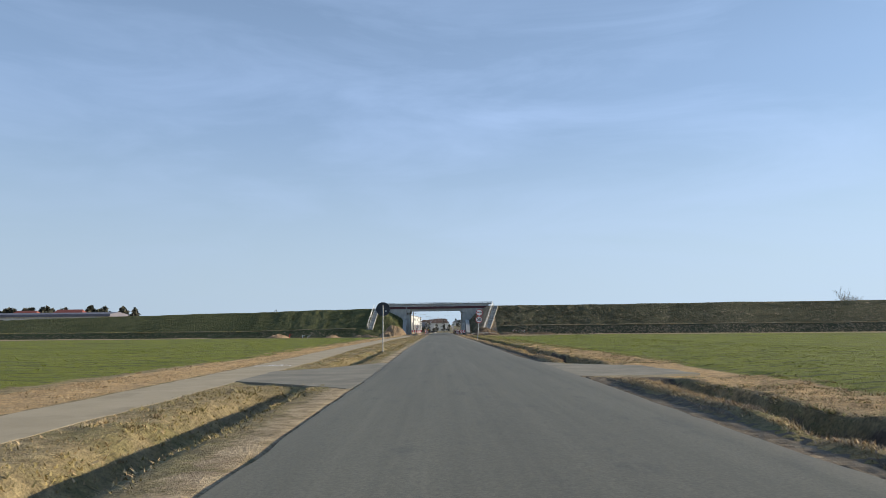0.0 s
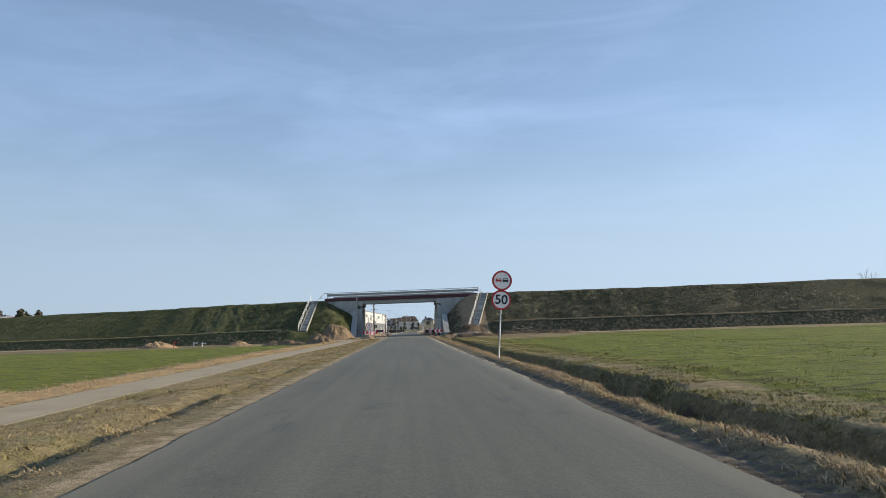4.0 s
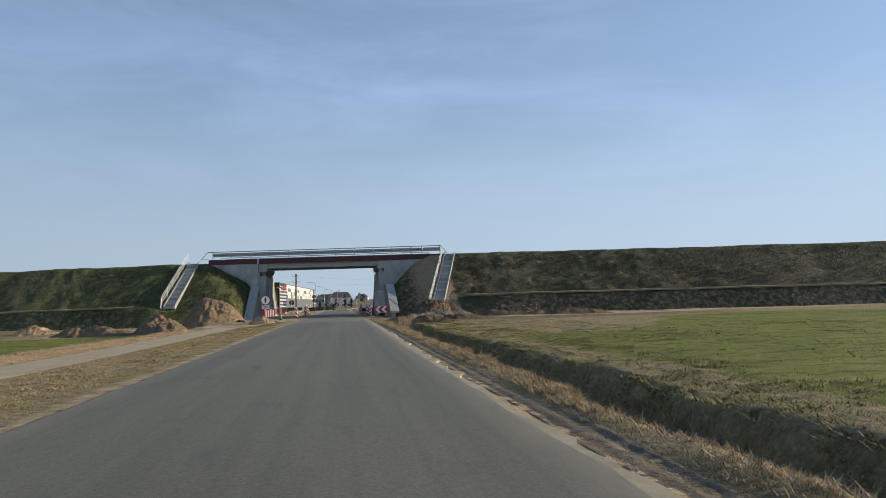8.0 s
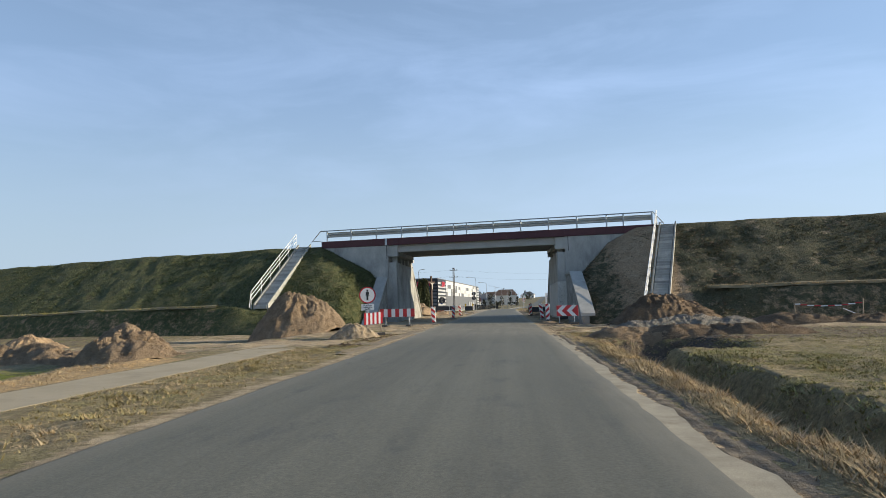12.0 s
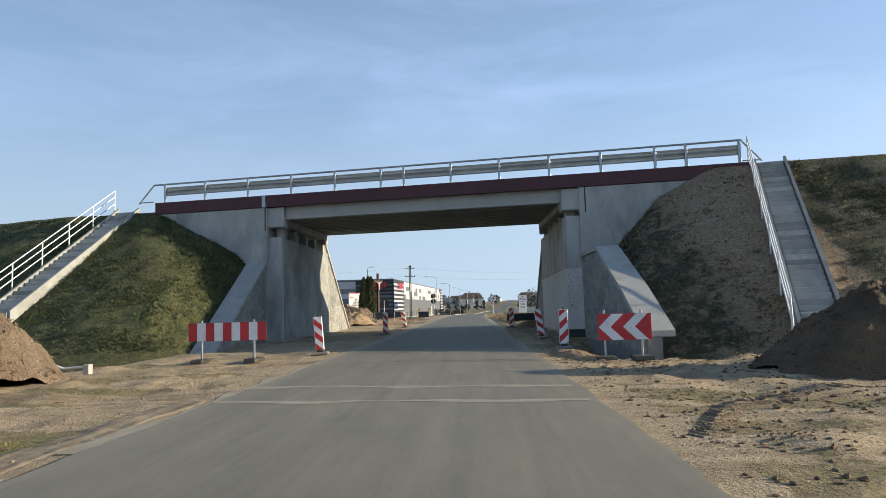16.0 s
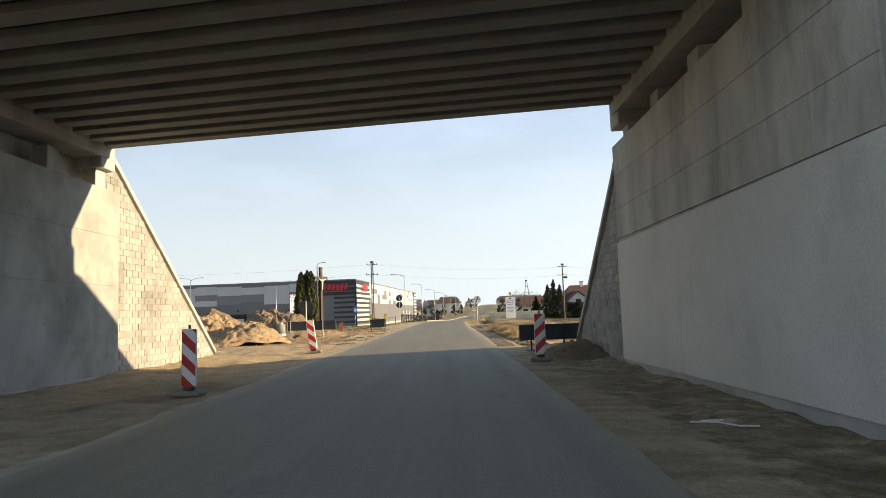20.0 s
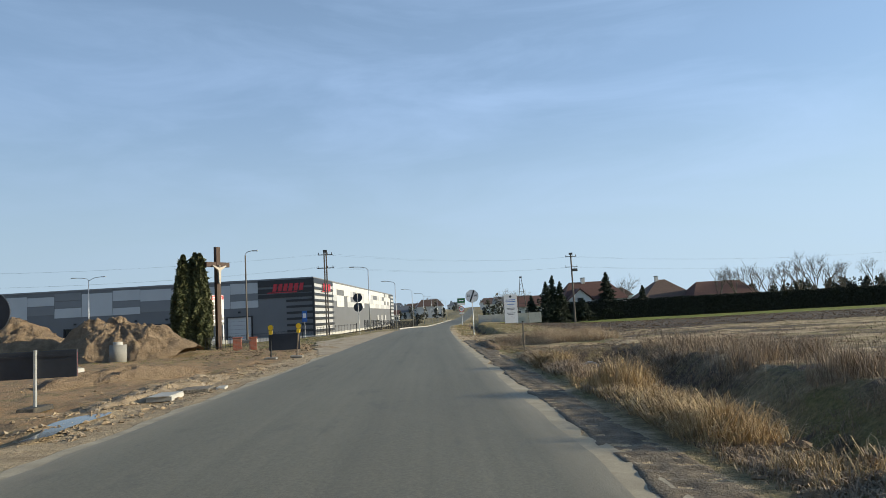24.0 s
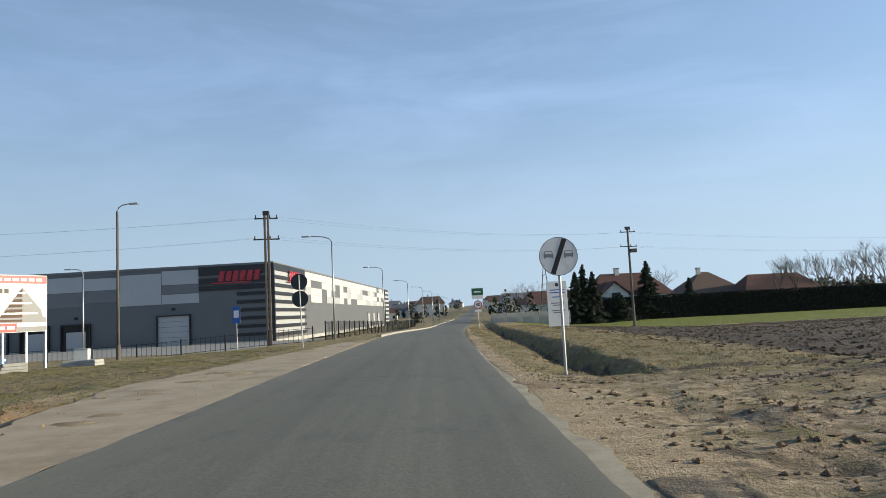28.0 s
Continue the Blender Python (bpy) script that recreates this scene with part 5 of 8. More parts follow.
def back_board(label, x, y, turn, width, z0, z1, legs, leg_mat="steel_dark"):
    s = thing("barrier_board", label, "barrier", x, y, gz(x, y) + 0.01, turn, group="road works barriers")
    b = part("board", box(B(), -width / 2, width / 2, 0.0, 0.03, z0, z1, 0.006), "sign_back", s)
    for k in range(9):
        a = -width / 2 + k * width / 9
        part("stripe", box(B(), a + 0.001, a + width / 9 - 0.001, 0.029, 0.033, z0 + 0.005, z1 - 0.005), "sign_red" if k % 2 == 0 else "sign_white", b)
    part("rail", box(B(), -width / 2, width / 2, -0.02, 0.0, z1 - 0.12, z1 - 0.08), "sign_back", b)
    for x_leg in legs:
        part("leg", box(B(), x_leg - 0.025, x_leg + 0.025, -0.05, 0.0, 0.03, z1 + 0.02, 0.004), leg_mat, s)
        rubber_foot(s, x_leg, -0.02)
    return s


back_board("grey back of a wide barrier board on two legs", 4.5, 190.0, 2, 2.0, 0.42, 0.92, (-0.62, 0.45))
s = back_board("grey back of a wide barrier board carrying a round sign", -6.72, 207.4, 4, 2.75, 0.62, 1.14, (-1.22, 0.62), "zinc_dull")
part("sign_pole", rod(B(), (-0.33, 0.06, 0.62), (-0.33, 0.06, 2.3), 0.03, seg=12), "zinc_dull", s)
p = plate(s, 1.92, 0.42)
p.matrix_basis = pose(-0.33, 0.13, 0, 0, 0, 180)
back_board("grey back of a barrier board between two warning lamps", -4.35, 221.42, 0, 1.22, 0.34, 0.98, ())


def warning_lamp(x, y, turn, tilt):
    s = thing("warning_lamp", "yellow road works warning lamp on a leaning white post", "warning lamp", x, y, gz(x, y), turn, group="warning lamps")
    s.matrix_world = pose(x, y, gz(x, y), 0, tilt, turn)
    part("post", box(B(), -0.022, 0.022, -0.022, 0.03, -0.05, 1.10, 0.004), "wood_post" if tilt > 3 else "steel_dark", s)
    part("battery_box", box(B(), -0.07, 0.07, -0.06, 0.06, 0.98, 1.14, 0.012), "yellow", s)
    part("lens", rod(B(), (0, -0.05, 1.25), (0, 0.05, 1.25), 0.105, 0.10, 20), "yellow", s)
    part("lens_rim", ring(B(), 0.10, 0.118, 1.25, -0.03, 0.03, 24), "steel_dark", s)
    part("base", box(B(), -0.24, 0.24, -0.17, 0.17, 0.0, 0.10, 0.03), "dusty_rubber", s)


warning_lamp(-4.88, 221.38, 0, 1)
warning_lamp(-3.87, 221.37, 2, 5)

# ---- heaps of earth ----
def mound(name, label, x, y, rx, ry, h, mat, seed, turn=0.0, lumps=0.25, flat_top=0.0, tops=((0.0, 0.0, 1.0),)):
    """A heap with an uneven crest: tops are (x, y, height) in its own radii."""
    nr, na = (52, 170) if h > 0.5 else (36, 120)
    r = np.linspace(0, 1, nr)[:, None]
    a = np.linspace(0, 2 * np.pi, na, endpoint=False)[None]
    edge_r = 1 + 0.13 * vnoise(np.cos(a) * 2 + seed, np.sin(a) * 2, seed) + 0.06 * vnoise(np.cos(a) * 6, np.sin(a) * 6 + seed, seed + 3)
    u, v = r * np.cos(a) * edge_r, r * np.sin(a) * edge_r
    z = 0 * u
    for tx, ty, th in tops:
        d = np.sqrt((u - tx) ** 2 + (v - ty) ** 2) / (1.0 - 0.6 * math.hypot(tx, ty))
        z = np.maximum(z, th * np.clip(1 - np.clip(d, 0, 1) ** 1.35, 0, 1) ** 1.15)
    z = z * h * (1 + 0.8 * lumps * fbm(u * 2.2 + seed, v * 2.2, seed, 2))
    c, s_ = math.cos(radians(turn)), math.sin(radians(turn))
    X, Y = x + c * u * rx - s_ * v * ry, y + s_ * u * rx + c * v * ry
    z = z + np.minimum(0.15 * fbm(X * 1.5, Y * 1.5, seed + 8, 3) + 0.10 * np.abs(fbm(X * 4, Y * 4, seed + 2, 3)), 0.22) * (1 - r**4) * min(1.0, h)
    crumb = 1 - np.abs(fbm(X * 2.6, Y * 2.6, seed + 6, 4))
    z = z + min(0.10, 0.06 * h) * (crumb - 0.7) * (1 - r**3) * (r > 0.02)
    furrow = fbm(np.cos(a) * 4.5 + 0 * r + seed, np.sin(a) * 4.5 + 0.5 * r, seed + 4, 3)
    z = z + 0.045 * h * furrow * np.sin(np.pi * np.clip(r, 0, 1)) ** 0.7
    Z = np.maximum(z, 0) + ground_z(X, Y) + 0.02 - 0.16 * r**6
    i = (np.arange(nr - 1)[:, None] * na + np.arange(na)[None]).ravel()
    j = (np.arange(nr - 1)[:, None] * na + (np.arange(na)[None] + 1) % na).ravel()
    ob = from_arrays(name, np.stack([X, Y, Z], -1).reshape(-1, 3), np.stack([i, i + na, j + na, j], 1), mat, True)
    # loose lumps lying on it, more towards the foot
    g = np.random.default_rng(seed)
    stony = mat in ("gravel", "pale_gravel")
    m = int(500 + 300 * rx * ry) if stony else int(250 + 140 * rx * ry) if h > 0.3 else 700
    k = (np.sqrt(g.random(m)) * (nr - 2)).astype(int) * na + g.integers(0, na, m)
    P_ = np.stack([X.ravel()[k], Y.ravel()[k], Z.ravel()[k]], 1)
    size = 0.018 + (0.03 if stony else min(0.075, 0.04 * h + 0.015)) * g.random(m) ** (1.5 if stony else 3)
    base = np.array([(1, 0.2, 0), (0.1, 0.8, 0.1), (-1, 0, -0.1), (0, -0.8, 0), (0.1, 0, 0.55), (0, 0, -0.5)])
    v = base[None] * (1 + 0.3 * g.normal(size=(m, 6, 1))) * size[:, None, None]
    t = g.uniform(0, 6.28, m)[:, None]
    v = np.stack([v[..., 0] * np.cos(t) - v[..., 1] * np.sin(t), v[..., 0] * np.sin(t) + v[..., 1] * np.cos(t), v[..., 2]], -1) + P_[:, None]
    f = np.array([(0, 1, 4), (1, 2, 4), (2, 3, 4), (3, 0, 4), (1, 0, 5), (2, 1, 5), (3, 2, 5), (0, 3, 5)])
    lumps_ob = from_arrays("loose_earth", v.reshape(-1, 3), (f[None] + 6 * np.arange(m)[:, None, None]).reshape(-1, 3), mat, False)
    lumps_ob.parent = ob
    tagged(lumps_ob, kind="stuff")
    return tagged(ob, label, "mound")


mound("earth_mound", "tall mound of brown sandy earth in front of the steps", -10.9, 157.6, 3.0, 2.6, 2.75, "soil", 3, 10, 0.2, tops=((-0.1, 0, 1), (0.25, -0.1, 0.72)))
mound("gravel_mound", "small mound of pale gravel beside the road", -5.30, 147.6, 1.30, 1.1, 0.66, "pale_gravel", 5, 0, 0.2)
mound("earth_mound", "low ridge of sandy earth beside the crop", -10.8, 139.2, 2.4, 1.7, 1.2, "soil", 7, -20, 0.25, tops=((-0.2, 0.2, 1), (0.4, -0.3, 0.45)))
mound("earth_mound", "long low ridge of turned brown earth", -15.5, 141.5, 3.6, 1.2, 0.6, "soil", 8, -12, 0.4, tops=((-0.5, 0, 0.8), (0.2, 0.1, 1), (0.6, 0, 0.5)))
mound("earth_mound", "small mound of orange sand by the embankment foot", -37.0, 157.0, 3.2, 1.6, 1.1, "sand", 9, 0, 0.3)
mound("earth_mound", "small mound of orange sand on the worked strip", -24.0, 153.0, 2.2, 1.2, 0.7, "sand", 10, 0, 0.3)
# darker soil all over this mound, standing for the shade on its near side
mound("earth_mound", "mound of earth at the embankment foot, darkened for its shaded side", 9.9, 157.2, 3.3, 2.4, 1.62, "dark_soil", 11, 6, 0.22, tops=((-0.1, 0, 1), (0.35, 0.05, 0.72)))
mound("gravel_mound", "low spread mound of grey gravel beside the road", 8.9, 149.4, 4.0, 1.7, 0.60, "gravel", 12, 5, 0.25, tops=((-0.45, 0, 0.75), (0.1, 0.1, 1), (0.55, 0, 0.8)))
mound("earth_mound", "low rough bank of dug earth along the ditch", 9.2, 145.0, 3.6, 1.3, 0.45, "dark_soil", 13, -4, 0.5, tops=((-0.4, 0, 0.8), (0.3, 0, 1)))
mound("earth_mound", "broken ridge of turned earth beyond the ditch", 19.0, 152.5, 6.5, 1.6, 0.55, "dark_soil", 14, -8, 0.5, tops=((-0.6, 0, 0.9), (-0.1, 0.1, 0.7), (0.4, 0, 1)))
# backlit mound: its shade is put in with the darker soil
mound("earth_mound", "mound of dug earth beside the hollow, coloured dark for backlight", 14.9, 207.9, 3.2, 1.8, 1.0, "dark_soil", 24, 10, 0.3, tops=((-0.2, 0, 0.9), (0.3, 0, 1)))
mound("earth_mound", "broken edge of dug earth at the end of the ditch", 6.6, 144.9, 2.6, 0.8, 0.34, "soil", 25, -3, 0.6, tops=((-0.6, 0, 0.8), (-0.1, 0.1, 1), (0.5, 0, 0.9)))
mound("earth_mound", "rough heap of churned brown earth beside the road", 6.3, 196.6, 2.2, 1.6, 0.16, "soil", 26, 20, 0.6, tops=((-0.4, 0, 0.9), (0.3, 0.1, 1)))
mound("sand_mound", "bright orange mound of sand beside the wing wall", -10.8, 205.0, 3.6, 3.4, 1.7, "sand", 15, 0, 0.3, tops=((-0.25, 0.2, 1), (0.3, -0.25, 0.7)))
mound("sand_mound", "broad ragged mound of orange-brown earth behind the dug-up verge", -14.4, 229.6, 4.0, 3.2, 2.3, "soil", 16, 0, 0.35, tops=((-0.1, 0.1, 1), (0.3, 0.1, 0.75), (0.7, 0.0, 0.5), (-0.5, -0.1, 0.6)))
mound("sand_mound", "ragged mound of sandy earth on the building site", -22.0, 231.0, 5.0, 3.6, 2.0, "soil", 17, 12, 0.3, tops=((-0.4, 0, 0.9), (0.3, 0, 1)))
mound("sand_mound", "orange mound of clean sand on the building site", -15.0, 219.6, 2.8, 1.9, 0.95, "sand", 18, -15, 0.3, tops=((-0.2, 0.2, 1), (0.4, -0.2, 0.6)))
mound("earth_mound", "low ridge of orange earth along the trench", -7.4, 214.5, 2.9, 1.0, 0.38, "soil", 19, 55, 0.5, tops=((-0.5, 0, 0.8), (0.1, 0, 1), (0.6, 0, 0.6)))
mound("gravel_mound", "thin spread of brown broken stone at the road edge", -4.6, 210.0, 3.8, 0.8, 0.16, "pale_gravel", 20, 84, 0.5, tops=((-0.5, 0, 0.9), (0.2, 0, 1), (0.6, 0, 0.7)))
mound("earth_mound", "crumbly ridge of damp sandy earth beside the beacon", 3.95, 161.7, 2.4, 0.62, 0.11, "sand", 22, 98, 0.5, tops=((-0.5, 0, 0.8), (0.0, 0.1, 1), (0.5, 0, 0.9)))
mound("earth_mound", "crumbly ridge of damp sandy earth along the wall", 4.35, 166.6, 2.8, 0.6, 0.10, "soil", 23, 88, 0.5, tops=((-0.5, 0, 0.9), (0.2, 0.1, 1)))
mound("earth_mound", "low dark ridge of churned mud beside the road", 3.84, 223.2, 0.46, 4.2, 0.09, "soil", 27, 0, 1.0, tops=((0, -0.6, 0.7), (0, -0.2, 0.9), (0, 0.25, 1), (0, 0.65, 0.8)))
mound("earth_mound", "low bank of dark earth at the foot of the wing wall", 5.0, 187.6, 1.3, 2.2, 0.42, "soil", 21, 0, 0.4)

# ---- small site clutter ----
s = thing("concrete_ring", "pale concrete manhole ring standing on bare earth", "concrete ring", -13.3, 226.9, gz(-13.3, 226.9))
o = ring(B(), 0.28, 0.38, 0.0, -0.1, 0.78, 28)
o.transform(Matrix.Rotation(math.pi / 2, 4, "X") @ Matrix.Identity(4))
for v in o.verts:
    v.co = Vector((v.co.x, v.co.y, v.co.z))
o.transform(Matrix.Translation((0, 0, 0.0)))
part("ring", o, "mortar", s, smooth=True)
part("collar", rod(B(), (0, 0, 0.78), (0, 0, 0.92), 0.22, 0.2, 20), "concrete", s)
s = thing("concrete_ring", "flat concrete manhole collar lying on the earth", "concrete ring", -11.4, 219.0, gz(-11.4, 219.0))
part("ring", rod(B(), (0, 0, -0.05), (0, 0, 0.14), 0.42, 0.42, 24), "concrete", s)
part("cover", rod(B(), (0, 0, 0.14), (0, 0, 0.17), 0.32, 0.32, 24), "mortar", s)
s = thing("concrete_slab", "pale concrete slab lying on the road edge", "slab", -3.95, 208.2, gz(-3.95, 208.2), 4)
part("slab", box(B(), -0.25, 0.25, -0.40, 0.40, 0.0, 0.10, 0.012), "coping", s)
part("rim", box(B(), -0.22, 0.22, -0.46, 0.46, 0.10, 0.112), "concrete", s)
s = thing("concrete_slab", "grey concrete slab half sunk in the road edge", "slab", -3.75, 209.5, gz(-3.75, 209.5), 8)
part("slab", box(B(), -0.30, 0.30, -0.4, 0.4, 0.0, 0.08, 0.012), "gravel", s)
part("chip", box(B(), 0.42, 0.62, -0.2, 0.25, 0.0, 0.07, 0.012), "concrete", s)
s = thing("tape_fence", "red and white tape strung between two stakes", "tape fence", 17.5, 155.0, gz(17.5, 155.0), -6)
for x, h in ((-1.6, 0.95), (1.6, 1.1), (1.35, 0.7)):
    part("stake", rod(B(), (x, 0, -0.1), (x + 0.05, 0, h), 0.03, 0.025, 6), "wood_post", s)
for k in range(10):
    x = -1.6 + 0.32 * k
    dz = -0.12 * (1 - ((k - 4.5) / 4.5) ** 2)
    part("tape", box(B(), x, x + 0.325, -0.004, 0.004, 0.86 + dz, 0.915 + dz), "sign_red" if k % 2 else "sign_white", s)
part("loose_tape", rod(B(), (0.7, 0.02, 0.62), (1.4, -0.02, 0.30), 0.02, 0.02, 6), "sign_white", s)
for x, y, h in ((-34.0, 155.5, 1.0), (-31.0, 155.0, 0.75), (-29.8, 155.0, 0.75)):
    s = thing("stake", "short stake standing in the worked strip", "stake", x, y, gz(x, y), 0, group="site stakes")
    part("stake", box(B(), -0.05, 0.05, -0.05, 0.05, -0.1, h, 0.006), "sign_red" if h > 0.9 else "white_paint", s)
    part("crossbar", box(B(), -0.05, 0.6, -0.03, 0.03, h - 0.18, h - 0.08), "sign_red" if h > 0.9 else "white_paint", s)
s = thing("broken_pipe", "bent white plastic pipe by a concrete stub", "pipe", -8.9, 160.4, gz(-8.9, 160.4), 0)
part("pipe", rod(B(), (-0.8, 0, 0.35), (-0.35, 0, 0.18), 0.03), "white_paint", s)
part("pipe_end", rod(B(), (-0.35, 0, 0.18), (0.2, 0, 0.22), 0.03), "white_paint", s)
part("stub", box(B(), 0.2, 0.36, -0.1, 0.1, -0.05, 0.28, 0.02), "coping", s)
s = thing("hose", "loose white hose lying on the sandy verge under the bridge", "hose", 4.3, 175.3, gz(4.3, 175.3) + 0.02, 10)
for a, b in (((-0.5, 0.35, 0.02), (-0.1, 0.1, 0.03)), ((-0.1, 0.1, 0.03), (0.05, -0.35, 0.02)), ((0.05, -0.35, 0.02), (0.35, -0.5, 0.02)), ((-0.25, 0.4, 0.02), (0.15, 0.3, 0.02))):
    part("hose_length", rod(B(), Vector(a) * 0.62, Vector(b) * 0.62, 0.009, 0.009, 6), "white_paint", s)
s = thing("stake", "thin wooden stake in the weeds by the road", "stake", 4.27, 215.3, gz(4.27, 215.3))
part("stake", box(B(), -0.022, 0.022, -0.022, 0.022, -0.2, 0.95, 0.006), "wood_post", s)
part("stake_top", box(B(), -0.024, 0.024, -0.024, 0.024, 0.91, 0.95), "wood_dark", s)
s = thing("plank", "short weathered plank lying in the verge", "plank", 3.55, 83.5, gz(3.55, 83.5) + 0.03, 70)
part("board", box(B(), -0.3, 0.3, -0.07, 0.07, 0.0, 0.03, 0.004), "wood_post", s)

# the mouth of a drain pipe in the end of the pit
s = thing("drain_pipe", "concrete drain pipe end sticking out of the pit's bank", "pipe", 6.6, 216.75, -0.82, 4)
o = B()
rings = [[o.verts.new((r * math.cos(a), yy, r * math.sin(a))) for a in (2 * math.pi * k / 32 for k in range(32))] for r, yy in ((0.31, 2.0), (0.31, 0.0), (0.32, -0.02), (0.37, -0.02), (0.38, 0.0), (0.38, 1.2))]
for r0, r1 in zip(rings, rings[1:]):
    for k in range(32):
        o.faces.new((r0[k], r0[(k + 1) % 32], r1[(k + 1) % 32], r1[k]))
part("pipe", o, "concrete", s)

# shallow puddles on the dug-up shoulder
for px, py, long_, wide, turn in ((-3.78, 200.3, 1.0, 0.26, 68), (-3.98, 204.6, 1.5, 0.24, 98)):
    o = B()
    ct, st_ = math.cos(radians(turn)), math.sin(radians(turn))
    for a in (2 * math.pi * k / 36 for k in range(36)):
        u, v = long_ * math.cos(a) * (1 + 0.10 * math.sin(5 * a)), wide * math.sin(a) * (1 + 0.45 * math.cos(3 * a + px))
        o.verts.new((px + ct * u - st_ * v, py + st_ * u + ct * v, gz(px, py) + 0.012))
    o.faces.new(o.verts[:])
    tagged(bm_obj("puddle", o, "puddle"), "shallow puddle reflecting the sky at the road edge", "puddle")


# ---- paved yard and kerbs past the bridge ----
yard, _, _ = strip("yard", np.arange(276, 306.5, 1.5), lambda y: -95 + 0 * y, lambda y: -10.5 + 0.06 * (y - 276), lambda x, y: 0 * x - 0.92, 0.4, "kerb", 12, 0.0, 3)
tagged(yard, "pale concrete factory yard", "yard", kind="structure")
lane, _, _ = strip("access_road", np.arange(262.0, 269.2, 0.6), lambda y: -95 + 0 * y, lambda y: -6.0 - 0 * y, lambda x, y: -0.22 - 0.55 * step(6, 22, -x), 0.5, "apron", 24, 0.05, 5)
tagged(lane, "grey asphalt access road to the factory", "road", kind="structure")
kerb_mesh = bpy.data.meshes.new("kerb_stone")
o = box(B(), -0.075, 0.075, -0.495, 0.495, -0.25, 0.12, 0.012)
o.to_mesh(kerb_mesh)
o.free()
kerb_mesh.materials.append(M["kerb"])
kerb_line = tagged(new("kerb"), "line of pale concrete kerb stones", "kerb", kind="structure")
for k in range(150):
    y = 270.0 + k
    ob = new("kerb_stone", kerb_mesh)
    slope = (float(mid_x(y + 0.5)) - float(mid_x(y - 0.5)))
    ob.matrix_world = pose(float(mid_x(y)) - HALF - 0.12, y, float(road_z(y)), 0, 0, -math.degrees(math.atan(slope)))
    ob.parent = kerb_line

# ---- the factory hall ----
hall = thing("factory_hall", "long grey factory hall with a chequered panel band and charcoal corner", "factory", -17.55, 306.3, -1.3, -3.4)
HX, HY, HZ = 78.0, 112.0, 9.9  # length to the left, depth, height over its floor
part("wall", box(B(), -HX, 0.0, 0.0, HY, 0.0, HZ - 0.25), "sheet_grey", hall)
part("roof", box(B(), -HX - 0.1, 0.1, -0.1, HY + 0.1, HZ - 0.25, HZ), "sheet_mid", hall)
rng = random.Random(5)
# front band of panels, two rows and full-height ones
x = -9.0
pattern = ["two_b", "full", "two_a", "full_d", "two_b", "full", "two_c", "two_a", "full", "two_b", "two_a", "full_d", "two_b", "full"]
for kind in pattern:
    w = 5.2 if kind.startswith("full") else 4.6
    rows = {"two_a": (("sheet_mid", 6.0, 7.5), ("sheet_light", 7.5, 9.0)), "two_b": (("sheet_light", 5.4, 6.6), ("sheet_mid", 6.6, 7.7), ("sheet_light", 7.7, 9.45)),
            "two_c": (("sheet_light", 5.4, 7.0), ("sheet_mid", 7.0, 8.2), ("sheet_mid", 8.2, 9.45)), "full": (("sheet_light", 5.4, 9.2),), "full_d": (("sheet_mid", 5.6, 7.4), ("sheet_light", 7.4, 9.3))}[kind]
    for mat, z0, z1 in rows:
        part("wall_panel", box(B(), x - w + 0.03, x - 0.03, -0.06, 0.0, z0, z1 - 0.05, 0.01), mat, hall)
    x -= w
# charcoal corner: sign band and fins on both faces
part("sign_band", box(B(), -9.0, 0.12, -0.16, 0.0, 8.6, 9.65), "sheet_dark", hall)
part("sign_band", box(B(), -9.0, 0.12, -0.16, 0.0, 7.55, 8.25), "sheet_dark", hall)
part("sign_band", box(B(), -9.0, 0.12, -0.16, 0.0, 6.75, 7.35), "sheet_dark", hall)
part("roof_band", box(B(), 0.0, 0.16, -0.16, 15.5, 8.9, 9.75), "sheet_dark", hall)
for k in range(6):
    z = 1.1 + k * 0.98
    part("fin", box(B(), -4.4, 0.14, -0.14, 0.0, z, z + 0.38, 0.01), "sheet_dark", hall)
for k in range(8):
    z = 0.9 + k * 1.0
    part("backing_panel", box(B(), 0.0, 0.05, 0.0, 15.0, z + 0.42, z + 0.98), "sheet_light", hall)
    part("fin", box(B(), 0.0, 0.28, -0.14, 15.2, z, z + 0.40, 0.01), "sheet_dark", hall)
part("corner_post", box(B(), -0.1, 0.22, -0.2, 0.2, 0.0, 9.7), "sheet_dark", hall)


def slanted_logo(parent, x0, x1, z0, z1, y, along):
    """The firm's mark as plain slanted red bars."""
    n = 6
    w = (x1 - x0) / n
    for k in range(n):
        a = x0 + k * w
        o = B()
        pts = [(a, z0), (a + w * 0.72, z0), (a + w * 0.72 + 0.25, z1), (a + 0.25, z1)]
        prism(o, pts, along, y - 0.05, y) if along == "y" else prism(o, pts, along, y, y + 0.05)
        part("logo_bar", o, "logo_red", parent)
    o = B()
    pts = [(x0 - 0.9, z0 - 0.28), (x1 - 1.2, z0 - 0.28), (x1 - 1.1, z0 - 0.12), (x0 - 0.7, z0 - 0.12)]
    prism(o, pts, along, y - 0.05, y) if along == "y" else prism(o, pts, along, y, y + 0.05)
    part("logo_line", o, "logo_red", parent)


slanted_logo(hall, -6.6, -1.4, 7.8, 9.0, -0.17, "y")
slanted_logo(hall, 6.5, 12.5, 7.9, 9.1, 0.30, "x")
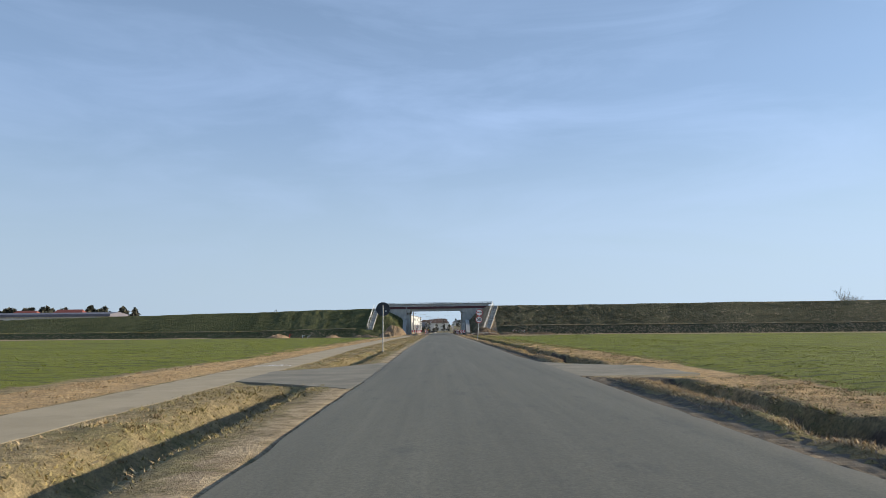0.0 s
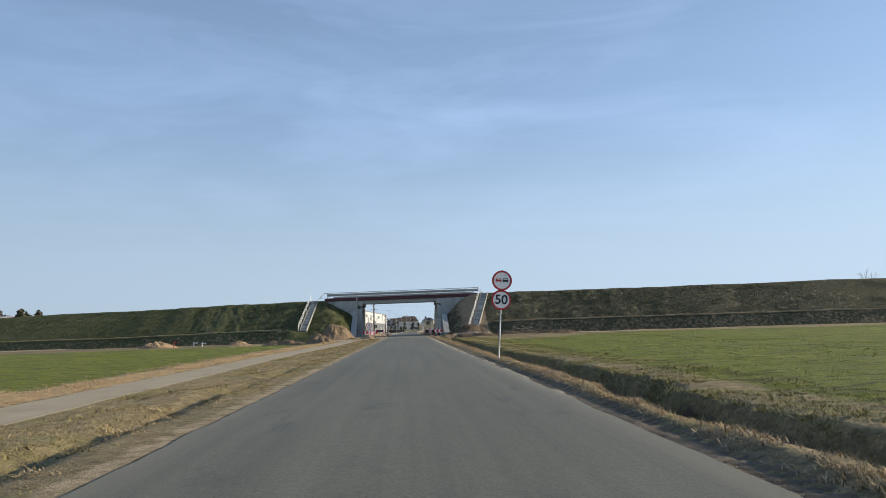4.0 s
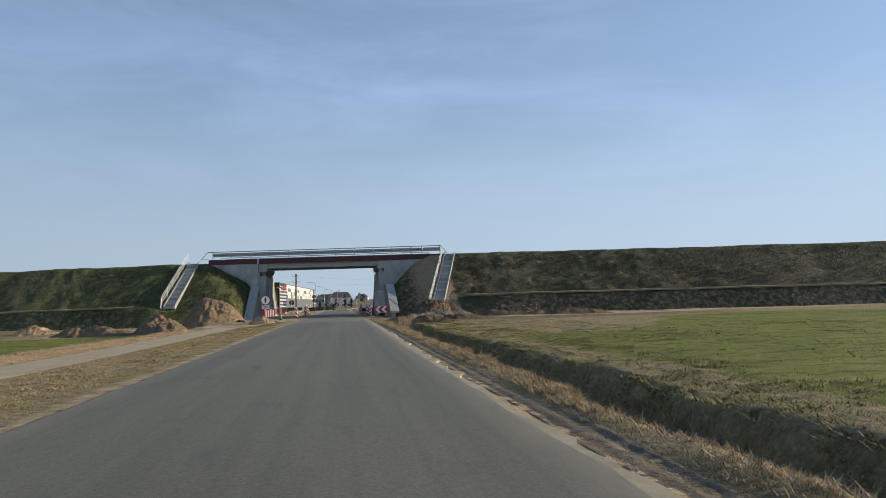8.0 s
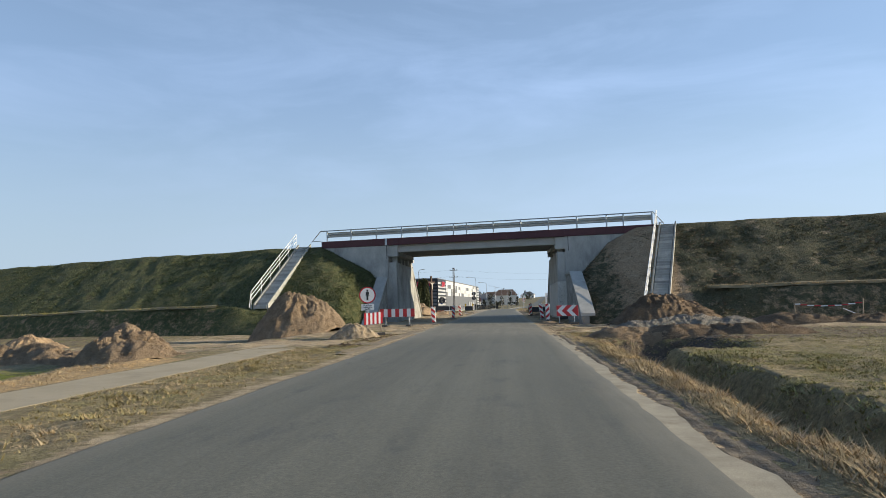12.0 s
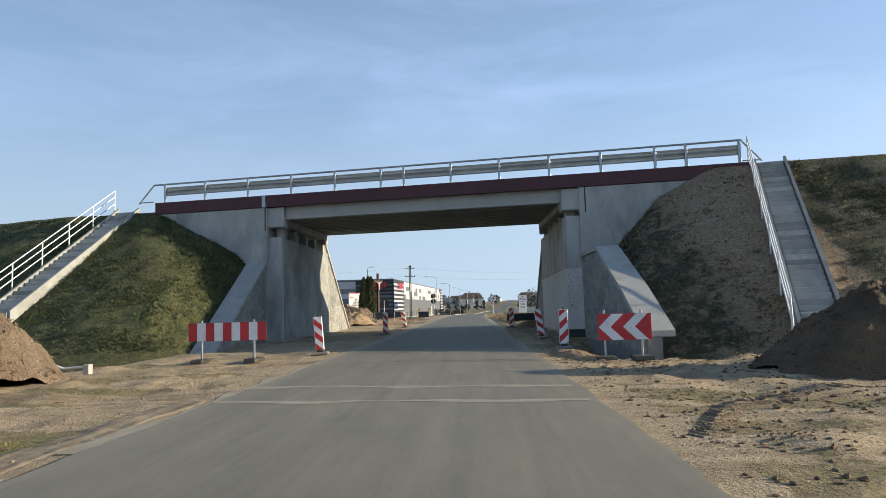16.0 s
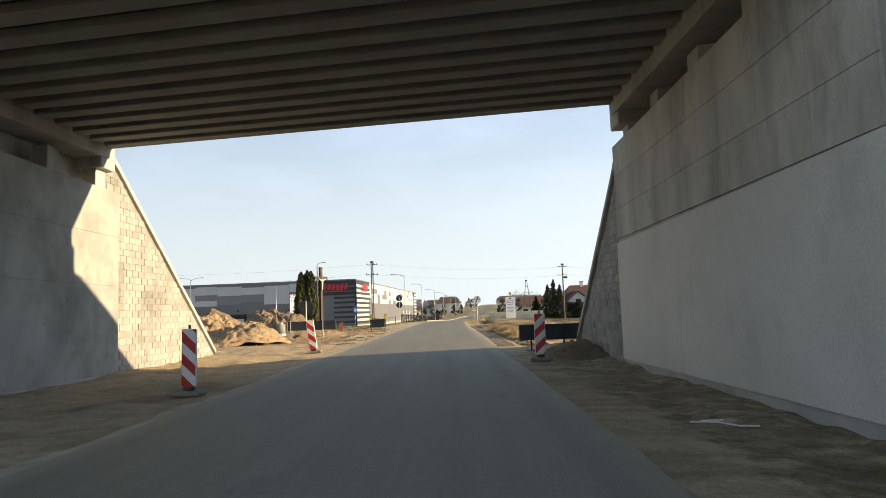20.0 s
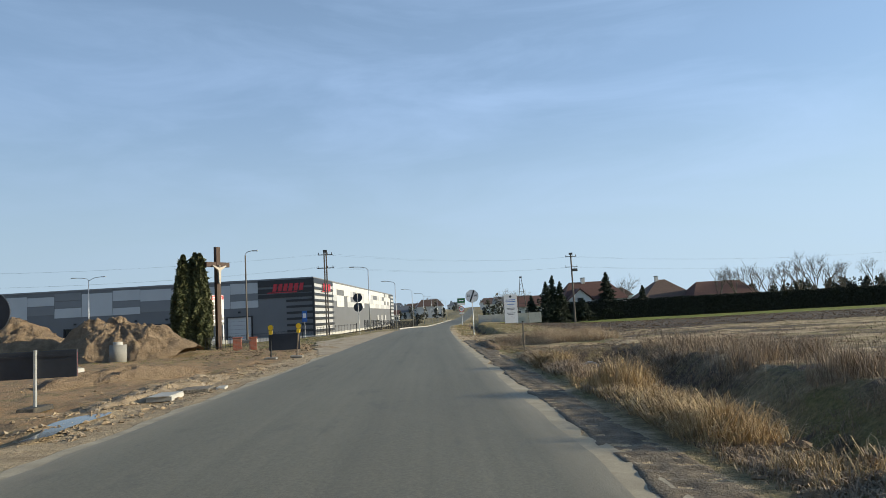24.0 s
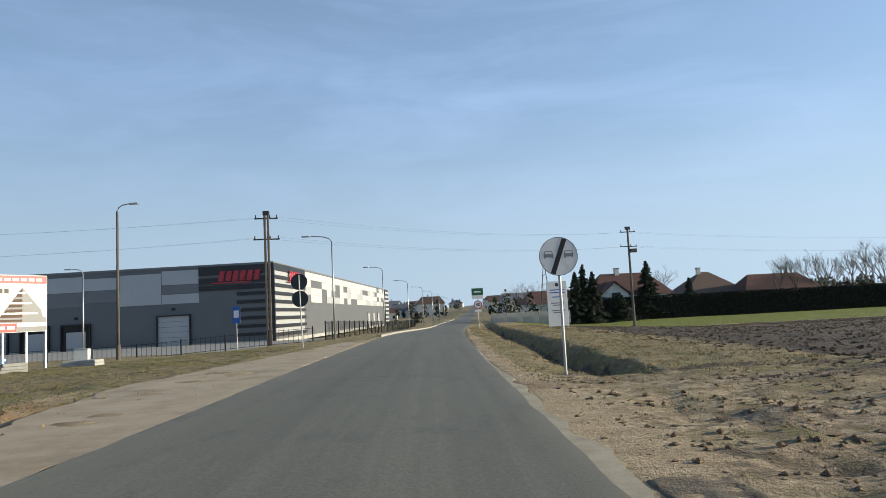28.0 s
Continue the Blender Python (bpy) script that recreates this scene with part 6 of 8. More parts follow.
# loading doors on the front
for k, (xd, w, h, mat) in enumerate(((-10.2, 3.9, 3.9, "sheet_light"), (-22.5, 3.4, 3.4, "glass"), (-27.6, 3.4, 3.4, "glass"), (-32.7, 3.4, 3.4, "sheet_light"), (-37.8, 3.4, 3.4, "glass"), (-46.0, 3.6, 3.6, "sheet_light"), (-52.0, 3.6, 3.6, "glass"))):
    d = part("loading_door", box(B(), xd - w, xd, -0.05, 0.0, 0.1, h), mat, hall, "pale sectional loading door" if mat == "sheet_light" else "dark recessed loading dock")
    part("door_frame", box(B(), xd - w - 0.15, xd - w, -0.3, 0.0, 0.0, h + 0.15), "sheet_dark", d)
    part("door_frame", box(B(), xd, xd + 0.15, -0.3, 0.0, 0.0, h + 0.15), "sheet_dark", d)
    part("door_head", box(B(), xd - w - 0.15, xd + 0.15, -0.3, 0.0, h, h + 0.16), "sheet_dark", d)
    if mat == "glass":
        part("dock_shutter", box(B(), xd - w + 0.5, xd - 0.5, -0.09, -0.05, 0.3, h - 0.8), "sheet_light", d)
    else:
        for r in range(1, 6):
            part("door_slat", box(B(), xd - w, xd, -0.06, -0.05, 0.1 + r * (h - 0.1) / 6 - 0.02, 0.1 + r * (h - 0.1) / 6 + 0.02), "sheet_mid", d)
    part("wall_light", box(B(), xd - w / 2 - 0.2, xd - w / 2 + 0.2, -0.2, 0.0, h + 0.7, h + 1.0, 0.02), "sheet_dark", hall)
# side face: white and grey chequer above grey
rng = random.Random(11)
for i in range(24):
    y0 = 15.6 + i * 3.7
    for j in range(4):
        z0 = 5.2 + j * 1.1
        white = rng.random() < (0.85 if j == 3 else 0.62 if j == 2 else 0.55 if j == 1 else 0.40)
        if white:
            part("wall_panel", box(B(), 0.0, 0.07, y0 + 0.02, y0 + 3.68, z0, z0 + 1.08), "sheet_white", hall)
        elif rng.random() < 0.5:
            part("wall_panel", box(B(), 0.0, 0.06, y0 + 0.02, y0 + 3.68, z0, z0 + 1.08), "sheet_light", hall)
part("end_block", box(B(), 0.0, 0.2, 104.5, 112.0, 0.0, 9.7), "sheet_dark", hall)
for k in range(8):
    part("end_fin", box(B(), 0.2, 0.3, 104.5, 112.0, 0.9 + k * 1.1, 1.5 + k * 1.1), "sheet_light", hall)
for y0 in (74.0, 82.0, 90.0):
    d = part("side_door", box(B(), 0.0, 0.06, y0, y0 + 3.0, 0.0, 3.4), "sheet_light", hall)
    part("door_frame", box(B(), 0.06, 0.12, y0 - 0.15, y0, 0.0, 3.5), "sheet_dark", d)
part("plinth", box(B(), -HX, 0.03, -0.03, HY, 0.0, 0.5), "concrete", hall)

# ---- fences ----
def mesh_fence(name, label, pts, h, group):
    """Dark steel fence: posts, two rails and upright bars, panel by panel."""
    for i, (a, b) in enumerate(zip(pts, pts[1:])):
        a, b = Vector(a), Vector(b)
        f = thing(name, label, "fence", a.x, a.y, a.z, 0, group=group)
        d = b - a
        part("post", box(B(), -0.04, 0.04, -0.04, 0.04, -0.2, h + 0.05), "steel_dark", f)
        for z in (0.12, h - 0.08):
            part("rail", rod(B(), (0, 0, z), (d.x, d.y, d.z + z), 0.02, 0.02, 4), "steel_dark", f)
        n = 9
        for k in range(1, n):
            p = d * (k / n)
            part("bar", rod(B(), (p.x, p.y, p.z + 0.05), (p.x, p.y, p.z + h), 0.014, 0.014, 4, False), "steel_dark", f)


pts = [(float(mid_x(y)) - 6.9, y, float(road_z(y)) - 0.15) for y in np.arange(271, 345, 2.5)]
mesh_fence("fence_panel", "dark steel fence panel beside the road", pts, 1.35, "factory fence")
pts = [(x, 271.4 + 0.02 * x, -0.25 - 0.6 * float(step(6, 22, -x))) for x in np.arange(-6.9, -46, -3.0)]
mesh_fence("fence_panel", "dark steel fence panel along the access road", pts, 1.1, "factory fence")

# ---- lamps and poles ----
def street_lamp(x, y, z, h, arm, label, concrete=False):
    s = thing("street_lamp", label, "street lamp", x, y, z, 0, group="street lamps")
    m = "pole_dark" if concrete else "zinc"
    part("pole", rod(B(), (0, 0, -0.3), (0, 0, h), 0.10 if concrete else 0.075, 0.065 if concrete else 0.045, 12), m, s, smooth=True)
    if concrete:
        part("base", rod(B(), (0, 0, -0.1), (0, 0, 0.9), 0.14, 0.13, 12), m, s)
    o = B()
    p = Vector((0, 0, h - 0.02))
    for q in ((arm * 0.12, 0, h + 0.22), (arm * 0.45, 0, h + 0.36), (arm, 0, h + 0.42)):
        rod(o, p, q, 0.035, 0.035, 8)
        p = Vector(q)
    part("arm", o, "zinc", s)
    sg = 1 if arm > 0 else -1
    part("lamp_head", box(B(), min(arm, arm + sg * 0.6), max(arm, arm + sg * 0.6), -0.12, 0.12, h + 0.37, h + 0.47, 0.03), "zinc", s)
    return s


for k, y in enumerate((271.5, 299.5, 327.0, 354.0, 381.0, 408.0, 436.0, 464.0)):
    street_lamp(float(mid_x(y)) - 6.35, y, float(road_z(y)) - 0.1, 6.9, -1.5, "tall grey street lamp with a long arm")
street_lamp(-17.25, 264.6, gz(-17.25, 264.6), 8.9, 0.7, "concrete lamp post with a short arm", True)
street_lamp(-27.0, 280.0, -0.95, 7.0, -0.9, "grey lamp post in the factory yard")
s = street_lamp(-42.0, 282.6, -0.95, 9.0, -1.6, "grey yard lamp with two arms")
o = rod(B(), (0, 0, 8.98), (0.8, 0, 9.36), 0.035)
rod(o, (0.8, 0, 9.36), (1.6, 0, 9.42), 0.035)
part("arm", o, "zinc", s)
part("lamp_head", box(B(), 1.6, 2.2, -0.12, 0.12, 9.37, 9.47, 0.03), "zinc", s)
street_lamp(-58.0, 285.0, -0.95, 8.2, -1.4, "grey lamp post in the factory yard")


def insulator(bm, x, y, z):
    rod(bm, (x, y, z), (x, y, z + 0.22), 0.05, 0.035, 8)


def power_pole(x, y, z, h, label, turn=0, twin=False):
    s = thing("power_pole", label, "power pole", x, y, z, turn, group="power poles")
    if twin:
        part("pole", box(B(), -0.20, -0.04, -0.12, 0.12, -0.3, h, 0.02), "pole_dark", s)
        part("pole", box(B(), 0.04, 0.20, -0.12, 0.12, -0.3, h, 0.02), "pole_dark", s)
    else:
        part("pole", rod(B(), (0, 0, -0.3), (0, 0, h), 0.15, 0.10, 12), "pole_dark", s)
    for zz, w in ((h - 0.55, 0.85), (h - 2.1, 0.95)):
        part("cross_arm", box(B(), -w, w, -0.05, 0.05, zz, zz + 0.09), "steel_dark", s)
        for xx in (-w + 0.1, 0.25, w - 0.1):
            o = B()
            insulator(o, xx, 0, zz + 0.09)
            part("insulator", o, "steel_dark", s)
    part("bracket", box(B(), -0.24, 0.24, -0.16, 0.16, h - 0.25, h + 0.05, 0.02), "steel_dark", s)
    return s


power_pole(-10.48, 273.8, gz(-10.48, 273.8), 9.9, "twin concrete power pole with cross arms", 8, True)
s = power_pole(22.5, 295.15, -1.05, 10.4, "slim grey power pole with a small transformer arm", 8)
part("switch_box", box(B(), 0.15, 0.85, -0.15, 0.15, 7.7, 8.1, 0.03), "steel_dark", s)
power_pole(95.0, 316.0, -1.2, 10.4, "slim grey power pole in the far field", 8)
power_pole(-62.0, 262.0, -0.9, 10.0, "slim grey power pole by the access road", 8)


def cable(name, a, b, sag, r=0.0035):
    a, b = Vector(a), Vector(b)
    o, n, rings = B(), 14, []
    side = (b - a).cross(Vector((0, 0, 1))).normalized() * r
    for k in range(n + 1):
        t = k / n
        p = a.lerp(b, t) - Vector((0, 0, 4 * sag * t * (1 - t)))
        rings.append([o.verts.new(p + q) for q in (side, Vector((0, 0, r)), -side, Vector((0, 0, -r)))])
    for r0, r1 in zip(rings, rings[1:]):
        for k in range(4):
            o.faces.new((r0[k], r0[(k + 1) % 4], r1[(k + 1) % 4], r1[k]))
    return tagged(bm_obj(name, o, "steel_dark"), "thin overhead power line hung between poles", "cable", group="overhead lines")


for dz, dx in ((9.35, -0.7), (9.35, 0.7), (7.85, -0.7), (7.85, 0.7)):
    cable("power_line", (-10.48 + dx, 273.8, dz - 0.3), (22.5 + dx, 295.1, dz - 0.55), 0.7)
    cable("power_line", (22.5 + dx, 295.1, dz - 0.55), (95 + dx, 316, dz - 0.7), 1.1)
    cable("power_line", (-10.48 + dx, 273.8, dz - 0.3), (-62 + dx, 262, dz - 0.6), 0.9)

# wayside cross with its pale figure
s = thing("wayside_cross", "tall dark wooden wayside cross with a pale carved figure", "cross", -11.6, 236.75, gz(-11.6, 236.75), 54)
part("upright", box(B(), -0.15, 0.15, -0.13, 0.13, -0.3, 6.35, 0.015), "cross_wood", s)
part("crossbar", box(B(), -0.85, 0.85, -0.11, 0.11, 5.10, 5.40, 0.015), "cross_wood", s)
o = B()
flat(o, [(-0.07, 3.65), (0.07, 3.65), (0.12, 4.4), (0.14, 4.75), (0.62, 5.08), (0.58, 5.16), (0.06, 4.98), (-0.06, 4.98), (-0.58, 5.16), (-0.62, 5.08), (-0.14, 4.75), (-0.12, 4.4)], -0.24, -0.12)
rod(o, (0, -0.19, 4.95), (0, -0.2, 5.18), 0.08, 0.07, 10)
bmesh.ops.bevel(o, geom=o.edges[:], offset=0.015, segments=1, affect="EDGES")
o.transform(Matrix.Translation((0, -0.02, 1.28)) @ Matrix.Diagonal((0.8, 1, 0.76, 1)))
part("carved_figure", o, "plaster_pale", s)
s = thing("brick_pillar", "short red brick gate pillar with a flat cap", "pillar", -10.33, 236.25, gz(-10.33, 236.25), 12, group="cross enclosure")


def brick_pillar(s, w, h):
    part("core", box(B(), -w / 2 + 0.01, w / 2 - 0.01, -w / 2 + 0.01, w / 2 - 0.01, -0.1, h), "mortar", s)
    n = int(h / 0.077)
    for k in range(n):
        z = 0.002 + k * 0.077
        for q in (0, 1):
            a0, a1 = (-w / 2, 0.0 - 0.005) if q == 0 else (0.005, w / 2)
            if k % 2:
                part("brick", box(B(), a0, a1, -w / 2, w / 2, z, z + 0.066, 0.004), "brick", s)
            else:
                part("brick", box(B(), -w / 2, w / 2, a0, a1, z, z + 0.066, 0.004), "brick", s)
    part("cap", box(B(), -w / 2 - 0.04, w / 2 + 0.04, -w / 2 - 0.04, w / 2 + 0.04, h, h + 0.07, 0.015), "brick", s)


brick_pillar(s, 0.5, 0.89)
for x, y, h in ((-9.91, 238.25, 0.77),):
    s = thing("brick_pillar", "short red brick gate pillar with a flat cap", "pillar", x, y, gz(x, y), 12, group="cross enclosure")
    brick_pillar(s, 0.45, h)
for (xa, ya), (xb, yb) in (((-10.2, 236.5), (-9.98, 238.0)), ((-14.05, 235.4), (-12.3, 235.8)), ((-12.25, 235.8), (-10.6, 236.2))):
    f = thing("iron_fence", "low black iron fence panel between brick pillars", "fence", xa, ya, gz(xa, ya), 0, group="cross enclosure")
    d = Vector((xb - xa, yb - ya, 0))
    for z in (0.12, 0.68):
        part("rail", rod(B(), (0, 0, z), (d.x, d.y, z), 0.018, 0.018, 6), "steel_dark", f)
    for k in range(1, 12):
        p = d * (k / 12)
        part("bar", rod(B(), (p.x, p.y, 0.02), (p.x, p.y, 0.74 + 0.05 * math.sin(math.pi * k / 12)), 0.014, 0.014, 5), "steel_dark", f)

# advertising board
s = thing("billboard", "white billboard with red bands and a picture of a building", "billboard", -18.1, 255.9, gz(-18.1, 255.9) + 0.3, 62)
for x in (-1.5, -0.55, 0.55, 1.5):
    part("leg", box(B(), x - 0.05, x + 0.05, 0.03, 0.11, -0.6, 4.15 if abs(x) > 1 else 1.6, 0.008), "zinc", s)
part("brace", rod(B(), (1.5, 0.1, 1.3), (2.1, 1.1, -0.4), 0.04), "zinc", s)
b = part("board", box(B(), -1.52, 1.52, -0.02, 0.03, 1.45, 4.15, 0.006), "sign_white", s)
part("top_band", box(B(), -1.50, 1.50, -0.026, -0.02, 3.75, 4.12), "sign_red", b)
part("bottom_band", box(B(), -1.50, 0.05, -0.026, -0.02, 1.47, 1.88), "sign_red", b)
part("lower_band", box(B(), 0.06, 1.50, -0.026, -0.02, 1.47, 1.70), "sheet_mid", b)
part("picture_sky", box(B(), -1.48, 1.48, -0.024, -0.02, 1.9, 3.7), "sheet_light", b)
part("picture_ground", box(B(), -1.48, 1.48, -0.027, -0.024, 1.9, 2.12), "sheet_mid", b)
o = flat(B(), [(-0.9, 1.95), (0.3, 1.95), (0.3, 3.55)], -0.029, -0.025)
part("picture_roof", o, "roof_brown", b)
for k in range(6):
    z = 2.05 + k * 0.24
    half_ = (3.55 - z) / 1.6
    part("picture_storey", box(B(), 0.3 - 1.2 * half_, 0.3 + 0.95 * half_, -0.033, -0.029, z, z + 0.09), "sign_white" if k % 2 else "sheet_mid", b)
part("picture_side", flat(B(), [(0.31, 1.95), (1.35, 2.0), (1.2, 2.5), (0.31, 3.55)], -0.029, -0.025), "sheet_mid", b)
part("picture_mark", box(B(), -1.35, -1.15, -0.028, -0.024, 3.2, 3.6), "sign_red", b)
for k in range(3):
    part("text_bar", box(B(), -1.1 + k * 0.28, -0.9 + k * 0.28, -0.028, -0.024, 3.28, 3.5), "sign_black", b)
    part("text_bar", box(B(), -1.3 + k * 0.45, -0.95 + k * 0.45, -0.030, -0.026, 1.6, 1.75), "sign_white", b)
for k in range(7):
    part("text_bar", box(B(), -1.3 + k * 0.38, -1.02 + k * 0.38, -0.030, -0.026, 3.86, 4.0), "sign_white", b)
for x, y, turn in ((-17.2, 252.6, 20), (-16.4, 252.9, 35), (-15.4, 256.0, 5), (-14.6, 255.8, -10)):
    s = thing("concrete_slab", "stack of grey concrete slabs on the grass", "slab", x, y, gz(x, y), turn, group="slab stacks")
    for k in range(3 if x < -16 else 2):
        part("slab", box(B(), -0.5 + 0.05 * k, 0.5, -0.35, 0.35 - 0.04 * k, k * 0.14, k * 0.14 + 0.13, 0.012), "concrete", s)

# pair of round signs seen from behind, and the blue yard sign
s = thing("road_sign", "two round road signs on one leaning post seen from behind", "road sign", -5.25, 258.7, gz(-5.25, 258.7), 182)
s.matrix_world = pose(-5.25, 258.7, gz(-5.25, 258.7), 0, 1.5, 182)
sign_post(s, 3.75)
plate(s, 3.40, 0.42)
plate(s, 2.52, 0.42)
s = thing("road_sign", "small blue and white sign on a thin post at the yard", "road sign", -13.6, 276.5, -0.95, 0)
sign_post(s, 3.6)
b = part("panel", box(B(), -0.3, 0.3, -0.02, 0.0, 2.3, 3.6, 0.005), "sign_blue", s)
part("white_field", box(B(), -0.2, 0.2, -0.026, -0.02, 2.75, 3.3), "sign_white", b)
s = thing("utility_box", "white utility cabinet on the yard edge", "cabinet", -22.5, 270.9, -0.85, 3)
part("cabinet_body", box(B(), -0.45, 0.45, -0.25, 0.25, 0.0, 1.0, 0.02), "white_paint", s)
part("cabinet_lid", box(B(), -0.48, 0.48, -0.28, 0.28, 1.0, 1.06, 0.01), "sheet_light", s)

# ---- right side past the bridge ----
s = thing("info_board", "tall white information board with blue lines of text", "info board", 10.7, 273.9, gz(10.7, 273.9), 4)
b = part("board", box(B(), -0.75, 0.75, -0.04, 0.04, 0.05, 3.35, 0.01), "sign_white", s)
part("emblem", flat(B(), circle(0.14, 20, 0.0, 3.1), -0.046, -0.04), "sign_back", b)
for k, (w, z) in enumerate(((0.55, 2.72), (0.58, 2.52), (0.42, 2.2), (0.5, 1.75), (0.4, 1.6), (0.48, 1.2), (0.36, 1.05))):
    part("text_bar", box(B(), -w, w, -0.045, -0.04, z - 0.035, z + 0.035), "sign_blue" if k < 3 else "sheet_mid", b)
for x in (-0.7, 0.7):
    part("leg", box(B(), x - 0.04, x + 0.04, 0.04, 0.1, -0.3, 3.3), "zinc", s)
s = thing("road_sign", "green town sign over a round speed limit sign", "road sign", float(mid_x(281.5)) + 3.9, 281.5, gz(float(mid_x(281.5)) + 3.9, 281.5), 4)
sign_post(s, 3.2)
b = part("panel", box(B(), -0.5, 0.5, -0.02, 0.0, 2.55, 3.45, 0.005), "sign_white", s)
part("green_field", box(B(), -0.48, 0.48, -0.026, -0.02, 2.85, 3.43), "sign_green", b)
part("text_bar", box(B(), -0.3, 0.3, -0.031, -0.026, 3.08, 3.2), "sign_white", b)
p = plate(s, 2.05, 0.36)
lettering("numeral", "40", 0.40, p, "sign_black", 0, -0.008, 2.05)
part("under_plate", box(B(), -0.3, 0.3, -0.02, 0.0, 1.45, 1.62, 0.004), "sign_white", s)


def house(x, y, z, turn, w, d, wall_h, roof_h, roof, label, hip=0.25, chimney=True, gable=0):
    s = thing("house", label, "house", x, y, z, turn, group="village houses")
    part("wall", box(B(), -w / 2, w / 2, 0, d, 0, wall_h), "plaster_white", s)
    o = B()
    e = 0.6
    a = [o.verts.new(v) for v in ((-w / 2 - e, -e, wall_h - 0.2), (w / 2 + e, -e, wall_h - 0.2), (w / 2 + e, d + e, wall_h - 0.2), (-w / 2 - e, d + e, wall_h - 0.2))]
    r = [o.verts.new(v) for v in ((-w / 2 + hip * w - e * 0.5, d / 2, wall_h + roof_h), (w / 2 - hip * w + e * 0.5, d / 2, wall_h + roof_h))]
    for f in ((a[0], a[1], r[1], r[0]), (a[2], a[3], r[0], r[1]), (a[1], a[2], r[1]), (a[3], a[0], r[0]), (a[3], a[2], a[1], a[0])):
        o.faces.new(f)
    top = part("roof", o, roof, s)
    if chimney:
        part("chimney", box(B(), -w * 0.12, -w * 0.12 + 0.8, d / 2 - 0.5, d / 2 + 0.3, wall_h + roof_h - 1.0, wall_h + roof_h + 0.9), "plaster_white", top)
        part("chimney_cap", box(B(), -w * 0.12 - 0.1, -w * 0.12 + 0.9, d / 2 - 0.6, d / 2 + 0.4, wall_h + roof_h + 0.9, wall_h + roof_h + 1.02), "steel_dark", top)
    if gable:
        g = part("front_gable", prism(B(), [(gable - 2.6, 0), (gable + 2.6, 0), (gable + 2.6, wall_h), (gable, wall_h + 2.2), (gable - 2.6, wall_h)], "y", -1.4, 0.1), "plaster_white", s)
        for sg in (-1, 1):
            part("gable_roof", prism(B(), [(gable, wall_h + 2.25), (gable, wall_h + 2.5), (gable + sg * 3.1, wall_h - 0.05), (gable + sg * 3.1, wall_h - 0.3)], "y", -1.8, 3.0), roof, g)
        part("gable_window", box(B(), gable - 0.7, gable + 0.7, -1.43, -1.38, wall_h - 1.1, wall_h + 0.3), "glass", g)
    for k in range(4):
        xw = -w / 2 + w * (k + 0.5) / 4
        if gable and abs(xw - gable) < 3:
            continue
        wdw = part("window", box(B(), xw - 0.65, xw + 0.65, -0.03, 0.02, 1.0, 2.4), "glass", s)
        part("window_frame", box(B(), xw - 0.72, xw + 0.72, -0.05, -0.031, 2.4, 2.5), "sign_white", wdw)
        part("window_sill", box(B(), xw - 0.75, xw + 0.75, -0.12, 0.0, 0.92, 1.0), "concrete", wdw)
    return s


house(39.4, 352.0, -1.6, 4, 14.5, 10.0, 4.7, 4.1, "roof_tile", "white house with a red hipped roof and a front gable", 0.2, True, -4.0)
house(65.0, 375.0, -1.6, 4, 15.0, 12.0, 3.9, 5.3, "roof_brown", "white house with a steep brown pyramid roof", 0.45, True)
house(78.5, 371.0, -1.6, 6, 19.0, 10.0, 3.4, 4.5, "roof_tile", "long low house with a dark red roof behind the hedge", 0.2, False)
house(29.5, 372.0, -1.2, 3, 15.0, 9.0, 3.6, 2.6, "roof_tile", "low white house with a flat red roof at the village edge", 0.12, False)
house(-172.0, 318.0, -0.3, -3, 16.0, 9.0, 8.6, 3.6, "roof_red", "tall house with a bright red roof behind the long hall", 0.15, False)
house(-192.0, 318.0, -0.3, -3, 13.0, 9.0, 8.4, 3.4, "roof_red", "house with a red roof among the pines", 0.15, False)
s = thing("long_hall", "long low hall with a violet-grey sheet roof beyond the embankment", "hall", -184.0, 300.0, -0.3, -3)
part("wall", box(B(), -46, 42, 0, 14, 0, 8.4), "plaster_white", s)
part("roof", prism(B(), [(-0.8, 8.3), (14.8, 8.3), (14.8, 9.4), (7, 10.3), (-0.8, 9.4)], "x", -47, 43), "sheet_violet", s)
for k in range(14):
    part("window", box(B(), -43 + 6 * k, -40.5 + 6 * k, -0.04, 0.0, 5.6, 7.2), "glass", s)
s = thing("lattice_mast", "slim steel lattice mast with two spread legs", "mast", 20.6, 338.5, -1.0, 4)
for sg in (-1, 1):
    part("leg", rod(B(), (sg * 1.2, 0, -0.2), (sg * 0.12, 0, 9.2), 0.10, 0.06), "steel_dark", s)
for k in range(6):
    t = 0.12 + k * 0.14
    w = 1.2 + (0.12 - 1.2) * t
    part("brace", rod(B(), (-w, 0, t * 9.2), (w, 0, t * 9.2 + (0.5 if k % 2 else 0.0)), 0.035), "steel_dark", s)
part("head", box(B(), -0.25, 0.25, -0.1, 0.1, 9.1, 9.4, 0.02), "steel_dark", s)
for k in range(5):
    x = float(mid_x(335 + k * 0.1)) + 6.5 + k * 2.6
    f = thing("garden_wall", "pale concrete garden fence panel", "fence", x, 338.0 - 0.2 * k, -1.35, 3, group="garden fence")
    part("panel", box(B(), 0.1, 2.5, -0.05, 0.05, 0.0, 2.1, 0.01), "coping", f)
    part("post", box(B(), -0.1, 0.1, -0.1, 0.1, -0.2, 2.3, 0.01), "coping", f)

